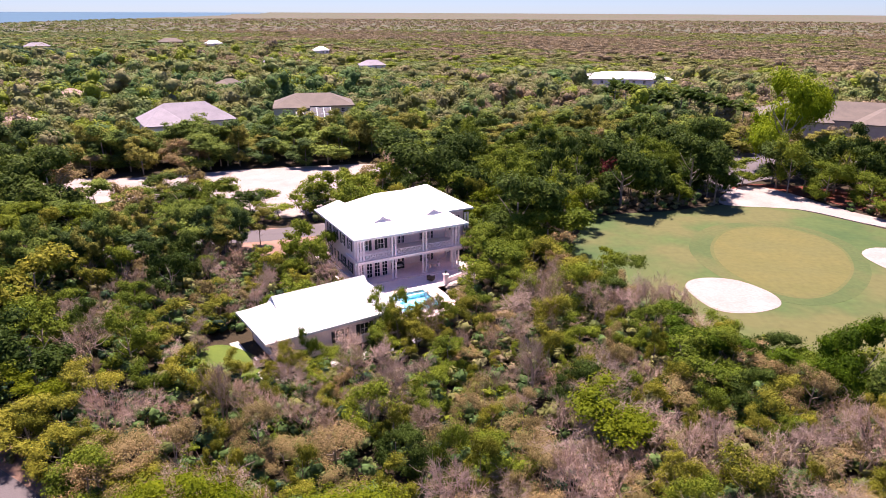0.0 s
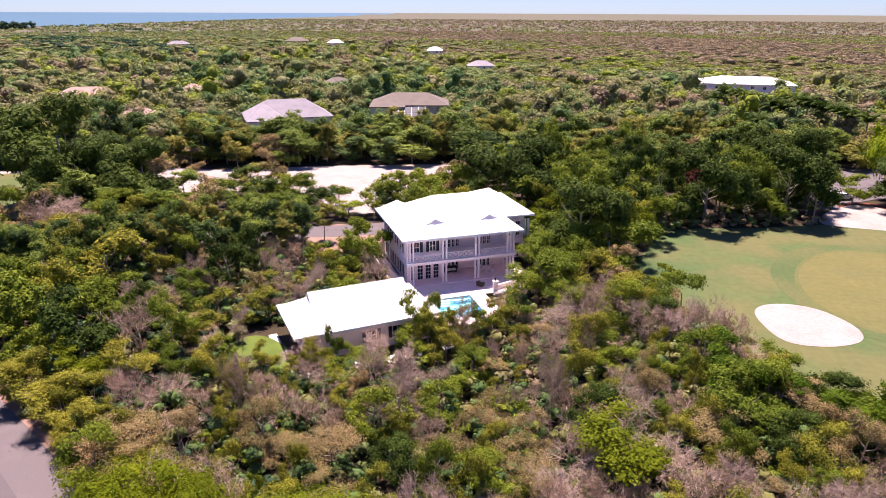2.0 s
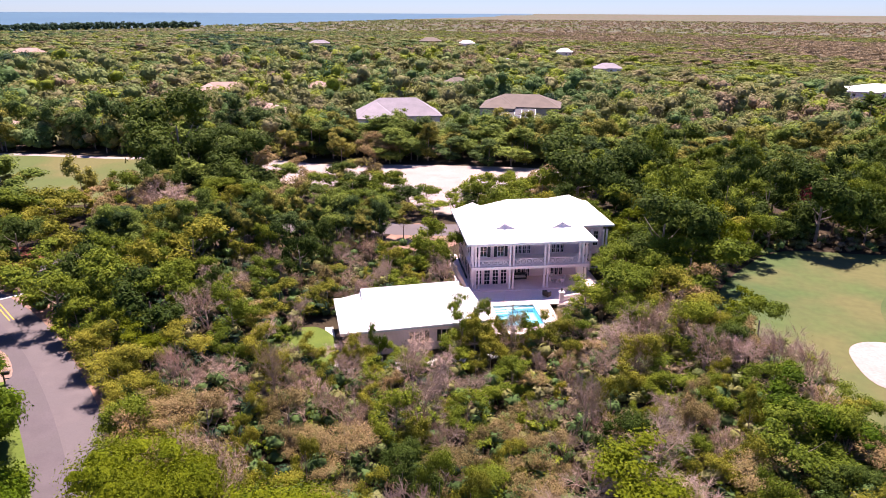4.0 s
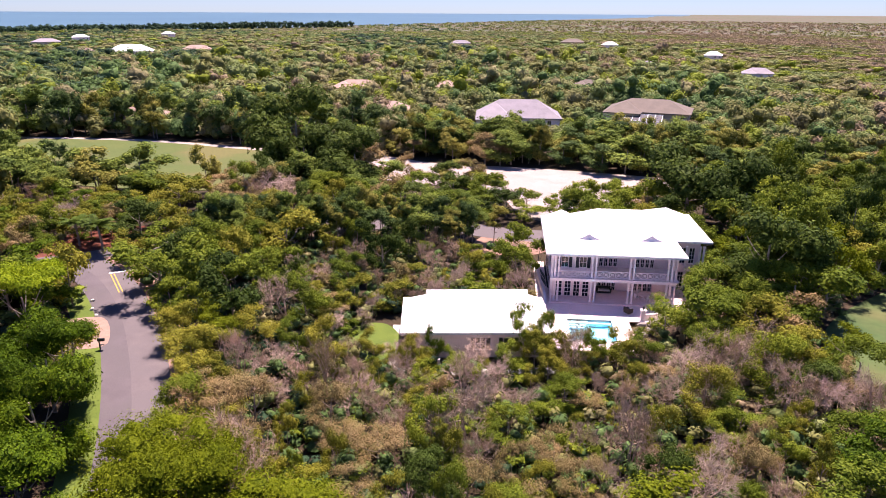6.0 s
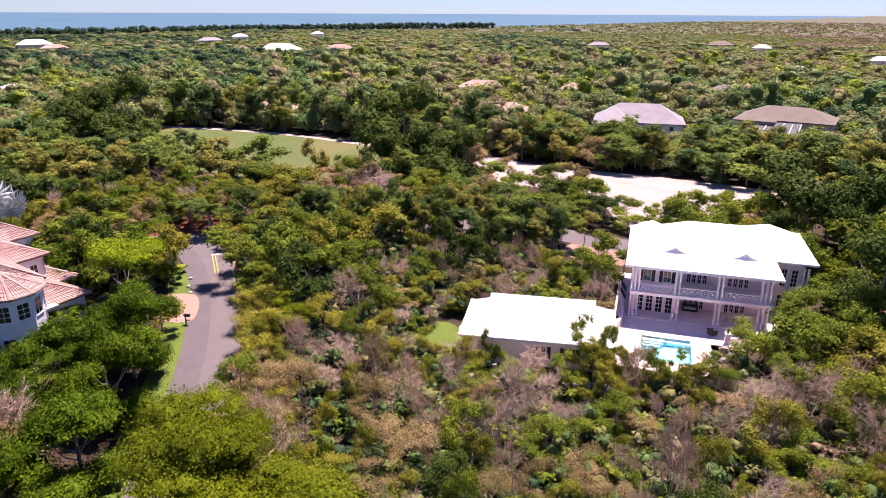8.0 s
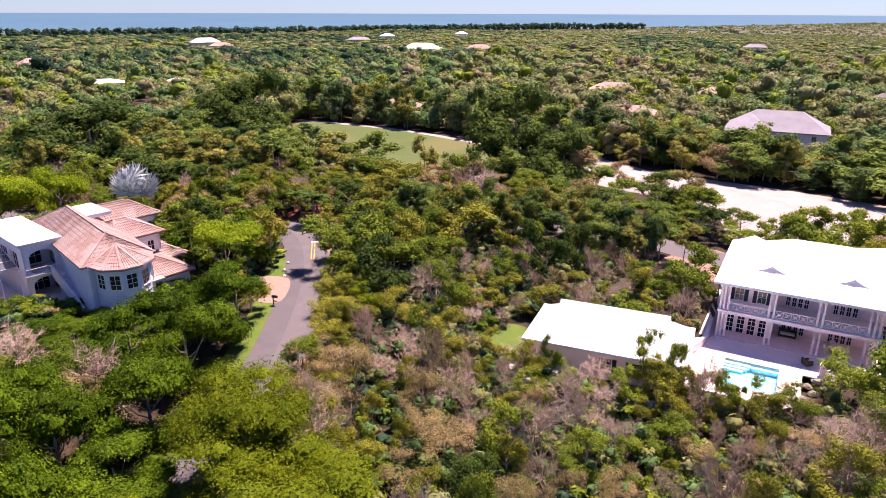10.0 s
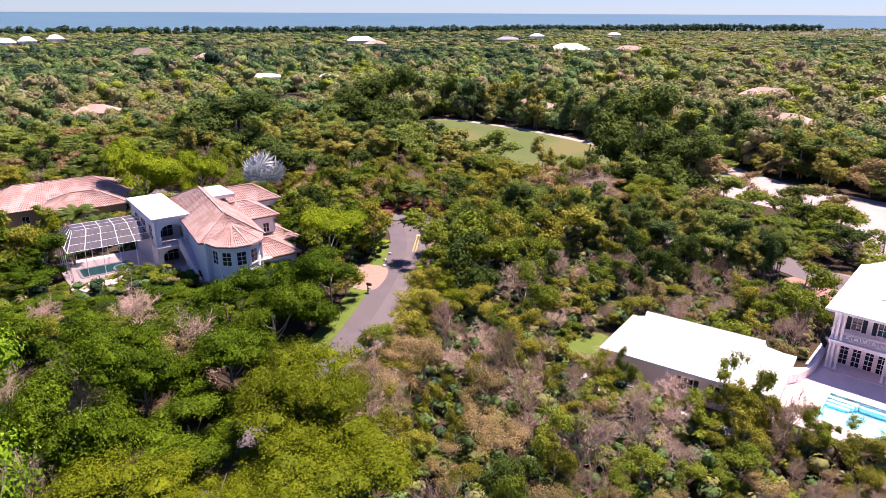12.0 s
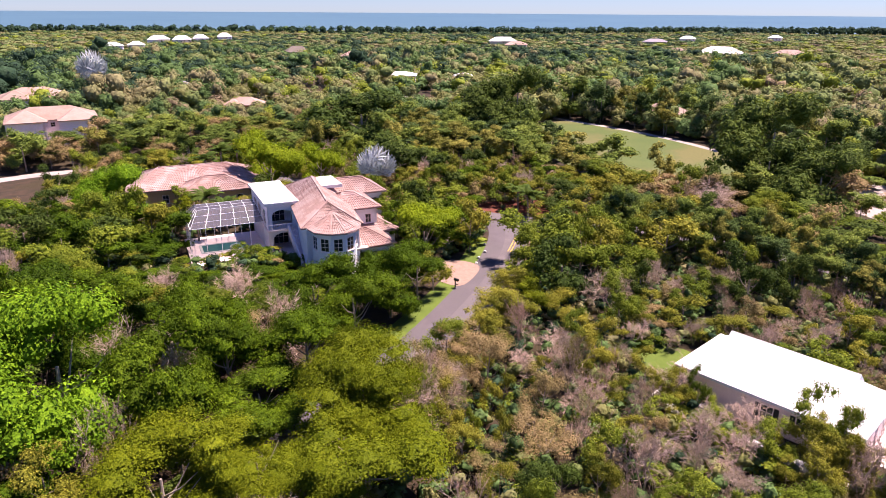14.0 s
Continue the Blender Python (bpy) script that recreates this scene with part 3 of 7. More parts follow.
def hip_roof(x0, x1, y0, y1, z0, z1, rx0, rx1, ry, flare=0.25, seams=0.0, fascia=0.26):
    """A hipped roof with a bell-cast foot: eaves x0..x1, y0..y1 at z0, ridge rx0..rx1 at y=ry, height z1. Given rx0=rx1 it is a pyramid."""
    s = Shape()
    e = [(x0, y0), (x1, y0), (x1, y1), (x0, y1)]
    r = [(rx0, ry), (rx1, ry), (rx1, ry), (rx0, ry)]
    f = 0.22
    mid = [(e[i][0] + (r[i][0] - e[i][0]) * f, e[i][1] + (r[i][1] - e[i][1]) * f) for i in range(4)]
    zm = z0 + (z1 - z0) * f * (1 - flare)
    for i in range(4):
        j = (i + 1) % 4
        s.face((*e[i], z0), (*e[j], z0), (*mid[j], zm), (*mid[i], zm))
        s.face((*e[i], z0 - fascia), (*e[j], z0 - fascia), (*e[j], z0), (*e[i], z0))
        if r[i] == r[j]:
            s.face((*mid[i], zm), (*mid[j], zm), (*r[i], z1))
        else:
            s.face((*mid[i], zm), (*mid[j], zm), (*r[j], z1), (*r[i], z1))
    s.face(*[(*e[i], z0 - fascia) for i in (3, 2, 1, 0)])
    return s


def at(x, y, z=0.0, rz=0.0):
    return pose(x, y, z, 0, 0, rz)


FLOOR2, EAVE = 3.5, 6.85


def railing(parent, a, b, z):
    """White balustrade between posts: top and bottom rail with crossed panels."""
    a, b = Vector((*a, z)), Vector((*b, z))
    d = b - a
    n = max(2, round(d.length / 0.85))
    s = Shape()
    up = Vector((0, 0, 1))
    s.bar(a + up * 0.95, b + up * 0.95, 0.09, 0.07)
    s.bar(a + up * 0.12, b + up * 0.12, 0.07, 0.06)
    for k in range(n):
        p, q = a + d * (k / n), a + d * ((k + 1) / n)
        s.bar(p + up * 0.14, q + up * 0.92, 0.045)
        s.bar(p + up * 0.92, q + up * 0.14, 0.045)
        if k:
            s.bar(p + up * 0.1, p + up * 0.95, 0.06)
        c, w = (p + q) / 2, d.normalized() * 0.16
        s.bar(c - w + up * 0.53, c + up * 0.69, 0.035)
        s.bar(c + w + up * 0.53, c + up * 0.69, 0.035)
        s.bar(c - w + up * 0.53, c + up * 0.37, 0.035)
        s.bar(c + w + up * 0.53, c + up * 0.37, 0.035)
    return part("railing", s, M_WHITE, parent, "white balustrade with crossed panels")


def white_house():
    h = thing("house", HOUSE, "white two-storey house with deep columned porches and a white hipped roof", "house")
    H = EAVE
    # openings: lower French doors and upper windows of the projecting bay
    low = [(0.4 + k * 1.18, 1.3 + k * 1.18, 0.06, 2.45) for k in range(4)]
    upp = [(0.95, 1.95, FLOOR2 + 0.75, FLOOR2 + 2.3), (3.35, 4.35, FLOOR2 + 0.75, FLOOR2 + 2.3)]
    wall(low + upp, 5.2, H, 0.25, M_STUCCO, h, at(-0.5, 1.7))
    for x0, x1, z0, z1 in low:
        window(h, at(-0.5 + x0, 1.75, z0), x1 - x0, z1 - z0, 2, 4, 0, False, "door")
    for x0, x1, z0, z1 in upp:
        window(h, at(-0.5 + x0, 1.7, z0), x1 - x0, z1 - z0, 2, 2, 0.42)
    # recessed porch wall
    groups = [1.1 + k * 0.64 for k in range(4)] + [6.0 + k * 0.64 for k in range(4)]
    holes = [(g, g + 0.54, 0.06, 2.4) for g in groups] + [(g, g + 0.54, FLOOR2 + 0.06, FLOOR2 + 2.4) for g in groups]
    wall(holes, 10.6, H, 0.25, M_STUCCO, h, at(4.7, 4.3))
    for x0, x1, z0, z1 in holes:
        window(h, at(4.7 + x0, 4.35, z0), x1 - x0, z1 - z0, 2, 4, 0, False, "door")
    wall([], 2.35, H, 0.25, M_STUCCO, h, at(4.7, 4.3, 0, -90))
    # side and back walls
    side = [(1.6 + k * 2.9, 2.6 + k * 2.9, z, z + 1.6) for k in range(4) for z in (0.9, FLOOR2 + 0.75)]
    wall(side, 12.3, H, 0.25, M_STUCCO, h, at(-0.75, 14.0, 0, -90))
    for x0, x1, z0, z1 in side:
        window(h, at(-0.75, 14.0 - x0, z0, -90), x1 - x0, z1 - z0, 2, 3, 0.42)
    for k in (1, 2):
        aw = Shape().box(-0.1, 1.3, -0.75, -0.68, 0, 1.3, pose(0, 0, 0, 0, 0, 0) @ Matrix.Rotation(radians(32), 4, "X"))
        part("awning", aw, M_SHUTTER, h, "dark propped awning shutter", m=at(-0.8, 14.0 - 9.0 + k * 2.4 - 5.2, 2.1, -90))
    wall([(3, 4.2, FLOOR2 + 0.7, FLOOR2 + 2.3), (8, 9.2, FLOOR2 + 0.7, FLOOR2 + 2.3)], 15.75, H, 0.25, M_STUCCO, h, at(15.0, 14.0, 0, 180))
    wall([], 2.6, H, 0.25, M_STUCCO, h, at(15.3, 4.0, 0, 90))
    # wing set back beyond the porch
    wing = [(x, x + 0.8, z, z + 2.34) for z in (0.06, FLOOR2 + 0.06) for x in (0.7, 2.0, 3.2)]
    wall(wing, 4.6, H, 0.25, M_STUCCO, h, at(15.0, 6.6))
    for x0, x1, z0, z1 in wing:
        window(h, at(15.0 + x0, 6.65, z0), x1 - x0, z1 - z0, 2, 4, 0, False, "door")
    wside = [(2.0, 3.0, FLOOR2 + 0.75, FLOOR2 + 2.35), (6.0, 7.0, FLOOR2 + 0.75, FLOOR2 + 2.35), (2.0, 3.0, 0.9, 2.5)]
    wall(wside, 12.4, H, 0.25, M_STUCCO, h, at(19.6, 6.6, 0, 90))
    for x0, x1, z0, z1 in wside:
        window(h, at(19.6, 6.6 + x0, z0, 90), x1 - x0, z1 - z0, 2, 3, 0.42)
    wall([], 9.0, H, 0.25, M_STUCCO, h, at(19.6, 19.0, 0, 180))
    wall([], 5.0, H, 0.25, M_STUCCO, h, at(10.6, 19.0, 0, -90))
    # floors
    part("porch_floor", Shape().box(-1.0, 15.4, -0.55, 4.3, 0.0, 0.12), M_PATIO, h, "pale paved porch floor")
    part("balcony_floor", Shape().box(-0.95, 15.35, -0.35, 4.3, FLOOR2 - 0.42, FLOOR2).box(-1.05, 15.45, -0.45, 4.2, FLOOR2 - 0.1, FLOOR2 + 0.02), M_WHITE, h, "white balcony slab with a moulded edge")
    part("floor", Shape().box(-0.5, 15, 4.55, 13.7, 0.0, 0.06).box(-0.5, 15, 4.55, 13.7, FLOOR2 - 0.2, FLOOR2), M_TAN, h)
    part("porch_beam", Shape().box(-0.95, 15.3, -0.15, 0.15, EAVE - 0.42, EAVE - 0.02).box(-0.95, -0.7, 0.15, 1.7, EAVE - 0.42, EAVE - 0.02), M_WHITE, h)
    # columns in pairs
    col = Shape()
    for z0, z1 in ((0.12, FLOOR2 - 0.42), (FLOOR2 + 0.02, EAVE - 0.42)):
        col.box(-0.11, 0.11, -0.11, 0.11, z0, z1)
        col.box(-0.15, 0.15, -0.15, 0.15, z0, z0 + 0.18).box(-0.15, 0.15, -0.15, 0.15, z1 - 0.14, z1)
    cm = col.mesh("column", M_WHITE)
    for u, v in ((-0.8, 0), (-0.4, 0), (0.05, 0), (-0.8, 1.2), (4.35, 0), (4.85, 0), (9.2, 0), (9.7, 0), (14.05, 0), (14.55, 0), (15.05, 0), (15.05, 2.2), (17.6, 5.75), (19.4, 5.75), (19.9, 5.75)):
        part("column", cm, M_WHITE, h, m=at(u, v))
    for a, b in ((0.2, 4.2), (5.0, 9.05), (9.85, 13.9)):
        railing(h, (a, 0), (b, 0), FLOOR2)
    railing(h, (15.05, 0.2), (15.05, 4.0), FLOOR2)
    # roofs
    roof = part("roof", hip_roof(-1.75, 16.1, -1.1, 15.2, 7.1, 10.7, 5.4, 11.4, 8.0), M_ROOFW, h, "white painted hipped roof with flared eaves")
    part("roof", hip_roof(9.0, 20.9, 5.6, 19.0, 7.12, 10.15, 15.5, 15.6, 11.6), M_ROOFW, h, "white painted hipped roof over the side wing")
    part("roof", hip_roof(-1.78, 4.2, 9.2, 15.8, 7.12, 9.1, 0.95, 1.05, 12.5), M_ROOFW, h, "small white pyramid roof at the back corner")
    for u in (3.9, 12.0):
        v = Shape()
        v.face((u - 1.7, 1.9, 8.08), (u + 1.7, 1.9, 8.08), (u + 0.62, 2.08, 8.48), (u, 2.15, 8.86), (u - 0.62, 2.08, 8.48))
        v.face((u - 1.7, 1.9, 8.08), (u - 0.62, 2.08, 8.48), (u, 2.15, 8.86), (u, 4.1, 9.02))
        v.face((u + 1.7, 1.9, 8.08), (u, 4.1, 9.02), (u, 2.15, 8.86), (u + 0.62, 2.08, 8.48))
        part("roof_vent", v, M_WHITE, roof, "small triangular louvred roof vent")
    return h


white_house()


# ---- patio, pool and garden walls ----
def on_house(name, shape, material, label, category, kind="", smooth=False):
    ob = part(name, shape, material, m=HOUSE, smooth=smooth)
    return tagged(ob, label, category, kind=kind)


deck = Shape()
deck.box(-1.2, 16.3, -5.4, -0.55, -0.3, 0.0)
deck.box(-4.5, 1.0, -11.2, -5.4, -0.3, 0.0)
deck.box(6.4, 8.6, -11.2, -5.4, -0.3, 0.0)
deck.box(-2.0, 8.0, -13.6, -11.2, -0.3, 0.0)
deck.prism([(-4.5, -5.4), (-1.2, -5.4), (-1.2, -0.6), (-3.4, -2.4)], -0.3, -0.004)
deck.box(-2.6, -1.0, -0.55, 15.0, -0.3, -0.03)
deck.box(15.4, 17.6, -0.55, 6.5, -0.3, -0.02)
on_house("patio", deck, M_PATIO, "pale sunlit stone patio round the swimming pool", "patio", "structure")


def swimming_pool():
    p = thing("swimming_pool", HOUSE, "rectangular swimming pool of clear turquoise water set into the patio", "swimming pool")
    s = Shape()
    x0, x1, y0, y1 = POOL
    s.face((x0, y0, -1.5), (x1, y0, -1.5), (x1, y1, -1.5), (x0, y1, -1.5))
    for a, b in (((x0, y0), (x0, y1)), ((x0, y1), (x1, y1)), ((x1, y1), (x1, y0)), ((x1, y0), (x0, y0))):
        s.face((*a, -1.5), (*b, -1.5), (*b, -0.02), (*a, -0.02))
    part("basin", s, M_POOLTILE, p, "turquoise tiled basin")
    for k in range(3):
        part("step", Shape().box(x0 + 0.02, x0 + 2.6 - 0.3 * k, y1 - 0.6 - k * 0.45, y1 - 0.02 - k * 0.45, -1.45, -0.3 - k * 0.3), M_POOLSTEP, p, "pale underwater step")
    part("ledge", Shape().box(x0 + 2.7, x1 - 0.02, y1 - 0.5, y1 - 0.02, -1.45, -0.45), M_POOLSTEP, p, "pale underwater bench")
    w = Shape()
    w.face((x0, y0, -0.12), (x1, y0, -0.12), (x1, y1, -0.12), (x0, y1, -0.12))
    water = part("water", w, M_WATER, p, "clear turquoise water")
    water.visible_shadow = False
    c = Shape()
    c.box(x0 - 0.35, x0, y0 - 0.35, y1 + 0.35, -0.02, 0.05).box(x1, x1 + 0.35, y0 - 0.35, y1 + 0.35, -0.02, 0.05)
    c.box(x0, x1, y0 - 0.35, y0, -0.02, 0.05).box(x0, x1, y1, y1 + 0.35, -0.02, 0.05)
    part("coping", c, M_DECK, p, "pale stone coping")


swimming_pool()


def pillar(u, v, lamp=True):
    p = thing("gate_pillar", HOUSE @ at(u, v), "square white garden pillar with a dark lantern on top", "pillar", "pillars of the patio wall")
    part("shaft", Shape().box(-0.28, 0.28, -0.28, 0.28, 0, 1.25), M_WHITE, p)
    part("cap", Shape().box(-0.36, 0.36, -0.36, 0.36, 1.25, 1.37), M_WHITE, p)
    s = Shape().tube([(0, 0, 1.37), (0, 0, 1.45), (0, 0, 1.5), (0, 0, 1.75), (0, 0, 1.9)], [0.1, 0.06, 0.13, 0.15, 0.02], 6)
    part("lantern", s, M_BLACK, p, "dark metal lantern")


for u, v in ((10.4, -4.7), (13.8, -3.7), (16.4, -2.9)):
    pillar(u, v)
gw = Shape()
gw.bar((10.7, -4.62, 0.35), (13.5, -3.8, 0.35), 0.25, 0.75).bar((14.1, -3.6, 0.35), (16.1, -3.0, 0.35), 0.25, 0.75)
on_house("garden_wall", gw, M_WHITE, "low white rendered wall between patio pillars", "garden wall")
arc = [(-4.4, -7.2), (-3.1, -6.6), (-2.2, -5.2), (-1.75, -3.2), (-1.6, -1.0), (-1.7, 2.0), (-2.0, 6.0), (-2.4, 9.5)]
on_house("garden_wall", strip(smooth_line(arc, 5), 0.17, -0.17, -0.1, 1.05), M_WHITE, "curved low white garden wall beside the patio", "garden wall")
for k, (u, v, r) in enumerate(((10.0, -6.6, 0.6), (11.1, -6.2, 0.5), (12.2, -5.9, 0.65), (13.1, -5.4, 0.5), (9.2, -8.0, 0.5), (9.6, -9.4, 0.55), (14.2, -5.2, 0.55), (10.6, -7.6, 0.45), (8.9, -10.8, 0.5))):
    tagged(part("boulder", Shape().blob((0, 0, r * 0.45), (r, r * 0.8, r * 0.6), k, 0.22), M_ROCK, m=HOUSE @ at(u, v, -0.1, 40 * k)), "weathered grey-brown garden boulder below the patio", "boulder", "boulders below the patio")
on_house("garden_steps", Shape().box(8.6, 10.0, -9.0, -5.6, -0.2, -0.06).box(10.0, 12.6, -10.2, -7.4, -0.2, -0.1).box(11.8, 15.5, -9.0, -6.2, -0.25, -0.09), M_DECK, "pale stone terrace steps below the patio", "steps", "structure")


def dining_set(u, v):
    t = thing("round_table", HOUSE @ at(u, v, 0.12), "round white dining table on the covered porch", "table")
    part("tabletop", Shape().tube([(0, 0, 0.70), (0, 0, 0.75)], [0.7, 0.7], 18), M_WHITE, t)
    part("pedestal", Shape().tube([(0, 0, 0), (0, 0, 0.05), (0, 0, 0.1), (0, 0, 0.7)], [0.32, 0.3, 0.07, 0.06], 10), M_WHITE, t)
    first = None
    for k in range(4):
        a = 90 * k + 20
        m = HOUSE @ at(u, v, 0.12) @ at(0, 0, 0, a) @ at(0, -1.0)
        if first is None:
            c = thing("dining_chair", m, "white painted outdoor dining chair beside the round table", "chair", "chairs round the porch table")
            part("seat", Shape().box(-0.24, 0.24, -0.22, 0.26, 0.42, 0.47), M_CUSHION, c)
            part("backrest", Shape().box(-0.24, 0.24, -0.26, -0.21, 0.47, 0.92), M_WHITE, c)
            for x in (-0.21, 0.21):
                for y in (-0.2, 0.22):
                    part("leg", Shape().box(x - 0.025, x + 0.025, y - 0.025, y + 0.025, 0, 0.42), M_WHITE, c)
            first = c
        else:
            copy_thing(first, m)


dining_set(11.6, 1.6)


def sofa(u, v, rz, w=1.9, label="dark wicker outdoor sofa with pale cushions on the porch"):
    s = thing("outdoor_sofa", HOUSE @ at(u, v, 0.12, rz), label, "sofa")
    part("base", Shape().box(-w / 2, w / 2, -0.4, 0.4, 0.05, 0.34), M_WICKER, s)
    part("backrest", Shape().box(-w / 2, w / 2, 0.3, 0.45, 0.34, 0.8), M_WICKER, s)
    for x in (-w / 2, w / 2 - 0.16):
        part("armrest", Shape().box(x, x + 0.16, -0.4, 0.3, 0.34, 0.6), M_WICKER, s)
    part("seat_cushion", Shape().box(-w / 2 + 0.17, w / 2 - 0.17, -0.38, 0.28, 0.342, 0.46), M_CUSHION, s)


sofa(6.6, 3.4, 0)
sofa(8.9, -3.0, 130, 0.9, "dark wicker outdoor armchair on the sunny patio")


# ---- the outbuilding ----
def outbuilding():
    m = pose(-13.5, 68.5, 0, 0, 0, 33.0)
    h = thing("outbuilding", m, "white single-storey garage building with a white hipped roof", "garage")
    holes = [(6.8, 8.0, 1.0, 2.45), (9.9, 11.1, 1.0, 2.45)]
    wall(holes, 15.2, 3.15, 0.25, M_STUCCO, h, at(0.7, 0.7))
    for x0, x1, z0, z1 in holes:
        window(h, at(0.7 + x0, 0.7, z0), x1 - x0, z1 - z0, 2, 2, 0.45)
    left = [(2.2, 3.1, 1.0, 2.3), (5.6, 6.5, 1.0, 2.3)]
    wall(left, 8.2, 3.15, 0.25, M_STUCCO, h, at(0.7, 8.9, 0, -90))
    for x0, x1, z0, z1 in left:
        window(h, at(0.7, 8.9 - x0, z0, -90), x1 - x0, z1 - z0, 2, 2, 0.0)
    wall([(3.4, 4.4, 0.05, 2.2)], 8.2, 3.15, 0.25, M_STUCCO, h, at(15.9, 0.7, 0, 90))
    window(h, at(15.9, 4.1, 0.05, 90), 1.0, 2.15, 2, 4, 0, False, "door")
    wall([], 15.2, 3.15, 0.25, M_STUCCO, h, at(15.9, 8.9, 0, 180))
    part("floor", Shape().box(0.8, 15.8, 0.95, 8.65, -0.1, 0.05), M_TAN, h)
    roof = part("roof", hip_roof(-0.75, 16.2, -0.05, 9.65, 3.4, 5.75, 2.2, 13.6, 5.2), M_ROOFW, h, "white painted hipped roof with flared eaves")
    top = Shape()
    for a, b in ((3.7, 5.2), (6.7, 5.2)):
        top.face((2.1, a, 5.05), (13.7, a, 5.05), (13.7, b, 6.3), (2.1, b, 6.3))
    for u in (2.1, 13.7):
        top.face((u, 3.7, 5.05), (u, 6.7, 5.05), (u, 5.2, 6.3))
    part("gablet", top, M_ROOFW, roof, "raised white ridge section with small gable ends")
    # condenser units and a path along the wall
    for u, v in ((-0.9, 2.2), (3.2, -1.1)):
        a = thing("air_conditioner", m @ at(u, v), "grey outdoor air-conditioning unit on a concrete pad", "air conditioner", "air-conditioning units")
        part("case", Shape().box(-0.4, 0.4, -0.4, 0.4, 0.1, 0.9), M_SHINGLE, a)
        part("pad", Shape().box(-0.5, 0.5, -0.5, 0.5, 0, 0.1), M_DECK, a)
        part("fan_grille", Shape().tube([(0, 0, 0.9), (0, 0, 0.93)], [0.32, 0.3], 12), M_BLACK, a)
    tagged(part("path", Shape().box(-2.0, -1.0, -1.9, 9.0, -0.2, 0.0).box(2.0, 6.5, -2.2, -1.2, -0.2, 0.0), M_DECK, m=m), "narrow pale concrete path round the outbuilding", "path", kind="structure")


outbuilding()


# ---- the tile-roofed house across the road ----
WEST = pose(-62.0, 26.0, 0, 0, 0, 105.0)


def tile_slope(parent, a, b, c, d, cols, rows, name="tile", material=M_TILE, proud=0.06):
    """Rows of barrel tiles on a roof slope: a, b along the eave, d, c along the top. Each course of a column is a half-round piece."""
    a, b, c, d = (Vector(p) for p in (a, b, c, d))
    nrm = (b - a).cross(d - a).normalized()
    if nrm.z < 0:
        nrm = -nrm
    s = Shape()
    for i in range(cols):
        for j in range(rows):
            f0, f1, t0, t1 = i / cols, (i + 0.86) / cols, j / rows, (j + 1.06) / rows
            row = []
            for t, up in ((t0, proud), (t1, proud * 0.35)):
                l, r = a + (d - a) * t, b + (c - b) * t
                e = (r - l)
                p, q = l + e * f0, l + e * f1
                row.append([p, p + (q - p) * 0.25 + nrm * up * 1.6, p + (q - p) * 0.75 + nrm * up * 1.6, q])
            for k in range(3):
                s.face(row[0][k], row[0][k + 1], row[1][k + 1], row[1][k])
            s.face(row[0][0], row[0][1], row[0][2], row[0][3])
    return part("tiles", s, material, parent)


def tiled_hip(parent, x0, x1, y0, y1, z0, z1, ridge, along="y", m=None):
    """A hipped tile roof: base slab and courses of tiles on its four slopes."""
    mx, my = (x0 + x1) / 2, (y0 + y1) / 2
    r0, r1 = ((mx, ridge[0], z1), (mx, ridge[1], z1)) if along == "y" else ((ridge[0], my, z1), (ridge[1], my, z1))
    s = Shape()
    e = [(x0, y0, z0), (x1, y0, z0), (x1, y1, z0), (x0, y1, z0)]
    tops = [(r0, r0), (r0, r1), (r1, r1), (r1, r0)] if along == "y" else [(r0, r1), (r1, r1), (r1, r0), (r0, r0)]
    for i in range(4):
        p, q = e[i], e[(i + 1) % 4]
        t0, t1 = tops[i]
        s.face(*([p, q, t1, t0] if t0 != t1 else [p, q, t0]))
        s.face((p[0], p[1], z0 - 0.2), (q[0], q[1], z0 - 0.2), q, p)
    s.face(*[(p[0], p[1], z0 - 0.2) for p in reversed(e)])
    roof = part("roof", s, M_TILE, parent, "pinkish clay barrel-tile roof", m=m)
    for i in range(4):
        p, q = Vector(e[i]), Vector(e[(i + 1) % 4])
        t0, t1 = Vector(tops[i][0]), Vector(tops[i][1])
        w = (q - p).length
        run = ((t0 + t1) / 2 - (p + q) / 2).length
        tile_slope(roof, p, q, t1 + (q - p) * 0.001, t0, max(3, int(w / 0.42)), max(2, int(run / 0.55)))
    for i in range(4):
        part("ridge_cap", Shape().bar(e[i], tops[i][0], 0.28, 0.2), M_TILE, roof)
    part("ridge_cap", Shape().bar(r0, r1, 0.3, 0.22), M_TILE, roof)
    return roof


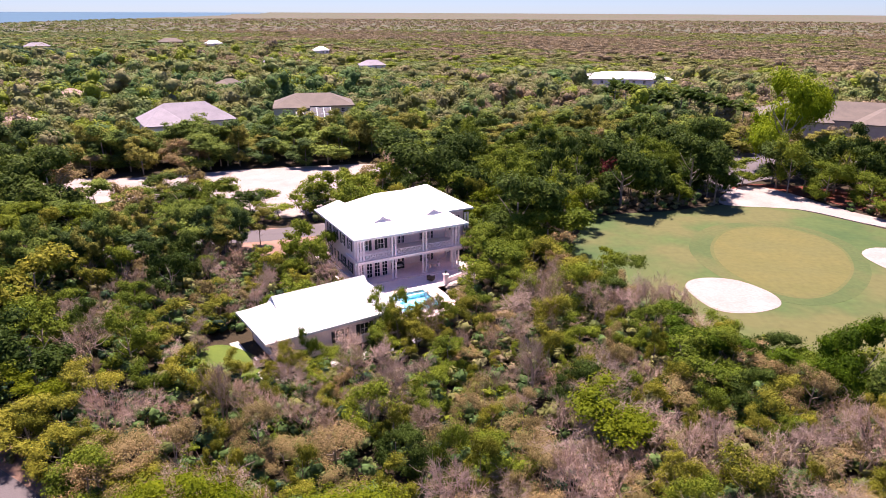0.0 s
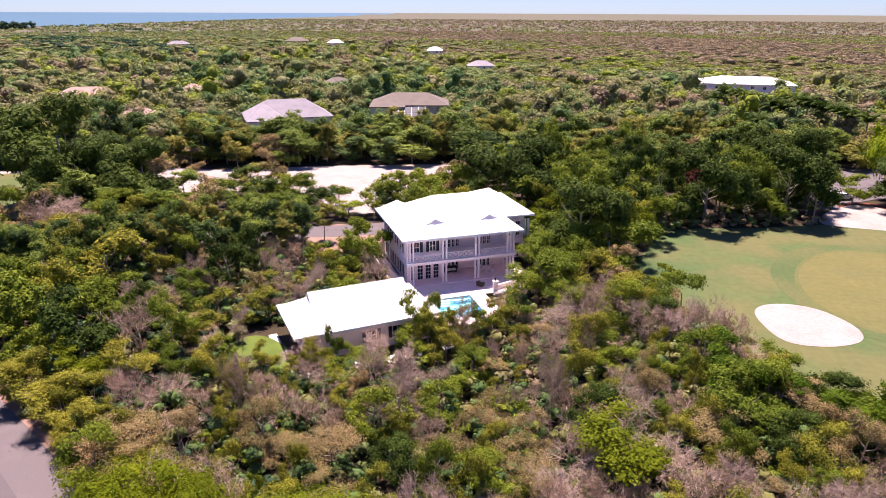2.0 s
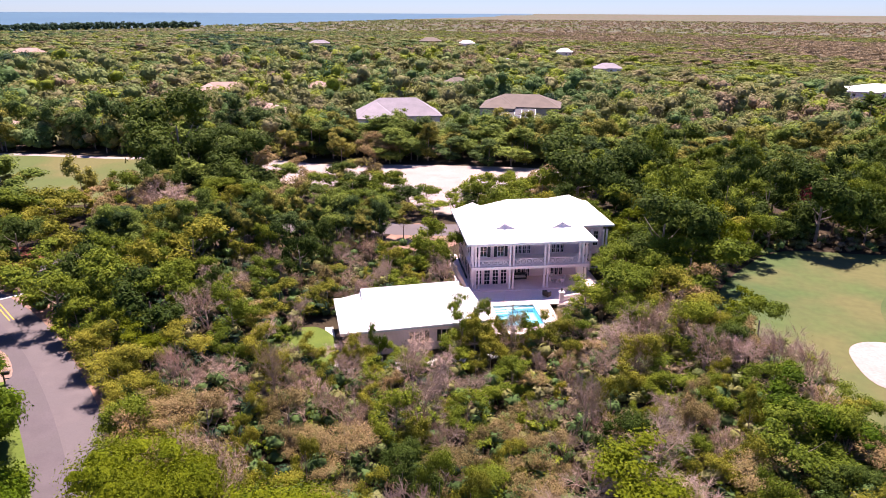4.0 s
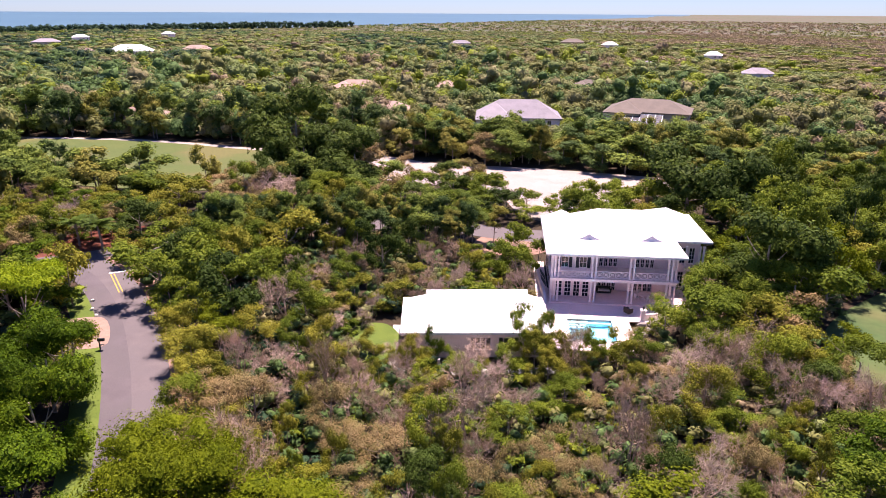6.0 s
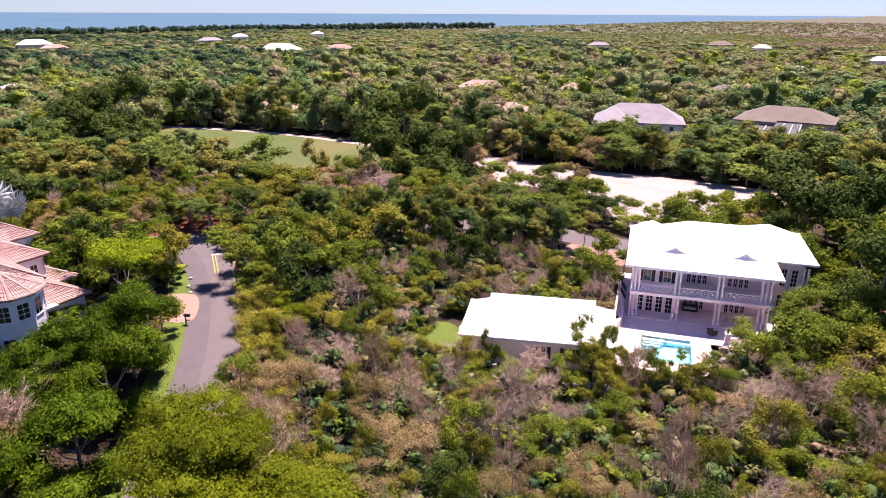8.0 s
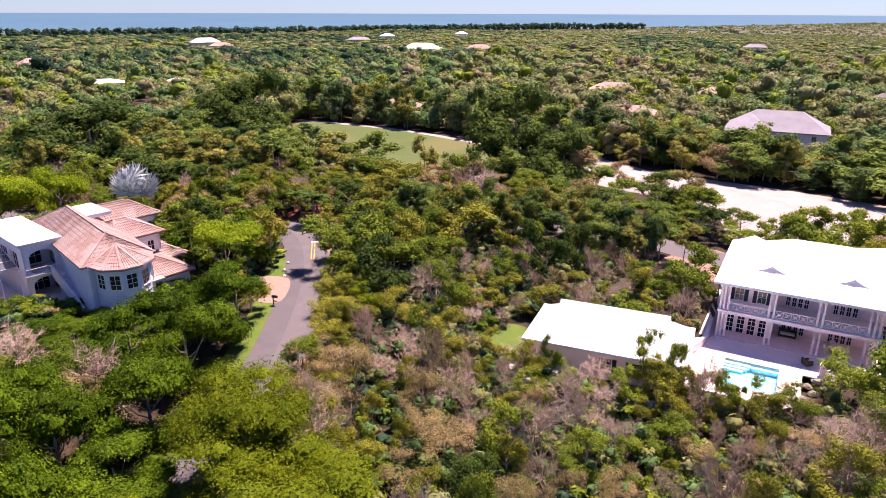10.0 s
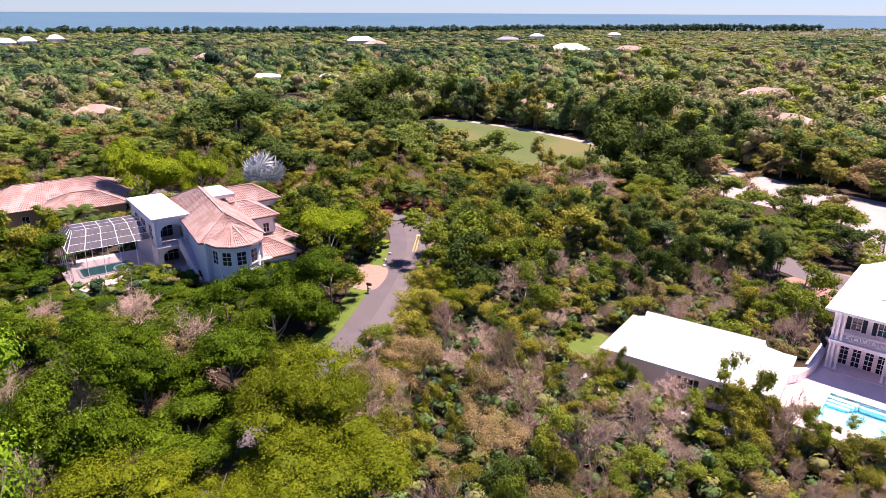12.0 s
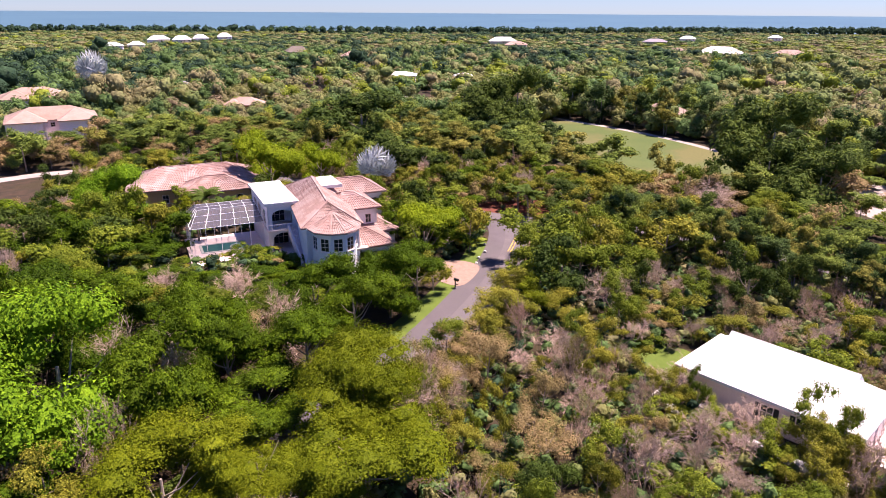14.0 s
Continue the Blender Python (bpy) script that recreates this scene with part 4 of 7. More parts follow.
def west_house():
    h = thing("house", WEST, "pale grey two-storey house with pink clay tile roofs beside the road", "house")
    # main body
    holes = [(9.0, 10.0, 0.4, 2.5), (11.0, 11.9, 4.3, 6.6)]
    B = at(4.4, 0, 0, -6.5)
    wall(holes, 24.5, 7.3, 0.3, M_GREYWALL, h, B @ at(0, 12.0, 0, -90))
    for x0, x1, z0, z1 in holes:
        window(h, B @ at(0, 12.0 - x0, z0, -90), x1 - x0, z1 - z0, 2, 3, 0, False)
    wall([], 24.5, 7.3, 0.3, M_GREYWALL, h, B @ at(7.4, -12.5, 0, 90))
    wall([], 7.4, 7.3, 0.3, M_GREYWALL, h, B @ at(7.4, 12.0, 0, 180))
    wall([], 7.4, 7.3, 0.25, M_GREYWALL, h, B @ at(0, -12.25))
    tiled_hip(h, -0.7, 8.1, -12.1, 12.8, 7.3, 9.9, (-8.4, 8.0), m=B)
    # eight-sided bay at the end
    c, r = (3.9, -12.3), 3.2
    ring = [(c[0] + r * math.cos(radians(a)), c[1] + r * math.sin(radians(a))) for a in (180, 216, 252, 288, 324, 360)]
    for i, (p, q) in enumerate(zip(ring[:-1], ring[1:])):
        L = math.dist(p, q)
        ang = math.degrees(math.atan2(q[1] - p[1], q[0] - p[0]))
        hole = [(0.34, L - 0.34, 4.5, 6.4)] + ([(0.34, L - 0.34, 1.0, 2.6)] if i != 0 else [])
        wall(hole, L, 7.3, 0.3, M_GREYWALL, h, B @ at(*p, 0, ang))
        for x0, x1, z0, z1 in hole:
            window(h, B @ at(*p, 0, ang) @ at(x0, 0, z0), x1 - x0, z1 - z0, 2, 3)
    bay = Shape()
    out = [(c[0] + (r + 0.6) * math.cos(radians(a)), c[1] + (r + 0.6) * math.sin(radians(a)), 7.3) for a in (180, 216, 252, 288, 324, 360)]
    apex = (c[0], c[1] + 1.4, 9.0)
    for p, q in zip(out[:-1], out[1:]):
        bay.face(p, q, apex)
        bay.face((*p[:2], 7.1), (*q[:2], 7.1), q, p)
    bay.face(*[(*p[:2], 7.1) for p in reversed(out)])
    broof = part("roof", bay, M_TILE, h, "faceted clay tile roof over the bay", m=B)
    for p, q in zip(out[:-1], out[1:]):
        tile_slope(broof, p, q, Vector(apex) + (Vector(q) - Vector(p)) * 0.02, apex, 7, 8)
    for p in out:
        part("ridge_cap", Shape().bar(p, apex, 0.26, 0.2), M_TILE, broof)
    # right-hand wings, stepping back
    for x0, x1, y0, y1, zt, zr in ((11.8, 16.2, -4.0, 4.0, 7.0, 8.7), (11.8, 20.2, 4.6, 11.5, 7.1, 9.0), (11.0, 15.6, -12.2, -5.0, 3.6, 5.2), (14.6, 18.6, -5.6, 2.6, 3.5, 5.1)):
        wall([(1.2, 2.0, max(1.0, zt - 2.6), zt - 1.1)], y1 - y0, zt, 0.3, M_GREYWALL, h, at(x1, y0, 0, 90))
        window(h, at(x1, y0 + 1.2, max(1.0, zt - 2.6), 90), 0.8, zt - 1.1 - max(1.0, zt - 2.6), 2, 2)
        front = [(x1 - x0 - 1.9, x1 - x0 - 0.9, max(0.8, zt - 2.6), zt - 1.1)]
        wall(front, x1 - x0, zt, 0.3, M_GREYWALL, h, at(x0, y0))
        for a, b, z0, z1 in front:
            window(h, at(x0 + a, y0, z0), b - a, z1 - z0, 2, 2)
        wall([], x1 - x0, zt, 0.3, M_GREYWALL, h, at(x1, y1, 0, 180))
        tiled_hip(h, x0 - 2.2, x1 + 0.6, y0 - 0.6, y1 + 0.6, zt, zr, (x0 + 0.2, x1 - 2.6), "x")
    part("flat_roof", Shape().box(9.0, 12.6, 2.0, 8.4, 9.0, 9.5), M_ROOFW, h, "white flat roof panel between the tile roofs")
    # white flat-roofed block with an arched loggia
    part("flat_roof", Shape().prism([(-0.4, -0.4), (4.9, -0.4), (4.9, 14.0), (-0.4, 14.0)], 7.75, 8.15), M_ROOFW, h, "white flat roof over the loggia")
    wall([(2.0 + k * 3.6, 4.4 + k * 3.6, 4.3, 6.6) for k in range(3)], 13.6, 7.75, 0.3, M_GREYWALL, h, at(0.0, 13.6, 0, -90))
    for k in range(3):
        window(h, at(0.0, 13.6 - 2.0 - k * 3.6, 4.3, -90), 2.4, 2.3, 3, 2)
    wall([], 4.4, 7.75, 0.3, M_GREYWALL, h, at(4.4, 13.6, 0, 180))
    for z0, arch in ((3.9, 2.1), (0.1, 2.2)):
        s = Shape()
        n, x0, x1, zt = 10, 0.7, 3.8, (7.75 if z0 > 2 else 3.9)
        s.box(0.0, x0, 0.0, 0.4, z0 - 0.1, zt).box(x1, 4.5, 0.0, 0.4, z0 - 0.1, zt)
        cx, rx = (x0 + x1) / 2, (x1 - x0) / 2
        for k in range(n):
            a0, a1 = math.pi * k / n, math.pi * (k + 1) / n
            p, q = (cx - rx * math.cos(a0), z0 + arch + 0.9 * math.sin(a0)), (cx - rx * math.cos(a1), z0 + arch + 0.9 * math.sin(a1))
            s.face((p[0], 0, p[1]), (q[0], 0, q[1]), (q[0], 0, zt), (p[0], 0, zt))
            s.face((p[0], 0.4, p[1]), (p[0], 0.4, zt), (q[0], 0.4, zt), (q[0], 0.4, q[1]))
            s.face((p[0], 0, p[1]), (p[0], 0.4, p[1]), (q[0], 0.4, q[1]), (q[0], 0, q[1]))
        part("arch", s, M_GREYWALL, h, "pale arched opening of the loggia")
    part("balcony_floor", Shape().box(-0.15, 4.4, -0.5, 4.0, 3.6, 3.85), M_WHITE, h)
    rail = Shape().box(-0.1, 4.4, -0.45, -0.35, 4.65, 4.75)
    for k in range(19):
        rail.box(-0.08 + k * 0.24, -0.03 + k * 0.24, -0.43, -0.37, 3.85, 4.65)
    part("railing", rail, M_WHITE, h, "white balcony balustrade")
    wall([(0.6, 3.8, 0.2, 2.6), (1.0, 3.4, 4.0, 6.2)], 4.4, 7.7, 0.2, M_GREYWALL, h, at(0.0, 3.8))
    window(h, at(0.6, 3.8, 0.2), 3.2, 2.4, 4, 2, 0, False, "door")
    window(h, at(1.0, 3.8, 4.0), 2.4, 2.2, 3, 2, 0, False, "door")
    # outside staircase down the side wall
    st = Shape()
    for k in range(20):
        y = -0.6 - k * 0.42
        z = 3.7 - k * 0.18
        st.box(3.1, 4.35, y - 0.42, y, z - 0.35, z)
    part("staircase", st, M_WHITE, h, "white outside staircase")
    para = Shape()
    for k in range(10):
        y0, y1 = -0.5 - k * 0.86, -0.5 - (k + 1) * 0.86
        z0, z1 = 4.75 - k * 0.36, 4.75 - (k + 1) * 0.36
        a, b, c2, d = (2.85, y0, z0 - 1.5), (2.85, y1, z1 - 1.5), (2.85, y1, z1), (2.85, y0, z0)
        para.face(a, b, c2, d)
        para.face(*[(3.1, p[1], p[2]) for p in (d, c2, b, a)])
        para.face(d, c2, (3.1, y1, z1), (3.1, y0, z0))
        para.face(b, a, (3.1, y0, z0 - 1.5), (3.1, y1, z1 - 1.5))
    part("parapet", para, M_WHITE, h, "sloping white staircase parapet")
    part("terrace", Shape().box(-11.6, 4.4, -1.8, 12.0, -0.2, 0.25), M_PATIO, h, "pale paved pool terrace")
    part("floor", Shape().box(4.7, 11.6, -13.5, 11.7, -0.1, 0.1).box(4.7, 11.6, -13.5, 11.7, 3.5, 3.8), M_TAN, h)


west_house()


def pool_cage():
    p = thing("pool_cage", WEST @ at(-0.4, 1.2), "white-framed insect screen cage over the terrace pool", "pool enclosure")
    x0, x1, y0, y1, z0, z1 = -10.8, 0.0, 0.0, 9.6, 5.0, 6.6
    ix0, ix1, iy0, iy1 = x0 + 1.6, x1 - 0.2, y0 + 4.6, y1 - 1.6
    n = 5
    lines = []
    for k in range(n + 1):
        f = k / n
        a, b = x0 + (x1 - x0) * f, ix0 + (ix1 - ix0) * f
        lines += [((a, y0, 0.25), (a, y0, z0)), ((a, y0, z0), (b, iy0, z1)), ((b, iy0, z1), (b, iy1, z1)), ((b, iy1, z1), (a, y1, z0)), ((a, y1, 0.25), (a, y1, z0))]
    for k in range(5):
        f = k / 4
        a, b = y0 + (y1 - y0) * f, iy0 + (iy1 - iy0) * f
        lines += [((x0, a, 0.25), (x0, a, z0)), ((x0, a, z0), (ix0, b, z1))]
    for a, b in (((x0, y0), (x1, y0)), ((x0, y1), (x1, y1)), ((x0, y0), (x0, y1)), ((x1, y0), (x1, y1))):
        lines += [((*a, z0), (*b, z0))]
    for y in (iy0, (iy0 + iy1) / 2, iy1):
        lines += [((ix0, y, z1), (ix1, y, z1))]
    for g in (0.33, 0.67):
        lines += [((x0 + (ix0 - x0) * g, y0 + (iy0 - y0) * g, z0 + (z1 - z0) * g), (x1 + (ix1 - x1) * g, y0 + (iy0 - y0) * g, z0 + (z1 - z0) * g))]
    lines += [((ix0, iy0, z1), (ix0, iy1, z1))]
    for a, b in lines:
        part("bar", Shape().bar(a, b, 0.07, 0.07), M_METALW, p)
    sc = Shape()
    sc.face((x0, y0, z0), (x1, y0, z0), (ix1, iy0, z1), (ix0, iy0, z1))
    sc.face((ix0, iy0, z1), (ix1, iy0, z1), (ix1, iy1, z1), (ix0, iy1, z1))
    sc.face((ix0, iy1, z1), (ix1, iy1, z1), (x1, y1, z0), (x0, y1, z0))
    sc.face((x0, y1, z0), (x0, y0, z0), (ix0, iy0, z1), (ix0, iy1, z1))
    part("screen", sc, M_SCREEN, p, "dark fine insect mesh")
    q = thing("swimming_pool", WEST @ at(-0.4, 1.2), "dark teal terrace pool with a raised round spa", "swimming pool")
    part("coping", Shape().box(-9.4, -2.2, 2.2, 2.6, 0.25, 0.34).box(-9.4, -2.2, 6.0, 6.4, 0.25, 0.34).box(-9.4, -9.0, 2.6, 6.0, 0.25, 0.34).box(-2.6, -2.2, 2.6, 6.0, 0.25, 0.34), M_DECK, q, "pale stone coping")
    part("water", Shape().box(-9.0, -2.6, 2.6, 6.0, 0.24, 0.27), M_TEALPOOL, q, "dark teal water")
    ringo = Shape().tube([(-3.6, 2.9, 0.25), (-3.6, 2.9, 0.62), (-3.6, 2.9, 0.63)], [1.5, 1.45, 1.2], 18)
    part("spa", ringo, M_DECK, q, "raised pale stone spa rim")
    part("spa_water", Shape().tube([(-3.6, 2.9, 0.6), (-3.6, 2.9, 0.645)], [1.2, 1.2], 18), M_TEALPOOL, q, "dark teal water")


pool_cage()


# mailbox, sign and bin by the paved apron
mb = thing("mailbox", at(-44.2, 51.9, 0, 35), "dark mailbox on a post beside the paved apron", "mailbox")
part("post", Shape().box(-0.06, 0.06, -0.06, 0.06, 0, 1.1), M_BLACK, mb)
part("arm", Shape().box(-0.06, 0.5, -0.05, 0.05, 0.55, 0.65), M_BLACK, mb)
part("box", Shape().box(-0.15, 0.6, -0.14, 0.14, 1.1, 1.3).tube([(-0.15, 0, 1.3), (0.6, 0, 1.3)], [0.14, 0.14], 10), M_BLACK, mb)
for k, (x, y) in enumerate(((-61.0, 60.0), (-57.5, 59.2), (-55.0, 57.6), (-52.8, 56.8))):
    tagged(part("edge_stone", Shape().blob((0, 0, 0.15), (0.3, 0.25, 0.22), k), M_DECK, m=at(x, y, 0, 50 * k)), "small white painted stone on the grass verge", "stone", "white verge stones")


# ---- houses farther off ----
FAR_SITES = []


def far_house(x, y, w, d, rz, eave, rise, wall_m, roof_m, label, windows=4, wings=1):
    FAR_SITES.append((x, y, max(w, d)))
    h = thing("house", at(x, y, 0, rz), label, "house")
    holes = [(w * (k + 0.5) / windows - 0.6, w * (k + 0.5) / windows + 0.6, eave - 2.0, eave - 0.7) for k in range(windows)]
    for m, length, hs in ((at(-w / 2, -d / 2), w, holes), (at(w / 2, d / 2, 0, 180), w, holes), (at(-w / 2, d / 2, 0, -90), d, []), (at(w / 2, -d / 2, 0, 90), d, [])):
        wall(hs, length, eave, 0.3, wall_m, h, m)
        for x0, x1, z0, z1 in hs:
            window(h, m @ at(x0, 0, z0), x1 - x0, z1 - z0, 2, 2, 0, False)
    part("roof", hip_roof(-w / 2 - 0.7, w / 2 + 0.7, -d / 2 - 0.7, d / 2 + 0.7, eave + 0.1, eave + rise, -w / 2 + d * 0.45, w / 2 - d * 0.45, 0, 0.1), roof_m, h)
    if wings:
        a, b = w * 0.42, d * 0.5
        for sx in ((-1,) if wings == 1 else (-1, 1)):
            cx = sx * (w / 2 - a / 2)
            wall([], a, eave, 0.3, wall_m, h, at(cx - a / 2, -d / 2 - b * 0.6))
            for q in (-1, 1):
                wall([], b * 0.6, eave, 0.3, wall_m, h, at(cx + q * a / 2 - (0.3 if q > 0 else 0), -d / 2 - b * 0.6, 0, 90))
            part("roof", hip_roof(cx - a / 2 - 0.6, cx + a / 2 + 0.6, -d / 2 - b * 0.6 - 0.6, d * 0.1, eave + 0.12, eave + rise * 0.85, cx - 0.2, cx + 0.2, -d * 0.25, 0.1), roof_m, h)
    return h


far_house(-69, 209, 25, 15, 28, 5.6, 4.8, M_WHITE, M_SHINGLE, "white house under a broad lavender-grey shingle roof")
far_house(-35.5, 237, 25, 15, 10, 6.6, 3.4, M_TAN, M_BROWNROOF, "tan house under a dark brown hipped roof")
far_house(-155, 186, 12, 10, 35, 3.6, 2.6, M_PEACH, M_TILEFAR, "peach house with a pink tile roof among trees")
far_house(-119.5, 210, 13, 10, 30, 3.6, 2.6, M_PEACH, M_TILEFAR, "peach house with a pink tile roof among trees")
far_house(-173, 258, 20, 12, 30, 4.2, 2.8, M_TAN, M_TILEFAR, "tan house with a pink tile roof among trees", 5, 2)
far_house(-470, 348, 31, 18, 50, 6.0, 4.5, M_WHITE, M_ROOFW, "large white house with a white roof above the woods", 6, 2)
far_house(-460, 402, 23, 14, 50, 5.0, 3.5, M_TAN, M_TILEFAR, "house with a pink tile roof above the woods", 5)
far_house(-497, 325, 16, 10, 40, 5.0, 3.0, M_TAN, M_TILEFAR, "small house with a pink tile roof above the woods")
far_house(-258, 728, 23, 14, 20, 5.5, 3.5, M_PEACH, M_BROWNROOF, "brown-roofed house far off in the woods", 5)
far_house(-204, 692, 15, 10, 20, 5.5, 3.0, M_WHITE, M_ROOFW, "white-roofed house far off in the woods")
far_house(-345, 640, 20, 12, 30, 5.0, 3.0, M_TAN, M_SHINGLE, "grey-roofed house far off in the woods")
far_house(-85, 314, 11, 9, 20, 5.0, 2.5, M_TAN, M_BROWNROOF, "small brown-roofed house among trees")
far_house(-30, 424, 15, 10, 10, 5.5, 2.8, M_GREYWALL, M_SHINGLE, "grey-roofed house among distant trees")
far_house(-82, 570, 12, 9, 10, 6.0, 2.8, M_WHITE, M_ROOFW, "small white-roofed house among distant trees")
far_house(96, 327, 38, 20, -8, 7.2, 2.6, M_WHITE, M_ROOFW, "long low white building with a flat pale roof", 8, 0)
far_house(132, 216, 44, 22, -22, 5.5, 4.6, M_TAN, M_BROWNROOF, "large clubhouse with a dark brown hipped roof", 8, 2)
far_house(158, 180, 30, 16, -22, 4.5, 3.6, M_TAN, M_BROWNROOF, "clubhouse annexe with a dark brown hipped roof", 6, 1)
far_house(-312, 75, 15, 11, 80, 5.0, 1.6, M_WHITE, M_ROOFW, "white house with a low white roof in the woods")
far_house(-499, 18, 18, 12, 100, 6.0, 4.2, M_PEACH, M_BROWNROOF, "peach house with a brown roof in the woods", 5)
far_house(-452, 57, 14, 10, 100, 5.5, 3.2, M_PEACH, M_TILEFAR, "peach house with a pink tile roof in the woods")
far_house(-268, -11, 9, 8, 100, 5.0, 2.4, M_TAN, M_SHINGLE, "small grey-roofed house in the woods")
far_house(-212, 8, 12, 9, 80, 4.2, 2.4, M_PEACH, M_TILEFAR, "house with a reddish tile roof half hidden by trees")
far_house(-704, -124, 20, 13, 100, 7.0, 4.0, M_WHITE, M_ROOFW, "white-roofed house near the shore", 4, 1)
far_house(-700, -101, 17, 12, 100, 7.0, 4.0, M_WHITE, M_ROOFW, "white-roofed house near the shore", 4, 1)
far_house(-731, -88, 15, 11, 100, 7.0, 4.0, M_WHITE, M_ROOFW, "white-roofed house near the shore", 4, 1)
far_house(-780, -70, 15, 11, 100, 7.0, 4.0, M_WHITE, M_ROOFW, "white-roofed house near the shore", 4, 1)
far_house(-661, 220, 27, 14, 80, 7.0, 4.0, M_TAN, M_ROOFW, "pale-roofed house near the shore", 5, 1)
far_house(-226, -66, 20, 14, 110, 6.4, 3.0, M_WHITE, M_TILEFAR, "white two-storey house with a pink tile roof", 5, 2)
far_house(-172, -42, 22, 13, 110, 6.4, 3.0, M_WHITE, M_TILEFAR, "white two-storey house with a pink tile roof", 5, 2)

far_house(-617, 222, 20, 13, 70, 5.5, 3.0, M_TAN, M_TILEFAR, "pale house with a pink tile roof near the shore", 4, 1)
far_house(-666, 390, 24, 14, 60, 6.0, 3.0, M_TAN, M_SHINGLE, "grey-roofed house among the shore trees", 5, 1)
far_house(-724, 460, 17, 12, 60, 7.0, 3.0, M_WHITE, M_ROOFW, "white-roofed house among the shore trees", 4, 1)
far_house(-734, 580, 15, 11, 50, 7.5, 3.0, M_WHITE, M_ROOFW, "white-roofed house among the shore trees", 4, 0)
far_house(-583, -137, 19, 12, 100, 6.5, 3.0, M_WHITE, M_ROOFW, "white-roofed house near the shore", 4, 1)
far_house(-601, -121, 13, 10, 100, 6.5, 3.0, M_WHITE, M_ROOFW, "white-roofed house near the shore", 4, 0)
far_house(-314, 108, 9, 8, 80, 4.0, 1.6, M_WHITE, M_ROOFW, "small white house with a low white roof in the woods", 2, 0)
far_house(-282, -27, 9, 7, 100, 4.0, 1.8, M_WHITE, M_SHINGLE, "small pale house half hidden in the woods", 2, 0)
far_house(-172.5, 148, 15, 10, 30, 4.4, 2.6, M_PEACH, M_TILEFAR, "peach house with a pink tile roof behind tall trees")
far_house(-135, 274, 9, 8, 25, 5.0, 2.4, M_PEACH, M_TILEFAR, "small pink-roofed house among trees", 2, 0)
far_house(-92, 432, 9, 8, 10, 6.5, 2.4, M_WHITE, M_SHINGLE, "small pale house among distant trees", 2, 0)


def far_cage(x, y, rz, w, d, h):
    """A white-framed screen cage leaning on a house far off."""
    FAR_SITES.append((x, y, w))
    c = thing("pool_cage", at(x, y, 0, rz), "white-framed insect screen cage against the brown-roofed house", "pool enclosure")
    n = 5
    for k in range(n + 1):
        u = -w / 2 + w * k / n
        for a, b in (((u, -d, 0), (u, -d, h * 0.55)), ((u, -d, h * 0.55), (u, 0, h))):
            part("bar", Shape().bar(a, b, 0.16), M_METALW, c)
    for v, z in ((-d, h * 0.55), (-d * 0.5, h * 0.775), (0, h)):
        part("bar", Shape().bar((-w / 2, v, z), (w / 2, v, z), 0.16), M_METALW, c)
    sc = Shape()
    sc.face((-w / 2, -d, h * 0.55), (w / 2, -d, h * 0.55), (w / 2, 0, h), (-w / 2, 0, h))
    sc.face((-w / 2, -d, 0), (w / 2, -d, 0), (w / 2, -d, h * 0.55), (-w / 2, -d, h * 0.55))
    part("screen", sc, M_SCREEN, c, "dark fine insect mesh")


far_cage(-34.0, 226.5, 10, 11, 9, 6.4)


def tiled_house():
    """The low neighbour beyond the pool cage."""
    FAR_SITES.append((-99, 9, 24))
    h = thing("house", at(-99, 9, 0, 105), "low peach house with a broad pink clay tile roof", "house")
    for x0, x1, y0, y1, r in ((-12, 12, -7, 7, (-6.5, 6.5)), (-3, 9, -11.5, -5, (1.0, 5.0))):
        n = int((x1 - x0) / 4)
        holes = [((k + 0.35) * (x1 - x0) / n, (k + 0.65) * (x1 - x0) / n, 1.0, 2.7) for k in range(n)]
        wall(holes, x1 - x0, 3.7, 0.3, M_PEACH, h, at(x0, y0))
        for a, b, z0, z1 in holes:
            window(h, at(x0 + a, y0, z0), b - a, z1 - z0, 2, 2)
        wall([], x1 - x0, 3.7, 0.3, M_PEACH, h, at(x1, y1, 0, 180))
        wall([], y1 - y0, 3.7, 0.3, M_PEACH, h, at(x0, y1, 0, -90))
        wall([], y1 - y0, 3.7, 0.3, M_PEACH, h, at(x1, y0, 0, 90))
        tiled_hip(h, x0 - 0.7, x1 + 0.7, y0 - 0.7, y1 + 0.7, 3.8, 6.6 if y1 > 0 else 6.0, r, "x")


tiled_house()


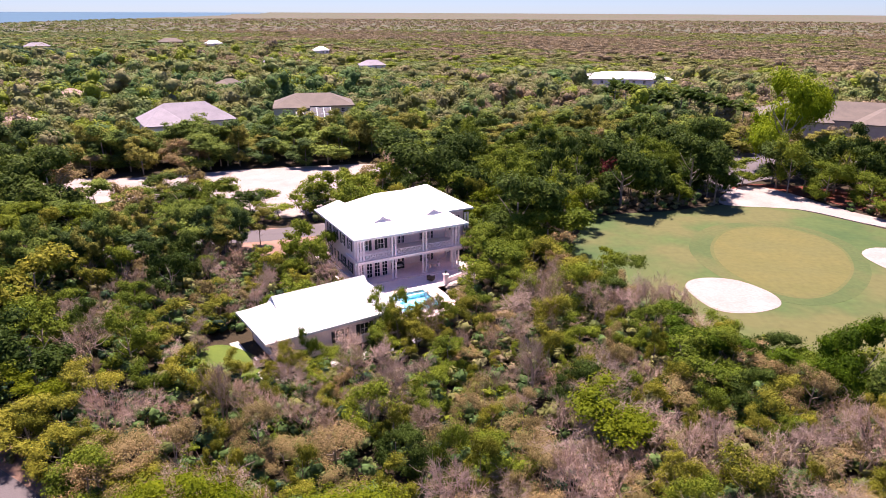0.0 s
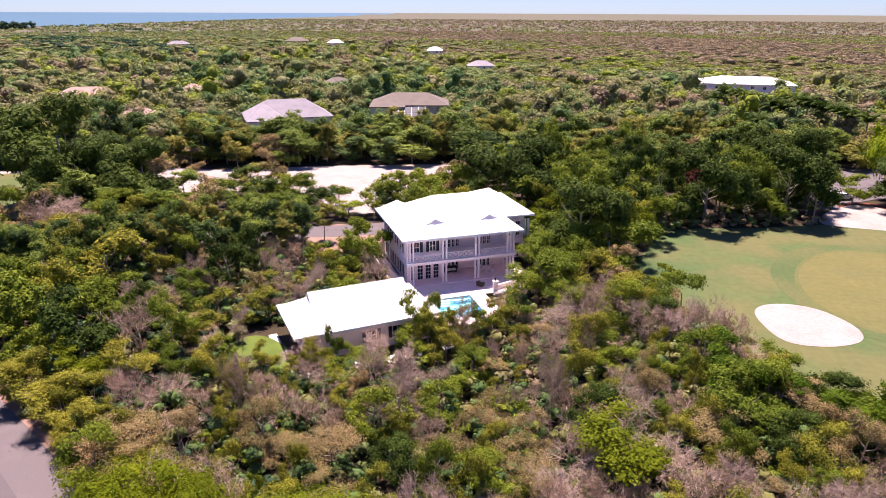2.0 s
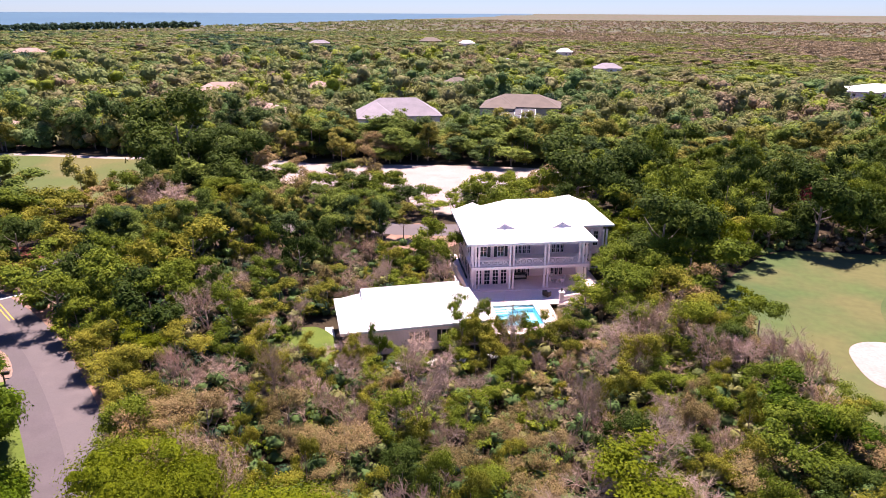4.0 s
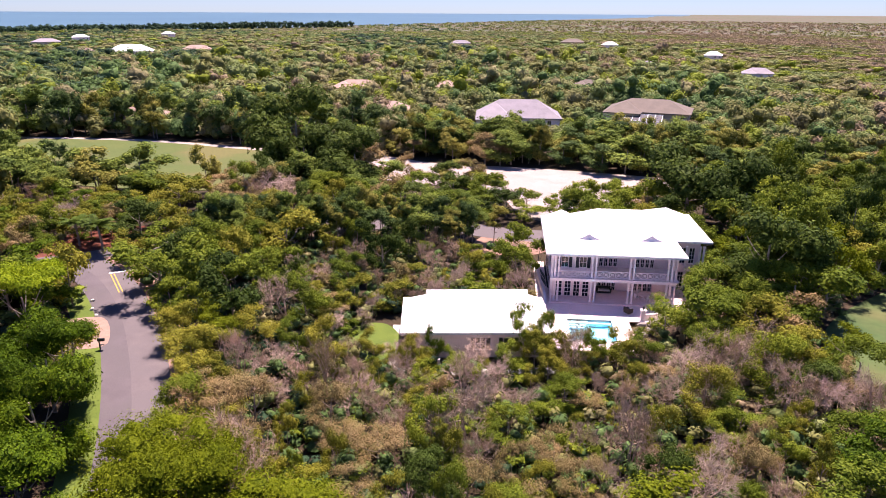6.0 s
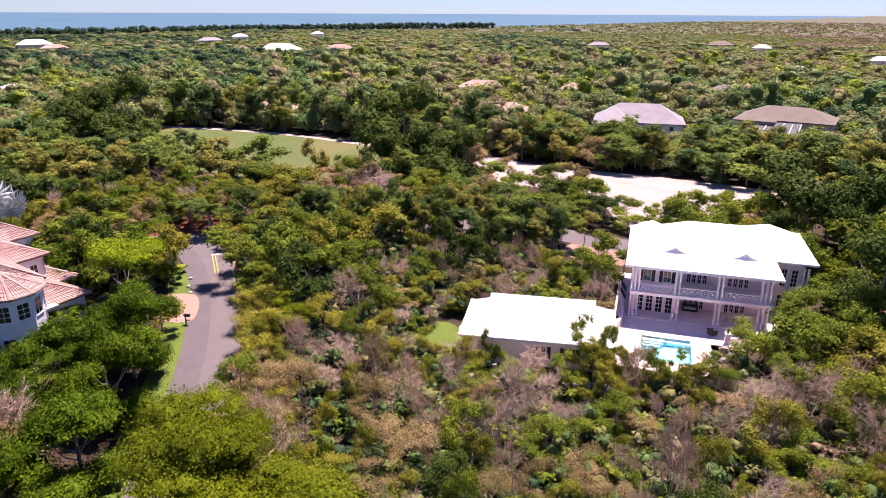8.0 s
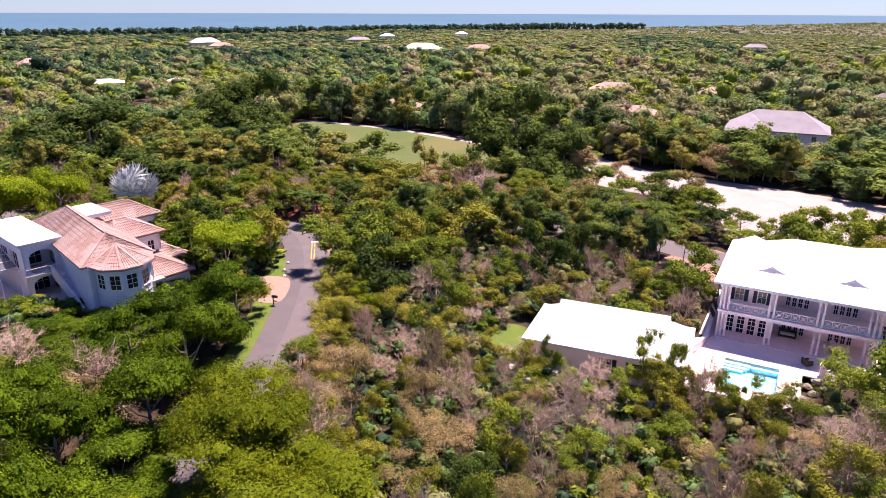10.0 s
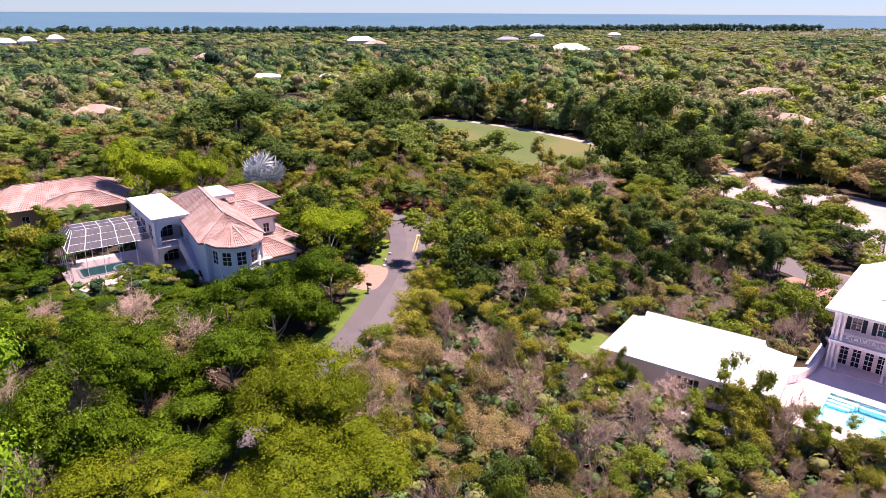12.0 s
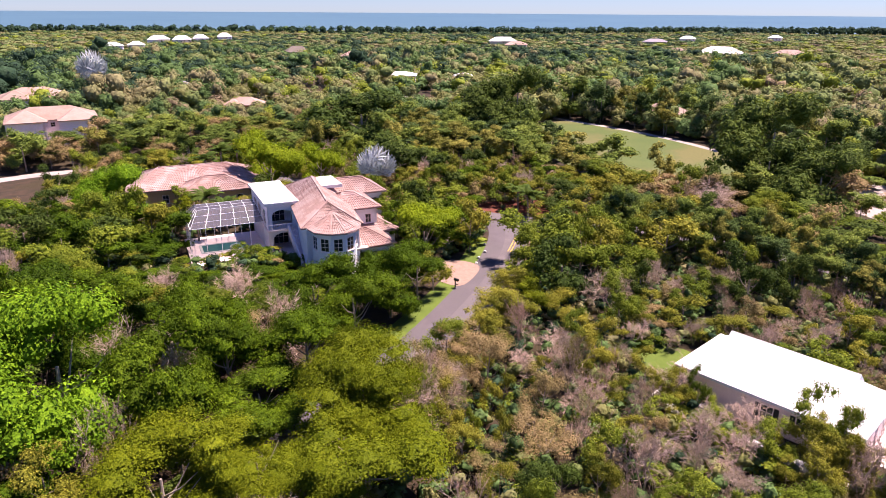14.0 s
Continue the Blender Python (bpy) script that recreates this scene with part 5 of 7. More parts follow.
def parked_car(x, y, rz, paint, label):
    c = thing("car", at(x, y, 0, rz), label, "car", "parked cars")
    prof = [(-2.1, 0.35), (2.1, 0.35), (2.15, 0.75), (1.1, 0.9), (0.5, 1.42), (-1.1, 1.45), (-1.9, 0.95), (-2.15, 0.85)]
    s = Shape()
    for y0, q in ((-0.85, 1), (0.85, -1)):
        s.face(*[(p[0], y0 * (0.85 if p[1] > 1.2 else 1), p[1]) for p in (prof if q > 0 else prof[::-1])])
    for i in range(len(prof)):
        p, r = prof[i], prof[(i + 1) % len(prof)]
        k, l = (0.85 if p[1] > 1.2 else 1), (0.85 if r[1] > 1.2 else 1)
        s.face((p[0], 0.85 * k, p[1]), (r[0], 0.85 * l, r[1]), (r[0], -0.85 * l, r[1]), (p[0], -0.85 * k, p[1]))
    part("body", s, paint, c)
    g = Shape()
    for y0 in (-0.81, 0.81):
        g.face((-1.4, y0, 0.98), (0.7, y0, 0.98), (0.4, y0 * 0.94, 1.34), (-1.05, y0 * 0.94, 1.36))
    part("side_glass", g, M_GLASS, c)
    for wx in (-1.35, 1.35):
        for wy in (-0.88, 0.7):
            part("wheel", Shape().tube([(wx, wy, 0.33), (wx, wy + 0.18, 0.33)], [0.33, 0.33], 12), M_BLACK, c)


parked_car(72, 152, 20, M_METALW, "white car parked in the shade of the trees")
parked_car(110, 262, 10, M_METALW, "white car parked beside the palms")
parked_car(114, 256, 30, plain("blue_paint", (0.06, 0.12, 0.3), 0.25), "blue car parked beside the palms")


# ---- plants ----
rng = np.random.default_rng(7)


def unit(v):
    return v / np.maximum(np.linalg.norm(v, axis=-1, keepdims=True), 1e-9)


def leaf_cloud(r, centres, radii, count, size, droop=0.35, long=1.25):
    """Small three-cornered leaves on the outside of overlapping clumps."""
    w = np.array([q[0] * q[1] for q in radii])
    pick = r.choice(len(centres), count, p=w / w.sum())
    d = unit(r.normal(size=(count, 3)))
    d[:, 2] = np.where((d[:, 2] < -0.2) & (r.random(count) < 0.75), -d[:, 2], d[:, 2])
    rad = np.asarray(radii)[pick]
    pos = np.asarray(centres)[pick] + d * rad * (0.45 + 0.85 * r.random((count, 1)))
    return leaf_cards(r, pos, d, size, droop, long)


def leaf_cards(r, pos, d, size, droop=0.35, long=1.25, loose=0.36):
    """One triangle a leaf, facing mostly outwards and up."""
    shape = pos.shape[:-1] + (1,)
    nrm = unit(d + r.normal(size=pos.shape) * loose + np.array([0, 0, droop]))
    t = unit(np.cross(nrm, r.normal(size=pos.shape)))
    b = np.cross(nrm, t)
    s = size * (0.55 + 0.9 * r.random(shape))
    v = np.stack([pos - t * s * 0.5 * long - b * s * 0.42, pos + t * s * 0.62 * long, pos - t * s * 0.3 * long + b * s * 0.55], -2)
    return v.reshape(-1, 3)


def clumps(r, crown_r, z0, z1, n, flat=0.8):
    """Centres and radii of the clumps that make up an uneven crown."""
    c, q = [], []
    tilt = r.normal(size=2) * 0.18
    n = int(n * 2.1)
    for k in range(n):
        a = 2.4 * k + r.random() * 1.2
        hf = 0.12 + 0.8 * ((k * 0.618 + r.random() * 0.25) % 1)
        prof = math.sqrt(max(0.05, 1 - ((hf - 0.5) / 0.58) ** 2))
        rr = crown_r * prof * (0.25 + 0.66 * math.sqrt(r.random()))
        s = crown_r * (0.15 + 0.19 * r.random())
        c.append((rr * math.cos(a) + tilt[0] * hf * crown_r, rr * math.sin(a) + tilt[1] * hf * crown_r, z0 + (z1 - z0) * hf - s * 0.2))
        q.append((s, s, s * flat))
    return c, q


def card_mesh(name, v, material, corners=3):
    n = len(v) // corners
    return fast_mesh(name, v, np.arange(n * corners).reshape(n, corners), [material])


def trunk_shape(r, height, girth, limbs, reach, sides=6):
    """A leaning tapered trunk with limbs."""
    s = Shape()
    lean = [(r.random() - 0.5) * 0.5 for _ in range(2)]
    pts = [(lean[0] * k * k / 9, lean[1] * k * k / 9, height * k / 3) for k in range(4)]
    s.tube(pts, [girth * q for q in (1.25, 0.9, 0.7, 0.45)], sides)
    for k in range(limbs):
        a, z = 2.4 * k + r.random(), height * (0.35 + 0.4 * k / max(limbs, 1))
        p = Vector((lean[0] * (z / height) ** 2, lean[1] * (z / height) ** 2, z))
        e = p + Vector((math.cos(a) * reach, math.sin(a) * reach, reach * (0.55 + 0.5 * r.random())))
        m = (p + e) / 2 + Vector((0, 0, -0.12 * reach))
        s.tube([p, m, e], [girth * 0.45, girth * 0.32, girth * 0.12], 4, False)
    return s


def core(c, q, k):
    """Closed eight-sided lumps that fill the inside of clumps."""
    c, q = np.asarray(c, float), np.asarray(q, float) * k
    ax = np.array([(1, 0, 0), (0, 1, 0), (-1, 0, 0), (0, -1, 0), (0, 0, 1), (0, 0, -1)], float)
    tri = np.array([(0, 1, 4), (1, 2, 4), (2, 3, 4), (3, 0, 4), (1, 0, 5), (2, 1, 5), (3, 2, 5), (0, 3, 5)])
    v = c[:, None, :] + ax[None] * q[:, None, :]
    return v[:, tri].reshape(-1, 3)


def make_tree(r, crown_r, height, base, n_clumps, leaves, size, flat=0.8, inner=0.72, limbs=6):
    c, q = clumps(r, crown_r, base, height, n_clumps, flat)
    return np.concatenate([leaf_cloud(r, c, q, leaves, size), core(c, q, inner)]), trunk_shape(r, height * 0.6, crown_r * 0.038, limbs, crown_r * 0.48)


def bare_branches(r, height, spread, levels=3):
    """Forking leafless branches down to fine twigs."""
    s = Shape()
    fine = []

    def grow(p, d, length, rad, lev):
        e = p + d * length
        mid = (p + e) / 2 + Vector(r.normal(size=3)) * length * 0.07
        s.tube([p, mid, e] if lev < 2 else [p, e], [rad, rad * 0.8, rad * 0.5] if lev < 2 else [rad, rad * 0.5], 3 if lev else 5, False)
        if lev >= levels:
            for _ in range(15):
                w = (d + Vector(r.normal(size=3)) * 0.85).normalized()
                fine.append((e - d * length * r.random() * 0.8, w, length * (0.35 + 0.55 * r.random())))
            return
        for _ in range(4 if lev < 2 else 3):
            w = (d + Vector(r.normal(size=3)) * 0.62 * spread + Vector((0, 0, 0.12))).normalized()
            grow(p + (e - p) * (0.55 + 0.45 * r.random()), w, length * (0.58 + 0.25 * r.random()), rad * 0.5, lev + 1)

    for k in range(3):
        d = Vector(((r.random() - 0.5) * spread, (r.random() - 0.5) * spread, 1)).normalized()
        grow(Vector((0, 0, 0)), d, height * 0.42, height * 0.016, 0)
    tw = Shape()
    for p, w, l in fine:
        a = w.orthogonal().normalized() * 0.014
        tw.face(p - a, p + a, p + w * l + a * 0.3, p + w * l - a * 0.3)
    tips = np.array([p + w * l for p, w, l in fine])
    tips = tips[r.choice(len(tips), 800, replace=False)]
    return s, tw, leaf_cards(r, tips, unit(r.normal(size=tips.shape)), 0.085)


def frond_crown(r, n, length, droop, width, up=0.55, leaflets=11):
    """Arching palm fronds: a rib with narrow leaflets on both sides."""
    quads = []
    for k in range(n):
        a = 2.399 * k + r.random() * 0.3
        el = up + 0.75 * (1 - k / n) - 0.4 * r.random()
        p, d = np.zeros(3), np.array([math.cos(a) * math.cos(el), math.sin(a) * math.cos(el), math.sin(el)])
        side = np.array([-math.sin(a), math.cos(a), 0])
        seg = length / leaflets
        for j in range(leaflets):
            q = p + d * seg
            f = j / leaflets
            wd = width * (0.35 + 1.4 * f * (1 - f) + 0.25 * (1 - f))
            for sgn in (-1, 1):
                tip = side * sgn * wd + d * wd * 0.55 + np.array([0, 0, -wd * 0.35])
                quads.append([p, q, q + tip, p + tip + d * seg * 0.3])
            quads.append([p - side * 0.02, q - side * 0.02, q + side * 0.02, p + side * 0.02])
            d = d - np.array([0, 0, droop * (0.4 + f)])
            d = d / np.linalg.norm(d)
            p = q
    return np.array(quads).reshape(-1, 3)


def fan_crown(r, n, size):
    """Stiff fan leaves of a silver palm."""
    quads = []
    for k in range(n):
        d = unit(r.normal(size=3))
        d[2] = abs(d[2]) * 0.9 - 0.15
        d = unit(d)
        hub = d * size * 0.75
        a = unit(np.cross(d, [0.1, 0.2, 1]))
        b = np.cross(a, d)
        for j in range(9):
            w = math.pi * (j / 8 - 0.5) * 1.25
            t = a * math.sin(w) + (d * 0.5 + b * 0.85) * math.cos(w)
            t = t / np.linalg.norm(t)
            s = np.cross(t, d) * 0.055 * size
            quads.append([hub, hub + t * size * 0.35 - s, hub + t * size * 0.7, hub + t * size * 0.35 + s])
    return np.array(quads).reshape(-1, 3)


# kinds of plants, each with a few shapes; natural sizes: crown radius 2.6 m, height 6 m
KINDS = {}


def add_kind(key, name, material, label, category, shapes, natural):
    roots = []
    for crown, stem in shapes:
        root = thing(name, at(0, 0, -500), label, category, "woodland plants")
        part("crown", card_mesh("crown", crown, material), material, root)
        part("trunk", stem, M_BARK, root)
        roots.append(root)
    KINDS[key] = roots
    NATURAL[key] = natural


NATURAL = {"palm": (6.6, 2.6), "silver": (6.0, 3.0), "bare": (6.2, 2.8), "redshrub": (4.4, 2.2)}


def shapes_for(n, leaves, size, flat=0.8, clump=(16, 24), base=0.8, height=6.0, radius=2.6, inner=0.72, limbs=6):
    return [make_tree(rng, radius, height, base, int(rng.integers(*clump)), leaves, size, flat, inner, limbs) for _ in range(n)]


for key, name, material, label, near, far, flat, inner in (
    ("green", "broadleaf_tree", M_LEAF, "leafy green broadleaf tree in the dense woodland", 6400, 3600, 0.8, 0.45),
    ("lush", "roadside_tree", M_LUSH, "lush deep green spreading tree beside the road", 7400, 3600, 0.65, 0.72),
    ("olive", "dry_forest_tree", M_OLIVE, "olive-green small-leaved tree in the dry woodland", 6000, 3400, 0.8, 0.4),
    ("dark", "evergreen_tree", M_DARK, "dark green dense-crowned evergreen tree", 5600, 3200, 0.8, 0.6),
    ("bright", "flowering_tree", M_BRIGHT, "bright yellow-green spreading tree", 7400, 2600, 0.55, 0.45),
    ("dry", "withered_tree", M_DRY, "brownish withered tree with thin dry leaves", 7000, 3600, 0.8, 0.3),
):
    add_kind(key + "_near", name, material, label, "tree", shapes_for(4, near, 0.088 if key == "dry" else 0.118, flat, inner=inner), (6.3, 2.75))
    add_kind(key, name, material, label, "tree", shapes_for(4, far, 0.17, flat, inner=inner), (6.3, 2.75))
for key, name, material, label in (("belt", "woodland_tree", M_HAZYWOOD, "full-crowned green tree in a dense belt of woodland"), ("beltdark", "woodland_evergreen", M_HAZYWOODDARK, "full-crowned dark green tree in a dense belt of woodland"), ("beltolive", "woodland_dry_tree", M_HAZYWOODOLIVE, "full-crowned olive-green tree in a dense belt of woodland")):
    add_kind(key, name, material, label, "tree", shapes_for(3, 4600, 0.21, 0.85, (20, 28), 0.5, 8.6, 2.9, 0.62, 0), (8.9, 3.05))
for key, material, label in (("tall", M_HAZYWOOD, "tall green tree with a high crown over bare trunks"), ("talldark", M_HAZYWOODDARK, "tall dark green tree with a high crown over a bare trunk"), ("tallolive", M_HAZYWOODOLIVE, "tall olive-green tree with a high airy crown")):
    add_kind(key, "tall_tree", material, label, "tree", shapes_for(3, 5200, 0.17, 0.85, (18, 26), 3.4, 9.4, 2.4, 0.5), (9.7, 2.55))
add_kind("lush_big", "roadside_tree", M_LUSH, "broad deep green spreading tree beside the road", "tree", shapes_for(4, 21000, 0.135, 0.58, (34, 42), 0.5, 7.0, 4.4, 0.75), (7.3, 4.6))
add_kind("bright_big", "flowering_tree", M_BRIGHT, "broad bright yellow-green umbrella-shaped tree", "tree", shapes_for(3, 32000, 0.088, 0.5, (34, 42), 1.2, 6.4, 4.4, 0.62), (6.6, 4.6))
add_kind("vivid_big", "flowering_tree", M_VIVID, "broad vivid green umbrella-shaped tree", "tree", shapes_for(2, 17000, 0.14, 0.7, (28, 36), 0.8, 6.4, 4.4), (6.6, 4.6))
add_kind("umbrella_big", "flowering_tree", M_VIVID, "vivid green flat-topped umbrella tree beside the driveway", "tree", shapes_for(1, 13000, 0.15, 0.35, (28, 36), 4.5, 5.8, 4.4), (6.6, 4.6))
add_kind("round_big", "broadleaf_tree", M_ROUND, "broad round-crowned vivid green tree", "tree", shapes_for(1, 30000, 0.115, 0.75, (36, 44), 0.4, 6.4, 4.4, 0.78), (6.6, 4.6))
add_kind("green_big", "broadleaf_tree", M_LEAF, "broad dense-crowned green broadleaf tree", "tree", shapes_for(2, 14000, 0.165, 0.75, (28, 36), 0.6, 8.0, 4.4), (8.3, 4.6))
add_kind("dark_big", "evergreen_tree", M_DARK, "broad dark green dense-crowned evergreen tree", "tree", shapes_for(2, 7000, 0.24, 0.75, (24, 32), 0.6, 9.0, 4.6), (9.3, 4.8))
add_kind("shrub", "shrub", M_LEAF, "low green leafy shrub on the woodland floor", "shrub", shapes_for(4, 560, 0.2, 0.8, (6, 10), 0.0, 2.2, 1.5), (2.3, 1.6))
roots = []
for k in range(5):
    limbs, twigs, dead = bare_branches(rng, 6.0, 1.1)
    root = thing("bare_tree", at(0, 0, -500), "leafless grey-pink tree with fine bare twigs", "tree", "woodland plants")
    part("trunk", limbs, M_TWIG, root)
    tagged(part("twig_crown", twigs, M_TWIG, root), kind="stuff")
    tagged(part("dead_leaves", card_mesh("dead_leaves", dead, M_DRY), M_DRY, root), kind="stuff")
    roots.append(root)
KINDS["bare"] = roots


def palm_kind(key, name, material, label, crown_at, crown, corners=4):
    root = thing(name, at(0, 0, -500), label, "palm", "palms")
    part("crown", card_mesh("crown", crown + np.array([0.25, 0, crown_at]), material, corners), material, root)
    part("trunk", Shape().tube([(0, 0, 0), (0.05, 0, crown_at * 0.4), (0.25, 0, crown_at)], [0.2, 0.15, 0.12], 7), M_BARK, root)
    KINDS[key] = [root]


palm_kind("palm", "palm_tree", M_PALM, "tall palm with arching feather fronds", 5.6, frond_crown(rng, 18, 2.7, 0.16, 0.62))
palm_kind("silver", "silver_palm", M_SILVER, "silver-blue fan palm standing above the shrubs", 4.0, fan_crown(rng, 34, 2.3))
palm_kind("redshrub", "red_leaved_tree", M_RED, "dark red-leaved tree among the greens", 3.0, leaf_cloud(rng, [(0, 0, 0), (0.9, 0.4, -0.6), (-0.8, 0.5, -0.4)], [(1.4, 1.4, 1.5)] * 3, 900, 0.3), 3)

planted = {k: 0 for k in KINDS}
TREES = []


def plant(kind, x, y, height, spread=None):
    """Stands one plant of a kind at a place; spread is the crown's radius."""
    near = math.hypot(x - 22, y - 18) < 72
    if spread and spread > 4.0 and kind + "_big" in KINDS:
        kind += "_big"
    elif near and kind + "_near" in KINDS:
        kind += "_near"
    natural = NATURAL[kind]
    sz = height / natural[0]
    sx = (spread / natural[1]) if spread else sz
    root = KINDS[kind][planted[kind] % len(KINDS[kind])]
    turn = (planted[kind] * 137.5 + x * 31) % 360
    m = at(x, y, -0.1, turn) @ Matrix.Diagonal((sx, sx, sz, 1))
    if planted[kind] < len(KINDS[kind]):
        root.matrix_basis = m
    else:
        copy_thing(root, m)
    planted[kind] += 1
    TREES.append((x, y, sx * natural[1]))


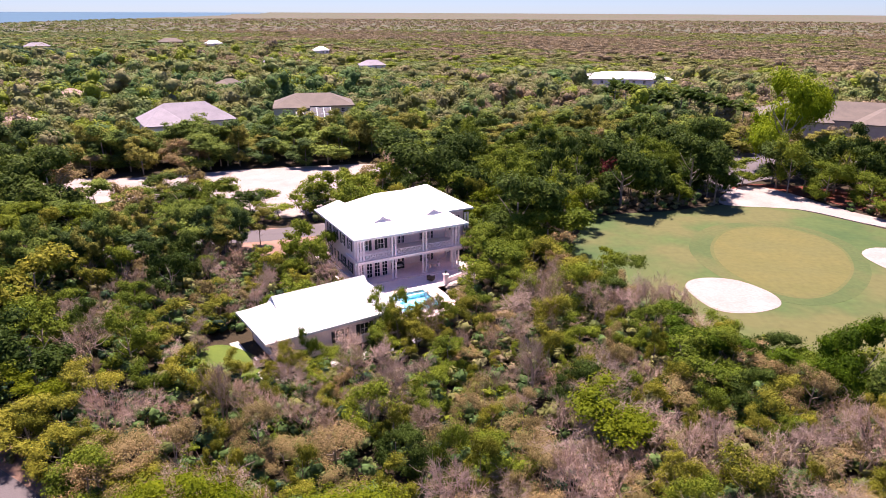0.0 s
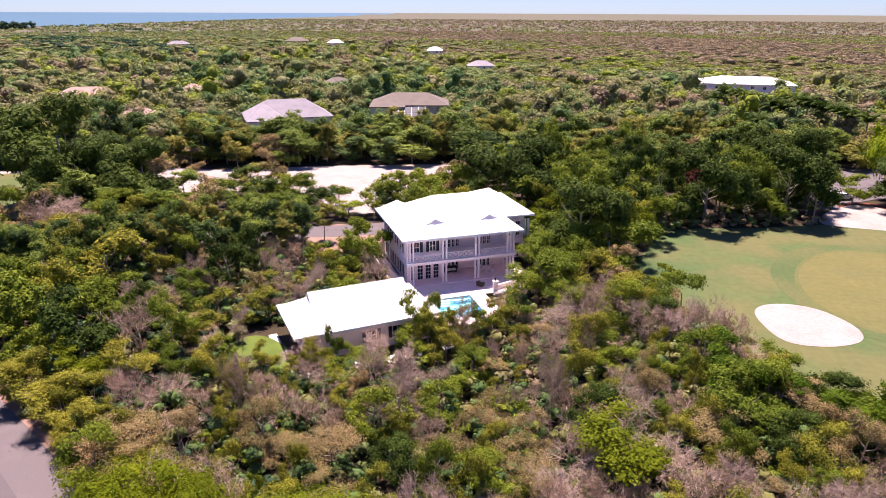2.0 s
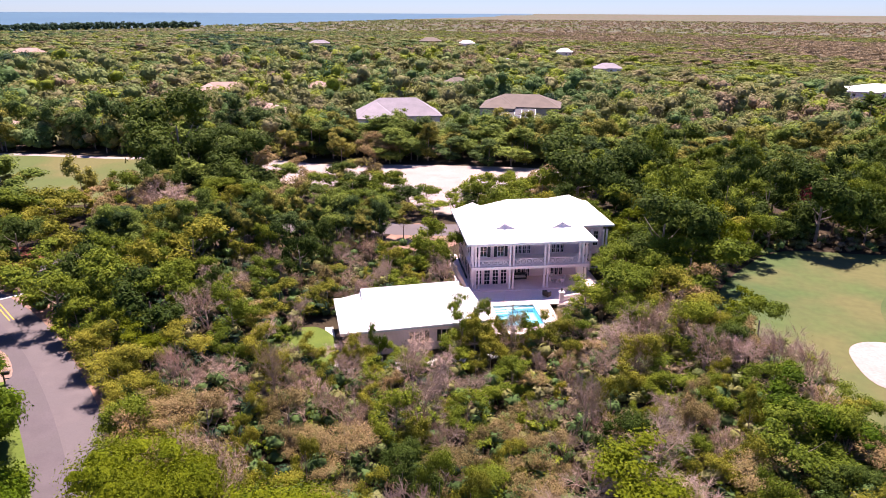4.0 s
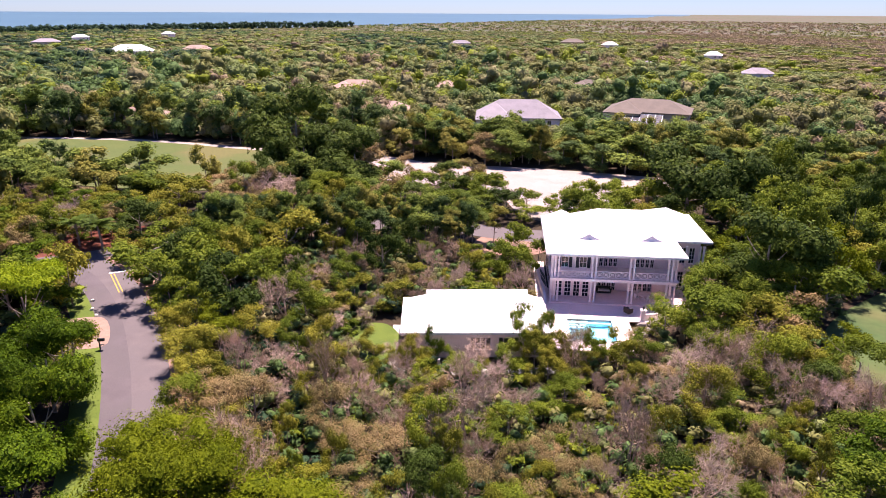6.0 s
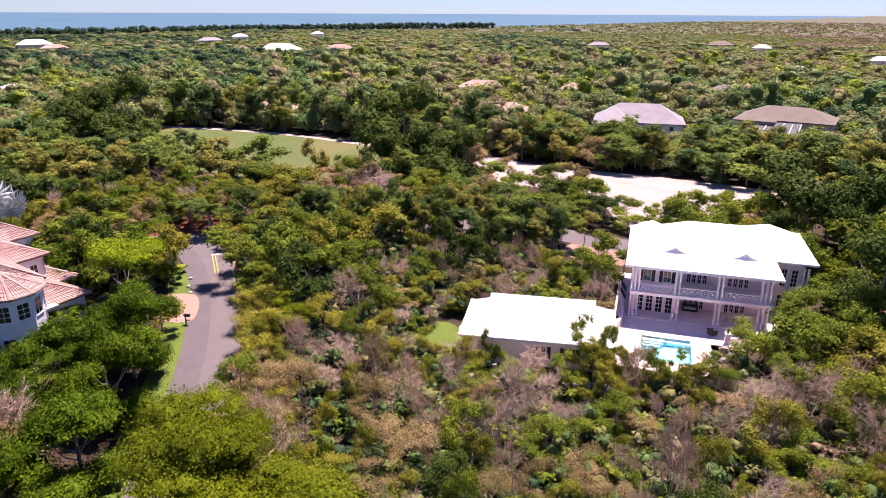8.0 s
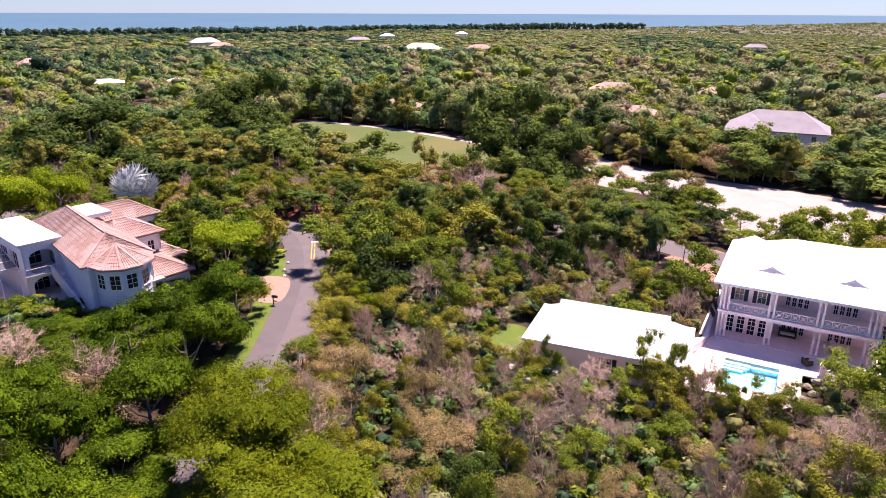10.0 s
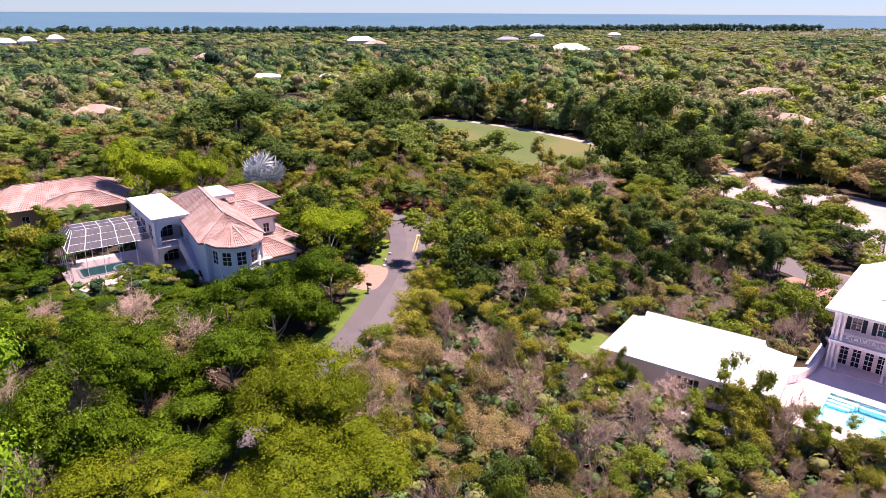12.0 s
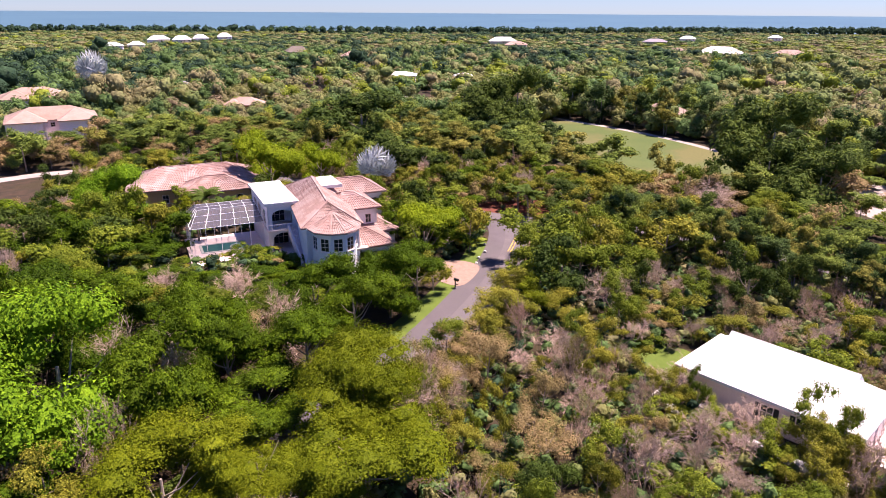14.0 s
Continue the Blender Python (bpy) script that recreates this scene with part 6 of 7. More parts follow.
# trees that stand out
for row in (
    ("vivid", -99.5, 24.0, 14.0, 7.2), ("vivid", -102.5, 34.0, 10.0, 5.0), ("round", -80.4, -0.8, 10.8, 6.4), ("green", -86.3, 8.9, 6.0, 2.5), ("umbrella", -53.0, 49.0, 10.6, 5.2), ("lush", -68.5, 59.0, 6.6, 3.6), ("lush", -58.0, 53.5, 6.6, 3.8), ("lush", -41.0, 46.2, 9.0, 3.6), ("lush", -46.6, 45.6, 7.6, 3.2), ("lush", -40.0, 38.8, 4.6, 4.2), ("lush", -55.0, 42.5, 3.8, 3.4),
    ("silver", -90.0, 44.4, 10.2, 4.8), ("silver", -252, -53, 11.0, 4.6), ("dark", -74.5, 78.5, 8.0, 4.6), ("dark", -77.0, 120.7, 15.0, 7.6), ("dark", -70.5, 124.5, 13.5, 6.0), ("dark", -83.5, 125.5, 14.0, 6.4), ("dark", -90.5, 146.5, 12.0, 7.0), ("dark", -138.4, 44.9, 11.0, 8.0), ("dark", -146.5, 30.1, 10.0, 7.0), ("dark", -107.5, 51.5, 7.4, 4.6), ("dark", -70, 119, 10, 5.5), ("dark", -64, 122, 9, 4.5), ("dark", -76, 122, 9, 4.5),
    ("dark", 0, 137, 10, 6), ("dark", 7, 140, 9.5, 5), ("green", 12.6, 92.4, 7.4, 3.8), ("green", 13.6, 97.2, 7.8, 4.6), ("olive", 17.6, 94.0, 7.4, 3.4), ("olive", 21.5, 91.0, 6.6, 3.2), ("green", 15.0, 90.5, 5.6, 3.0), ("bare", 19.5, 87.5, 6.4, 2.8), ("olive", 24.6, 88.0, 6.0, 2.8), ("dry", 22.0, 96.0, 6.4, 2.8), ("green", 18.5, 100.5, 8.4, 4.2), ("dark", 17.0, 106.5, 9.0, 4.4),
    ("bright", 25.8, 114, 10.8, 3.6), ("green", 29.5, 118.5, 9.0, 3.4), ("dark", 33.0, 126.5, 9.0, 4.2), ("dark", 40.5, 131, 9.5, 4.4), ("dark", 48, 133, 9.5, 4.4), ("dark", 56, 136.5, 9.5, 4.4), ("green", 52, 131.5, 8, 3.4), ("dark", 61.0, 139.5, 8.5, 3.8), ("green", 21, 101, 8.0, 4.0), ("green", 24.5, 106, 8.5, 3.8), ("vivid", 88, 164, 12.0, 6.0), ("green", 92, 158, 11, 5.5), ("green", 84, 136, 9, 5), ("green", 90, 131, 8.5, 4.5),
    ("green", -13.6, 95.2, 5.2, 2.3), ("green", -16.2, 92.4, 4.6, 2.2), ("green", -19.8, 126, 6.4, 2.6), ("green", -12, 130.5, 8, 3.8), ("green", -6, 131, 7.5, 3.5),
    ("olive", -0.6, 73.6, 6.2, 2.2), ("olive", 6.4, 79.6, 5.0, 1.8), ("palm", -73.5, 71, 5.6, 2.8), ("palm", -77, 73, 5.2, 2.6), ("palm", -80, 71, 5.6, 2.6), ("palm", -79.8, 14, 7.0, 3.0), ("palm", -69.5, 14.2, 5.4, 2.4), ("palm", -76.5, 17.5, 6.0, 2.6),
    ("bright", -77.5, 10.5, 7, 2.4), ("redshrub", 42, 146, 8, 3.5),
    ("olive", -11.0, 67.4, 5.0, 1.6), ("olive", -16.5, 66.4, 4.4, 1.5), ("green", -8.0, 69.2, 3.6, 1.3), ("bare", -13.0, 67.2, 5.2, 2.0), ("bare", -6.6, 70.6, 4.6, 1.8),
    ("lush", -29.6, 37.6, 10.2, 4.8), ("lush", -22.8, 32.4, 10.0, 4.8), ("lush", -36.2, 42.2, 10.0, 4.4), ("lush", -15.0, 28.4, 9.2, 4.8), ("lush", -34.0, 33.2, 7.2, 4.8), ("lush", -20.2, 25.0, 8.0, 4.4), ("lush", -14.0, 20.0, 8.0, 4.9), ("round", -13.4, 12.6, 8.8, 6.0), ("lush", -33.7, 19.6, 7.2, 5.0), ("lush", -26.6, 12.9, 7.2, 5.2), ("lush", -26.4, 23.6, 7.6, 4.4), ("lush", -37.4, 1.6, 7.0, 5.6), ("lush", -40.0, 30.4, 5.2, 4.2), ("lush", -44.7, 33.0, 3.8, 3.4), ("olive", -38.6, 12.4, 6.6, 4.6), ("green", -34.5, 28.2, 6.6, 3.4), ("bare", -30.4, 29.4, 7.2, 2.8), ("bare", -20.6, 20.0, 7.6, 2.6), ("bare", -40.5, 23.6, 6.8, 2.6), ("bare", -46.4, 13.4, 6.2, 2.4), ("dark", -20.4, 8.6, 7.0, 4.2),
    ("bright", -3.4, 37.3, 8.2, 6.4), ("bright", -2.4, 22.6, 7.8, 5.8), ("bright", -4.0, 29.2, 7.2, 4.4), ("bright", -8.4, 22.6, 6.8, 3.4), ("bright", -11.0, 37.4, 7.6, 4.3), ("dry", -17.6, 44.2, 6.4, 2.8), ("green", -22.4, 46.6, 6.6, 2.8), ("bare", -16.0, 45.4, 7.2, 3.0), ("bright", -7.6, 33.8, 7.4, 3.2), ("bright", -12.6, 39.2, 8.4, 4.2), ("bare", -13.0, 43.4, 7.0, 3.4), ("bare", -9.6, 41.6, 6.4, 2.8), ("dry", -22.4, 50.2, 6.0, 3.4), ("bright", -8.2, 39.0, 6.6, 2.6), ("olive", -29.6, 56.6, 6.5, 3.8), ("olive", -29.0, 62.6, 7.0, 4.6), ("bright", -33.4, 60.4, 6.0, 3.0),
    ("olive", -20.4, 49.0, 4.8, 2.6), ("dry", -18.6, 46.8, 4.8, 2.6), ("dry", -15.0, 43.6, 5.2, 2.8), ("bare", -17.2, 42.4, 4.8, 2.4), ("olive", -25.0, 52.5, 5.2, 2.6), ("olive", -37.8, 57.4, 6.6, 3.2), ("olive", -31.5, 55.0, 6.4, 3.2), ("green", -44.5, 61.8, 6.6, 3.2), ("green", -52.5, 66.0, 7.4, 3.6), ("green", -60.0, 73.5, 8.0, 3.8),
    ("olive", -31.1, 54.2, 5.8, 3.2), ("olive", -27.0, 51.4, 5.6, 3.2), ("dry", -22.8, 48.4, 5.4, 3.2), ("olive", -16.8, 43.8, 5.6, 3.2), ("olive", -12.4, 40.2, 5.6, 3.2), ("olive", -36.5, 57.5, 6.0, 3.0),
    ("green", 36, 73, 5.2, 2.4), ("green", 39.5, 69.5, 6.2, 3.0), ("olive", 43.5, 63, 6.6, 3.2), ("green", 47, 62.5, 5.2, 2.4), ("dark", 50.5, 59.5, 5.8, 2.6), ("green", 55, 51, 7.0, 3.6), ("olive", 58, 56, 5.0, 2.4), ("olive", 34.8, 79.5, 3.6, 1.8), ("olive", 32.5, 83, 3.2, 1.6), ("dry", 37, 65, 5.6, 2.6), ("green", 41, 61.5, 7.0, 3.2), ("dark", 38, 65.5, 6.5, 2.8), ("green", 44, 66.5, 5.6, 2.2), ("olive", 35, 70, 5.5, 2.6), ("dark", 48.5, 58, 6.0, 2.6), ("green", 30, 63, 7.0, 3.4), ("green", 33, 66.5, 6.2, 2.8), ("olive", 33.5, 74.5, 4.4, 1.8), ("green", 52, 54, 6.5, 3.0), ("dark", 45, 57, 6.4, 2.8),
    ("olive", -24.0, 66.5, 4.0, 2.0), ("green", -21.0, 64.8, 3.8, 1.9), ("bare", -18.2, 64.4, 4.6, 2.2), ("olive", -25.5, 70.2, 3.6, 1.9), ("dry", -16.8, 65.2, 3.4, 1.5), ("olive", -13.4, 65.8, 3.4, 1.6), ("green", -10.6, 67.2, 3.0, 1.3), ("olive", -5.2, 70.4, 3.2, 1.4), ("dark", -3.2, 71.4, 3.4, 1.4), ("olive", 0.8, 74.6, 5.6, 2.2), ("olive", 3.2, 76.6, 5.0, 2.2), ("green", -2.2, 71.0, 4.6, 2.0), ("olive", 1.6, 72.2, 5.0, 2.4), ("olive", 5.0, 75.4, 4.6, 2.2), ("green", -5.8, 68.0, 4.2, 2.2), ("olive", -9.0, 65.8, 4.2, 2.2), ("olive", 8.0, 78.4, 4.4, 2.0), ("dry", 11.2, 77.2, 4.0, 2.0), ("green", -15.0, 64.2, 4.0, 2.0), ("green", 8.8, 81.6, 4.4, 1.7), ("bare", 10.6, 80.4, 4.6, 2.2), ("bare", 13.6, 79.0, 4.8, 2.4),
    ("olive", 1.4, 74.8, 6.0, 1.9), ("olive", -2.6, 72.4, 5.4, 1.7), ("green", 4.6, 76.6, 5.6, 1.7), ("bare", 2.8, 75.6, 6.0, 2.2), ("olive", -11.8, 66.0, 5.4, 1.8), ("olive", -20.0, 63.0, 6.4, 2.2), ("green", -23.5, 62.0, 6.8, 2.4),
    ("palm", -108, 10, 8, 3.2), ("palm", -112, 16, 9, 3.2), ("palm", -116, 12, 8.5, 3.2), ("green", -12.5, 100.5, 4.5, 2.0),
):
    plant(*row)
for k, (x, y) in enumerate(((-176, 88), (-168, 93), (-163, 94), (-172, 80), (-158, 86), (-166, 84), (-178, 97))):
    plant("dark", x, y, 9.5 + 2.0 * (k % 3), 5.6 + 0.8 * (k % 2))
stand = np.random.default_rng(31)
for k in range(64):
    f, o = k / 63 + 0.012 * stand.normal(), 9.0 * stand.random()
    x, y = -60 + 36 * f - 0.62 * o, 80 + 22.5 * f + 0.78 * o
    q = stand.random()
    plant("tall" if q < 0.5 else "talldark" if q < 0.74 else "tallolive", x, y, 8.0 + 2.8 * stand.random() - 1.2 * abs(f - 0.55), 1.9 + 0.9 * stand.random())
for row in (("green", -15.0, 133.5, 7.5, 3.2), ("olive", -10.0, 136.5, 6.5, 2.6), ("dry", -7.5, 134.0, 5.5, 2.4), ("green", -19.0, 131.0, 6.5, 2.6), ("green", -28.0, 129.5, 6.0, 2.9), ("tall", -27.5, 107.5, 9.5, 2.6), ("tallolive", -24.5, 109.5, 8.5, 2.4), ("tall", -30.0, 110.0, 9.0, 2.6),
            ("lush", 34.0, 66.0, 5.4, 3.4), ("lush", 38.5, 63.0, 6.0, 3.6), ("lush", 30.0, 68.5, 5.6, 3.0), ("lush", 43.5, 60.5, 7.4, 4.1), ("lush", 49.0, 61.5, 7.0, 3.6), ("green", 27.0, 71.5, 6.0, 2.6), ("bright", 18.5, 55.0, 6.4, 3.6), ("green", 29.0, 75.0, 5.6, 2.4), ("lush", 54.5, 57.5, 7.0, 3.6)):
    plant(*row)
for k in range(16):
    plant("palm", 66 + 30 * ((k * 0.618) % 1), 196 + 52 * ((k * 0.382) % 1), 12.5 + 3.5 * ((k * 0.77) % 1), 3.8)

# where no tree stands
CLEAR = [SANDLOT, FAIRWAY, GOLF, [(-17, 67.2), (1.5, 77.5), (-5.0, 87.5), (-22.5, 76)], [(62, 132), (66, 142), (74, 149), (84, 129), (103, 100), (99, 96), (75, 129)]]
tohouse = lambda pts: [tuple((HOUSE @ Vector((a, b, 0)))[:2]) for a, b in pts]
towest = lambda pts: [tuple((WEST @ Vector((a, b, 0)))[:2]) for a, b in pts]
CLEAR += [tohouse([(-3.2, -1.5), (-3.2, 16), (10, 21), (22, 21), (22, 5), (18.5, 4), (17.8, -4.5), (13, -7.5), (9.6, -12.5), (7, -14.0), (-1, -14.5), (-5.2, -7)]), towest([(-12.5, -1.5), (-12.5, 13), (21, 13.5), (21, -1), (17, -13), (12, -19), (3, -19), (2.2, -2)])]
CLEAR += [[(-15, 67.4), (0.5, 77.5), (1.9, 75.4), (-13.4, 65.4)], [(-56, -14), (-54, -8), (-58, -1), (-62, 4), (-66, 2), (-62, -8)], [(-31, 107), (-18, 102), (-12, 111), (-17, 121), (-29, 123)], [(-55, 57), (-46, 52.5), (-47, 50), (-53, 50)], [(-23, 68.5), (-21.5, 71), (-18.8, 72), (-16.2, 69.5), (-19.5, 67.5)],
          [(-466, 507), (-398, 498), (-346, 421), (-378, 420)], [(-340, 5), (-330, 36), (-300, 34), (-296, 8)], [(-246, 60), (-240, 76), (-222, 78), (-218, 62)], [(66, 143), (64, 160), (70, 178), (110, 186), (130, 170), (90, 158), (74, 150)]]


def free(x, y, crown):
    ok = np.ones(len(x), bool)
    for poly in CLEAR:
        cx, cy = np.mean([p[0] for p in poly]), np.mean([p[1] for p in poly])
        size = max(math.dist(p, (cx, cy)) for p in poly)
        big = [(cx + (p[0] - cx) * (1 + 1.0 / size), cy + (p[1] - cy) * (1 + 1.0 / size)) for p in poly]
        ok &= ~inside(x, y, big)
    ok &= near_line(x, y, ROAD) > 3.2
    ok &= near_line(x, y, STREET) > 3.4 + crown * 0.3
    ok &= near_line(x, y, CARTPATH) > 2.5
    ok &= near_line(x, y, DIRTROAD) > 4.0
    for hx, hy, w in FAR_SITES:
        ok &= np.hypot(x - hx, y - hy) > w * 0.56 + 1.5
    return ok


def scatter(x0, x1, y0, y1, step, r):
    gx, gy = np.meshgrid(np.arange(x0, x1, step), np.arange(y0, y1, step * 0.87), indexing="ij")
    gx = gx + (np.arange(gx.shape[1]) % 2)[None, :] * step / 2
    gx = gx + r.uniform(-0.5, 0.5, gx.shape) * step
    gy = gy + r.uniform(-0.5, 0.5, gy.shape) * step
    return gx.ravel(), gy.ravel()


def in_view(x, y, margin=6.0):
    """The sector of land that the walk overlooks."""
    a = np.degrees(np.arctan2(-(x - 22), y - 8))
    b = np.degrees(np.arctan2(-(x - 38), y - 33))
    a0 = np.degrees(np.arctan2(-(x - 3), y - 5))
    return (a0 > -36 - margin) & (b < 115 + margin) & (a > -60) & (a < 130) & (np.hypot(x - 22, y - 18) > 18)


def near_path(x, y):
    return near_line(x, y, [(r[1], r[2]) for r in PATH_ROWS])


# single plants near the walk
xs, ys = scatter(-140, 120, -15, 165, 1.9, rng)
dist = near_path(xs, ys)
keep = in_view(xs, ys) & (dist < 132) & free(xs, ys, 2.2)
xs, ys, dist = xs[keep], ys[keep], dist[keep]
road_gap = near_line(xs, ys, ROAD)
road_side = lambda x, y: (x < -4 and y < 0.1 + 22 - 0.78 * x * 1.0) if x > -26 else (y < 43.8 - 0.62 * (x + 26))
WEST_INV = WEST.inverted()
COUNT = lambda kind: sum(planted.get(kind + e, 0) for e in ("", "_near", "_big"))
LIMIT = {"green": 300, "lush": 260, "olive": 290, "dark": 170, "bright": 120, "dry": 250, "bare": 280, "shrub": 290, "belt": 298, "beltdark": 298, "beltolive": 298}
SPARE = []
for i in rng.permutation(len(xs)):
    x, y = float(xs[i]), float(ys[i])
    u, w, q = rng.random(), rng.random(), rng.random()
    patch = noise.noise(Vector((x * 0.035, y * 0.035, 1.7)))
    lx, ly = (WEST_INV @ Vector((x, y, 0)))[:2]
    tight = 0.66
    if road_side(x, y):
        kind = "lush" if u < 0.5 else "green" if u < 0.72 else "olive" if u < 0.85 else "dark" if u < 0.92 else "dry" if u < 0.95 else "bare"
        hgt, rad = 6.6 + 2.6 * w, 2.4 + 1.7 * q
        if x < -72:
            kind = "lush" if u < 0.12 else "green" if u < 0.38 else "olive" if u < 0.68 else "dry" if u < 0.84 else "dark" if u < 0.92 else "bare"
            hgt, rad = 3.6 + 2.6 * w, 1.8 + 1.2 * q
        if -98 < x < -76 and -6 < y < 24:
            hgt, rad = 2.0 + 1.6 * w, 1.3 + 0.8 * q
        if -16 < lx < 13 and -13 < ly < 1:
            hgt, rad = 1.7 + 1.0 * w, 1.4 + 0.6 * q
        elif -22 < lx < 13 and -24 < ly < 1:
            hgt, rad = 2.6 + 1.4 * w, 1.8 + 0.9 * q
        if kind == "bare":
            rad = 2.2
        tight = 0.5
    elif x > 8 and y > 84:
        kind = "green" if u < 0.55 else "dark" if u < 0.78 else "olive" if u < 0.93 else "bright"
        hgt, rad = (5.2 + 2.4 * w, 2.3 + 0.9 * q) if (x < 30 and y < 112) else (7.2 + 3.4 * w, 2.8 + 1.4 * q)
        if y > 126 and u > 0.3:
            kind = "dark" if u < 0.72 else "green"
    elif y < 90 and x > -26:
        v = u + patch * 0.4
        kind = "bare" if v < 0.36 else "dry" if v < 0.52 else "olive" if v < 0.78 else "green" if v < 0.95 else "dark"
        hgt, rad = 4.8 + 2.8 * w, 1.6 + 1.2 * q
        if kind == "bare":
            hgt, rad = 4.6 + 2.2 * w, 2.1 + 0.9 * q
        if y > 60 and x < 12:
            hgt, rad = 2.9 + 1.9 * w, 1.3 + 0.7 * q
        tight = 0.54
    elif -42 < x < -14 and 72 < y < 100:
        v = u + patch * 0.3
        kind = "bare" if v < 0.36 else "dry" if v < 0.56 else "olive" if v < 0.74 else "green" if v < 0.9 else "dark"
        hgt, rad = 2.8 + 2.2 * w, 1.4 + 0.9 * q
        if y > 86 and kind != "bare":
            hgt, rad = 4.5 + 2.2 * w, 1.7 + 0.9 * q
    else:
        v = u + patch * 0.3
        kind = "bare" if v < 0.1 else "dry" if v < 0.2 else "olive" if v < 0.5 else "green" if v < 0.84 else "dark"
        hgt, rad = 6.0 + 3.6 * w, 2.1 + 1.3 * q
        if dist[i] > 90:
            rad *= 1.3
        if -75 < x < -18 and 86 < y < 126 and kind in ("olive", "green") and w > 0.82:
            kind = "dark" if q < 0.6 else "green"
        if x < -64 and y > 64:
            hgt = 5.8 + 3.0 * w
        if 112 < y < 140 and -92 < x < -15:
            hgt = 3.8 + 1.8 * w
    if road_gap[i] < 4.0 + rad * (0.42 if road_side(x, y) else 0.25):
        continue
    near = np.array(TREES)
    gap = np.hypot(near[:, 0] - x, near[:, 1] - y) - np.where(near[:, 2] > 4.4, 0.86, tight) * near[:, 2]
    if gap.min() < tight * rad:
        continue
    if COUNT(kind) >= LIMIT[kind]:
        SPARE.append((x, y, hgt, kind))
        TREES.append((x, y, rad))
        continue
    plant(kind, x, y, hgt, rad)
    if planted["shrub"] < LIMIT["shrub"] and dist[i] < 80 and q > 0.35 and not road_side(x, y):
        a = 6.28 * w
        sx, sy = x + 2.0 * math.cos(a), y + 2.0 * math.sin(a)
        if free(np.array([sx]), np.array([sy]), 1.0)[0]:
            plant("shrub", sx, sy, 1.3 + 1.4 * u, 1.1 + 0.9 * w)
            TREES.pop()


# the woods beyond, as one body of foliage
def wood_cards(x, y, hgt, spread, leaves, size, r, lift=None, k=6):
    """Leaf cards and inner lumps of many crowns at once; also tells how many of both each crown has."""
    n = len(x)
    ang = r.random((n, k)) * 6.283
    f = np.sqrt(r.random((n, k))) * 0.62
    low = np.arange(k)[None, :] / max(k - 1, 1)
    cz = hgt[:, None] * (0.22 + 0.55 * low * (1.15 - 0.5 * f))
    cx, cy = x[:, None] + f * spread[:, None] * np.cos(ang), y[:, None] + f * spread[:, None] * np.sin(ang)
    if lift is not None:
        cz = cz + lift[:, None]
    c = np.stack([cx, cy, cz], -1)
    rad = spread[:, None] * (0.42 + 0.2 * r.random((n, k)))
    flat = np.minimum(rad, hgt[:, None] * 0.34)
    q = np.stack([rad, rad, flat], -1)
    pick = np.minimum((r.random((n, leaves)) ** 0.8 * k).astype(int), k - 1)
    rows = np.arange(n)[:, None]
    d = unit(r.normal(size=(n, leaves, 3)))
    d[..., 2] = np.where(d[..., 2] < -0.1, -d[..., 2], d[..., 2])
    pos = c[rows, pick] + d * q[rows, pick] * (0.85 + 0.3 * r.random((n, leaves, 1)))
    cards = leaf_cards(r, pos, d, size, 0.2, 1.2, 0.16)
    # uneven twenty-sided lumps fill each clump
    g = (1 + 5 ** 0.5) / 2
    ico = unit(np.array([(-1, g, 0), (1, g, 0), (-1, -g, 0), (1, -g, 0), (0, -1, g), (0, 1, g), (0, -1, -g), (0, 1, -g), (g, 0, -1), (g, 0, 1), (-g, 0, -1), (-g, 0, 1)], float))
    tri = np.array([(0, 11, 5), (0, 5, 1), (0, 1, 7), (0, 7, 10), (0, 10, 11), (1, 5, 9), (5, 11, 4), (11, 10, 2), (10, 7, 6), (7, 1, 8), (3, 9, 4), (3, 4, 2), (3, 2, 6), (3, 6, 8), (3, 8, 9), (4, 9, 5), (2, 4, 11), (6, 2, 10), (8, 6, 7), (9, 8, 1)])
    turn = r.random((n * k, 1)) * 6.283
    ct, st = np.cos(turn), np.sin(turn)
    lump = np.stack([ct * ico[:, 0] - st * ico[:, 1], st * ico[:, 0] + ct * ico[:, 1], np.broadcast_to(ico[:, 2], (n * k, 12))], -1)
    lump = c.reshape(-1, 1, 3) + lump * q.reshape(-1, 1, 3) * (0.38 + 0.66 * r.random((n * k, 12, 1)))
    nc = len(cards)
    quads = np.concatenate([np.arange(nc).reshape(-1, 3), (nc + 12 * np.arange(n * k)[:, None, None] + tri).reshape(-1, 3)])
    return np.concatenate([cards, lump.reshape(-1, 3)]), quads, leaves, k * 20


def windbreak(line, off0, off1, h0, h1, gap, dark):
    """A belt of tall trees along a line, on the side away from the walk."""
    for (ax, ay), (bx, by) in zip(line[:-1], line[1:]):
        l = math.dist((ax, ay), (bx, by))
        nx, ny = -(by - ay) / l, (bx - ax) / l
        for k in range(max(1, int(l * (off1 - off0) / gap ** 2 + 0.5))):
            f, o, q = rng.random(), off0 + (off1 - off0) * rng.random(), rng.random()
            kind = "beltdark" if q < dark else "belt" if q < 0.5 + 0.5 * dark else "beltolive"
            if COUNT(kind) < LIMIT[kind]:
                plant(kind, ax + (bx - ax) * f + nx * o, ay + (by - ay) * f + ny * o, h0 + (h1 - h0) * rng.random(), 3.0 + 1.5 * rng.random())


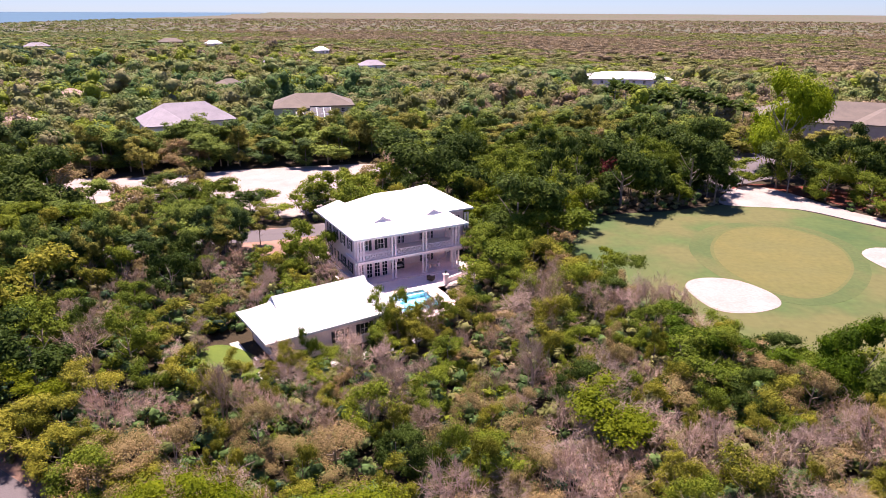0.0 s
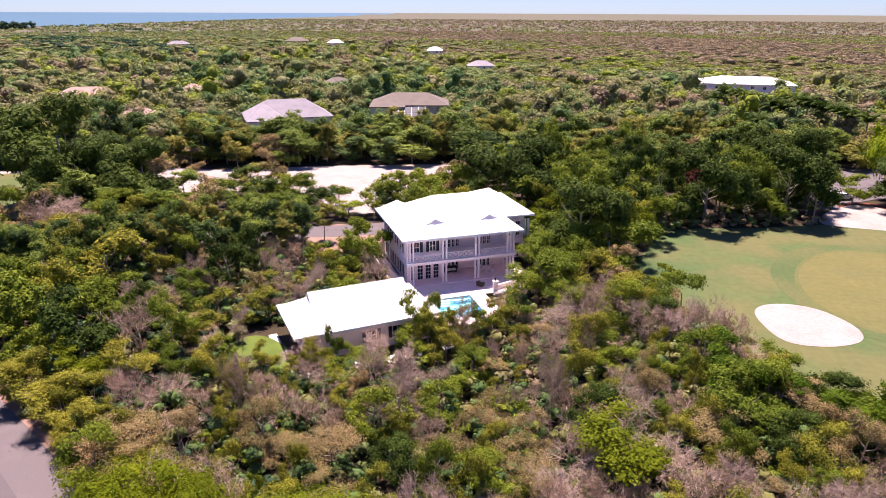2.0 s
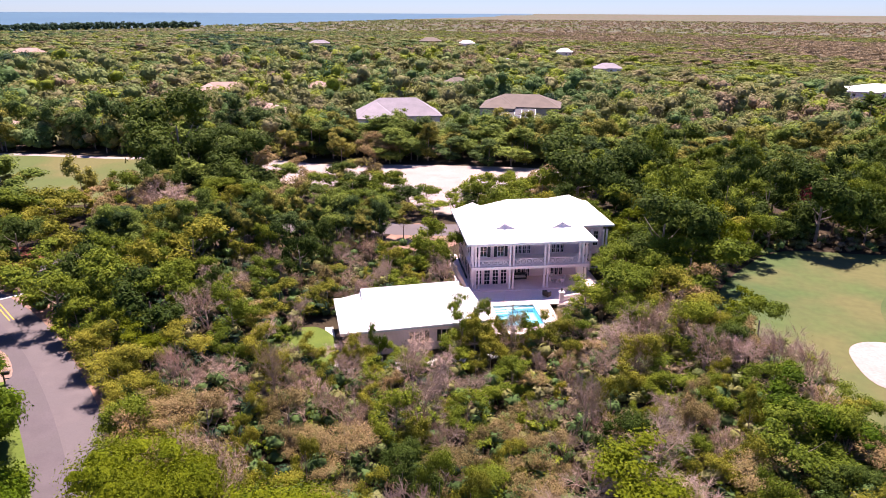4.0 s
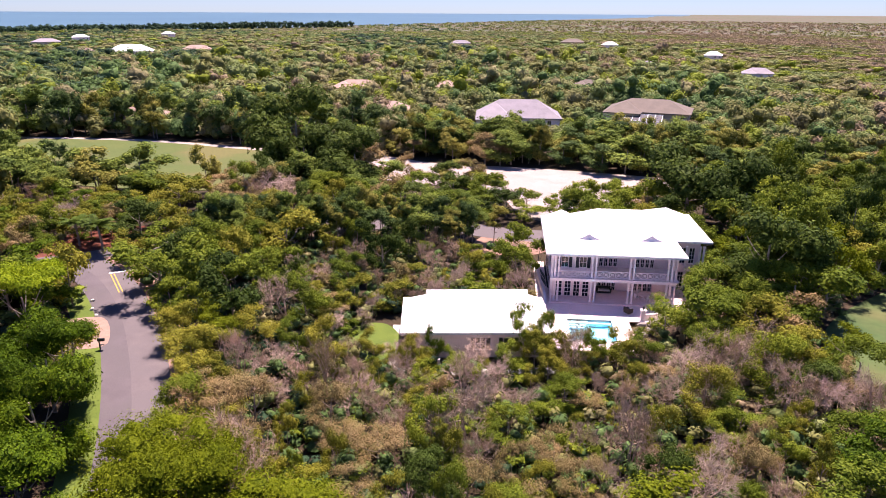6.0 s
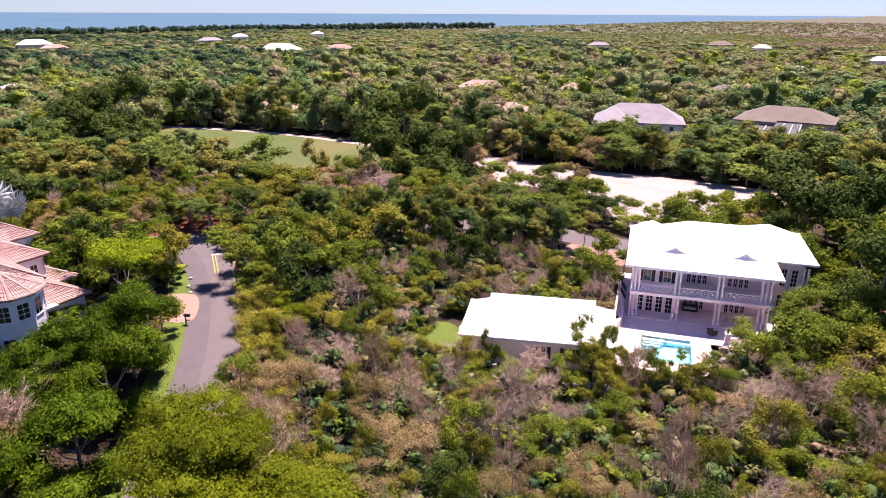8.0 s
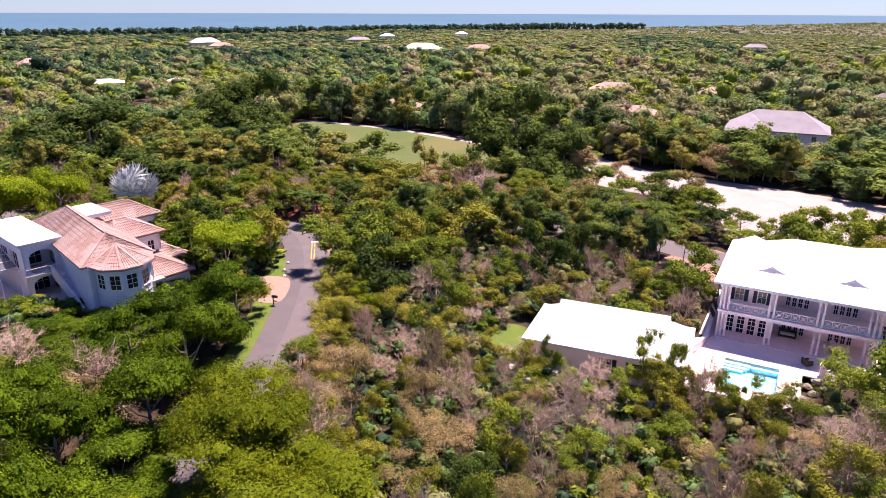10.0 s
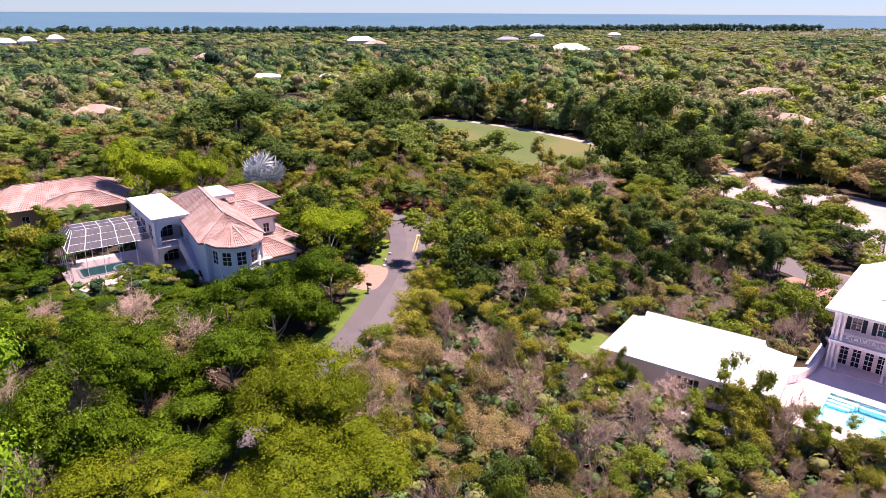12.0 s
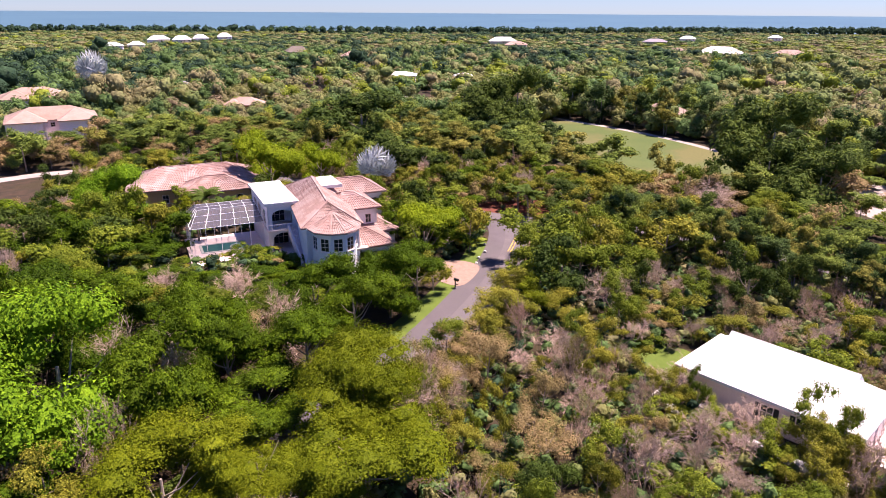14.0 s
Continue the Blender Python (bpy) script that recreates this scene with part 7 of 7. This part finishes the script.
WOODMATS = [M_HAZYGREEN, M_HAZYLEAF, M_HAZYOLIVE, M_HAZYDARK, M_HAZYDRY, M_FARBRIGHT]


def patchy(x, y, s):
    """A slowly changing value from place to place, about -1 to 1."""
    return (np.sin(x / s + 1.3 * np.sin(y / s * 0.7)) + np.sin(y / s * 1.1 + 1.7 * np.sin(x / s * 0.6 + 2)) + np.sin((x + y) / s * 0.43)) / 2.2



def scrubby(x, y):
    """Where the woods give way to low open scrub, 0 to 1."""
    return np.maximum(np.clip((y - 300) / 140, 0, 1) * np.clip((x + 90 + 0.15 * (y - 300)) / 110, 0, 1), np.clip((y - 760) / 200, 0, 1))


def woods(name, x, y, hgt, spread, leaves, size, share, label, lift=None, k=6):
    """One object of many crowns; share: how often each foliage comes."""
    r = np.random.default_rng(len(x))
    tone = 0.5 + 0.24 * np.clip((x + 0.35 * y + 40) / 260, -1, 1) + 0.16 * patchy(x, y, 19.0) + 0.22 * patchy(x + 300, y, 70.0) + (0.62 - 0.3 * scrubby(x, y)) * (r.random(len(x)) - 0.5) + 0.06 * scrubby(x, y)
    order = np.array([3, 0, 1, 5, 2, 4])
    edges = np.cumsum(np.array(share)[order] / sum(share))
    mats = order[np.clip(np.searchsorted(edges, np.clip(tone, 0.001, 0.999)), 0, 5)]
    v, q, cards, lumps = wood_cards(x, y, hgt, spread, leaves, size, r, lift, k)
    me = fast_mesh(name, v, q, WOODMATS, np.concatenate([np.repeat(mats, cards), np.repeat(mats, lumps)]))
    me.polygons.foreach_set("use_smooth", np.arange(len(q)) >= len(x) * cards)
    tagged(new(name, me), label, "woods", kind="stuff")


windbreak([p[:2] for p in CARTPATH if p[0] > -230][::2], 4, 18, 8.5, 12.5, 5.6, 0.42)
windbreak([(-84, 157), (-66, 158), (-40, 168), (-8, 174)], 2, 14, 6.5, 9.5, 4.8, 0.16)
windbreak([(-190, 56), (-150, 60), (-120, 68)], -6, 6, 6.0, 9.0, 6.0, 0.35)
xs, ys = scatter(-190, 150, -60, 215, 6.2, rng)
dist = near_path(xs, ys)
keep = in_view(xs, ys) & (dist >= 130) & (dist < 174) & free(xs, ys, 2.5)
for x, y in zip(xs[keep].tolist(), ys[keep].tolist()):
    u, w, q = rng.random(), rng.random(), rng.random()
    v = u + 0.25 * float(patchy(np.array([x]), np.array([y]), 19.0)[0]) + 0.14 * min(max((x + 0.35 * y + 40) / 260, -1), 1) + (0.3 if y < 35 else 0.0)
    kind = "beltdark" if v < 0.2 else "belt" if v < 0.6 else "beltolive" if v < 0.9 else "dry"
    near = np.array(TREES)
    if (np.hypot(near[:, 0] - x, near[:, 1] - y) - 0.4 * near[:, 2]).min() < 1.2:
        continue
    hgt = 5.4 + 4.4 * w ** 1.6
    for hx, hy, wd in FAR_SITES:
        if math.hypot(x - hx, y - hy) < wd * 0.56 + (18 if y < 0 else 12):
            hgt = min(hgt, 2.4 + 1.2 * q if y < 0 else 4.2 + 1.5 * q)
    if COUNT(kind) < LIMIT[kind]:
        plant(kind, x, y, hgt, 3.0 + 1.5 * q)

gx, gy = scatter(-120, 100, -10, 135, 2.0, rng)
gd = near_path(gx, gy)
ok = in_view(gx, gy) & (gd < 105) & free(gx, gy, 0.6) & (near_line(gx, gy, ROAD) > 4.6) & ~np.array([road_side(a, b) and a > -52 for a, b in zip(gx, gy)])
gx, gy = gx[ok], gy[ok]
woods("undergrowth", gx, gy, 1.1 + 1.7 * rng.random(len(gx)) ** 2, 1.15 + 0.8 * rng.random(len(gx)), 44, 0.27, (4.6, 1.4, 2.0, 4.0, 2.6, 0.1), "tangled low undergrowth of green and dry brown leaves", k=2)
if SPARE:
    sp = np.array([(a, b, c) for a, b, c, _ in SPARE])
    woods("woodland", sp[:, 0], sp[:, 1], sp[:, 2], 2.2 + 0.7 * rng.random(len(sp)), 900, 0.34, (5, 1, 4, 1.5, 1.2, 0.6), "dense mixed green and olive woodland crowns")
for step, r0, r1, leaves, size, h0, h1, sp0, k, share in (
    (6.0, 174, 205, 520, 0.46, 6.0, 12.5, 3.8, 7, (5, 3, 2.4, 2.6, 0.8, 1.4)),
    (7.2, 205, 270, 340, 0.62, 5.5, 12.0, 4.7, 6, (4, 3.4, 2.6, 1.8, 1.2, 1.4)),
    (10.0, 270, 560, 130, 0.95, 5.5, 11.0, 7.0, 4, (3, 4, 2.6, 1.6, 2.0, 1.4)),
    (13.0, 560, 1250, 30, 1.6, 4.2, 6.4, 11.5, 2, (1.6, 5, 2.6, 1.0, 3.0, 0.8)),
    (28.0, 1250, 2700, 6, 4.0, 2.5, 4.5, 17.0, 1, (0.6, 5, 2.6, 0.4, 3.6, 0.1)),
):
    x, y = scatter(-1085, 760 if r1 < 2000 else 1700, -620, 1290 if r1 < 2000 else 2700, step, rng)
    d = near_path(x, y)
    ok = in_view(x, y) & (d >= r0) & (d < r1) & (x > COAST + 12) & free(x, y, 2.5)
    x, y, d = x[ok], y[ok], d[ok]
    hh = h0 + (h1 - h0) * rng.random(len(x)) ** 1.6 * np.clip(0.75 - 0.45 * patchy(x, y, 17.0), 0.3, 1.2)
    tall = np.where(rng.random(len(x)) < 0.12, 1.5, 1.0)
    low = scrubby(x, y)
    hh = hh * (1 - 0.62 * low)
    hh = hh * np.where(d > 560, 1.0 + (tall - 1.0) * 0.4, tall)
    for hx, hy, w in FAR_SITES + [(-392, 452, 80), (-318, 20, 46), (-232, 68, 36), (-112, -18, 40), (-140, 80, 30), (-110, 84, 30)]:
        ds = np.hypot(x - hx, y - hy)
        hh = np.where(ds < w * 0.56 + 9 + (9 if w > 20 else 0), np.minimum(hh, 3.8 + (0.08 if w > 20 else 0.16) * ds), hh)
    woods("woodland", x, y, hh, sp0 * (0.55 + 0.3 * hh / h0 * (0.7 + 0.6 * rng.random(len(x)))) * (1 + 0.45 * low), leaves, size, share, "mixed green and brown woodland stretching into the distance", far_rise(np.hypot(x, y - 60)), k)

# slender trees standing close before the outbuilding's eave and the pool
for x, y, hgt, spread in ((-2.3, 74.4, 7.5, 1.7), (-0.6, 75.6, 7.1, 1.6), (-9.7, 68.2, 7.2, 1.3), (4.9, 78.2, 6.9, 2.2)):
    plant("green", x, y, hgt, spread)

# the same woods go on below and behind the walk
x, y = scatter(-45, 120, -110, 75, 5.2, rng)
ok = free(x, y, 2.0) & (~in_view(x, y)) & (near_line(x, y, ROAD) > 5.5)
x, y = x[ok], y[ok]
hh = 4.0 + 3.5 * rng.random(len(x))
woods("woodland", x, y, hh, 2.4 + 1.2 * rng.random(len(x)), 110, 0.6, (5, 2, 4, 2, 2, 1), "mixed green and olive woodland under the open sky")

y = np.arange(-600, 1250, 11.0)
for off in (16, 34, 55):
    x = COAST + off + 14 + 8 * rng.random(len(y)) + 25 * np.sin(y / 170.0) + 14 * np.sin(y / 61.0 + 1)
    woods("woodland", x, y + 5 * rng.random(len(y)), 9.0 + 4.0 * rng.random(len(y)), np.full(len(y), 8.0), 40, 2.6, (1, 0.2, 0.1, 8, 0.01, 0.01), "dark line of shore trees before the sea", far_rise(np.hypot(x, y - 60)), 3)
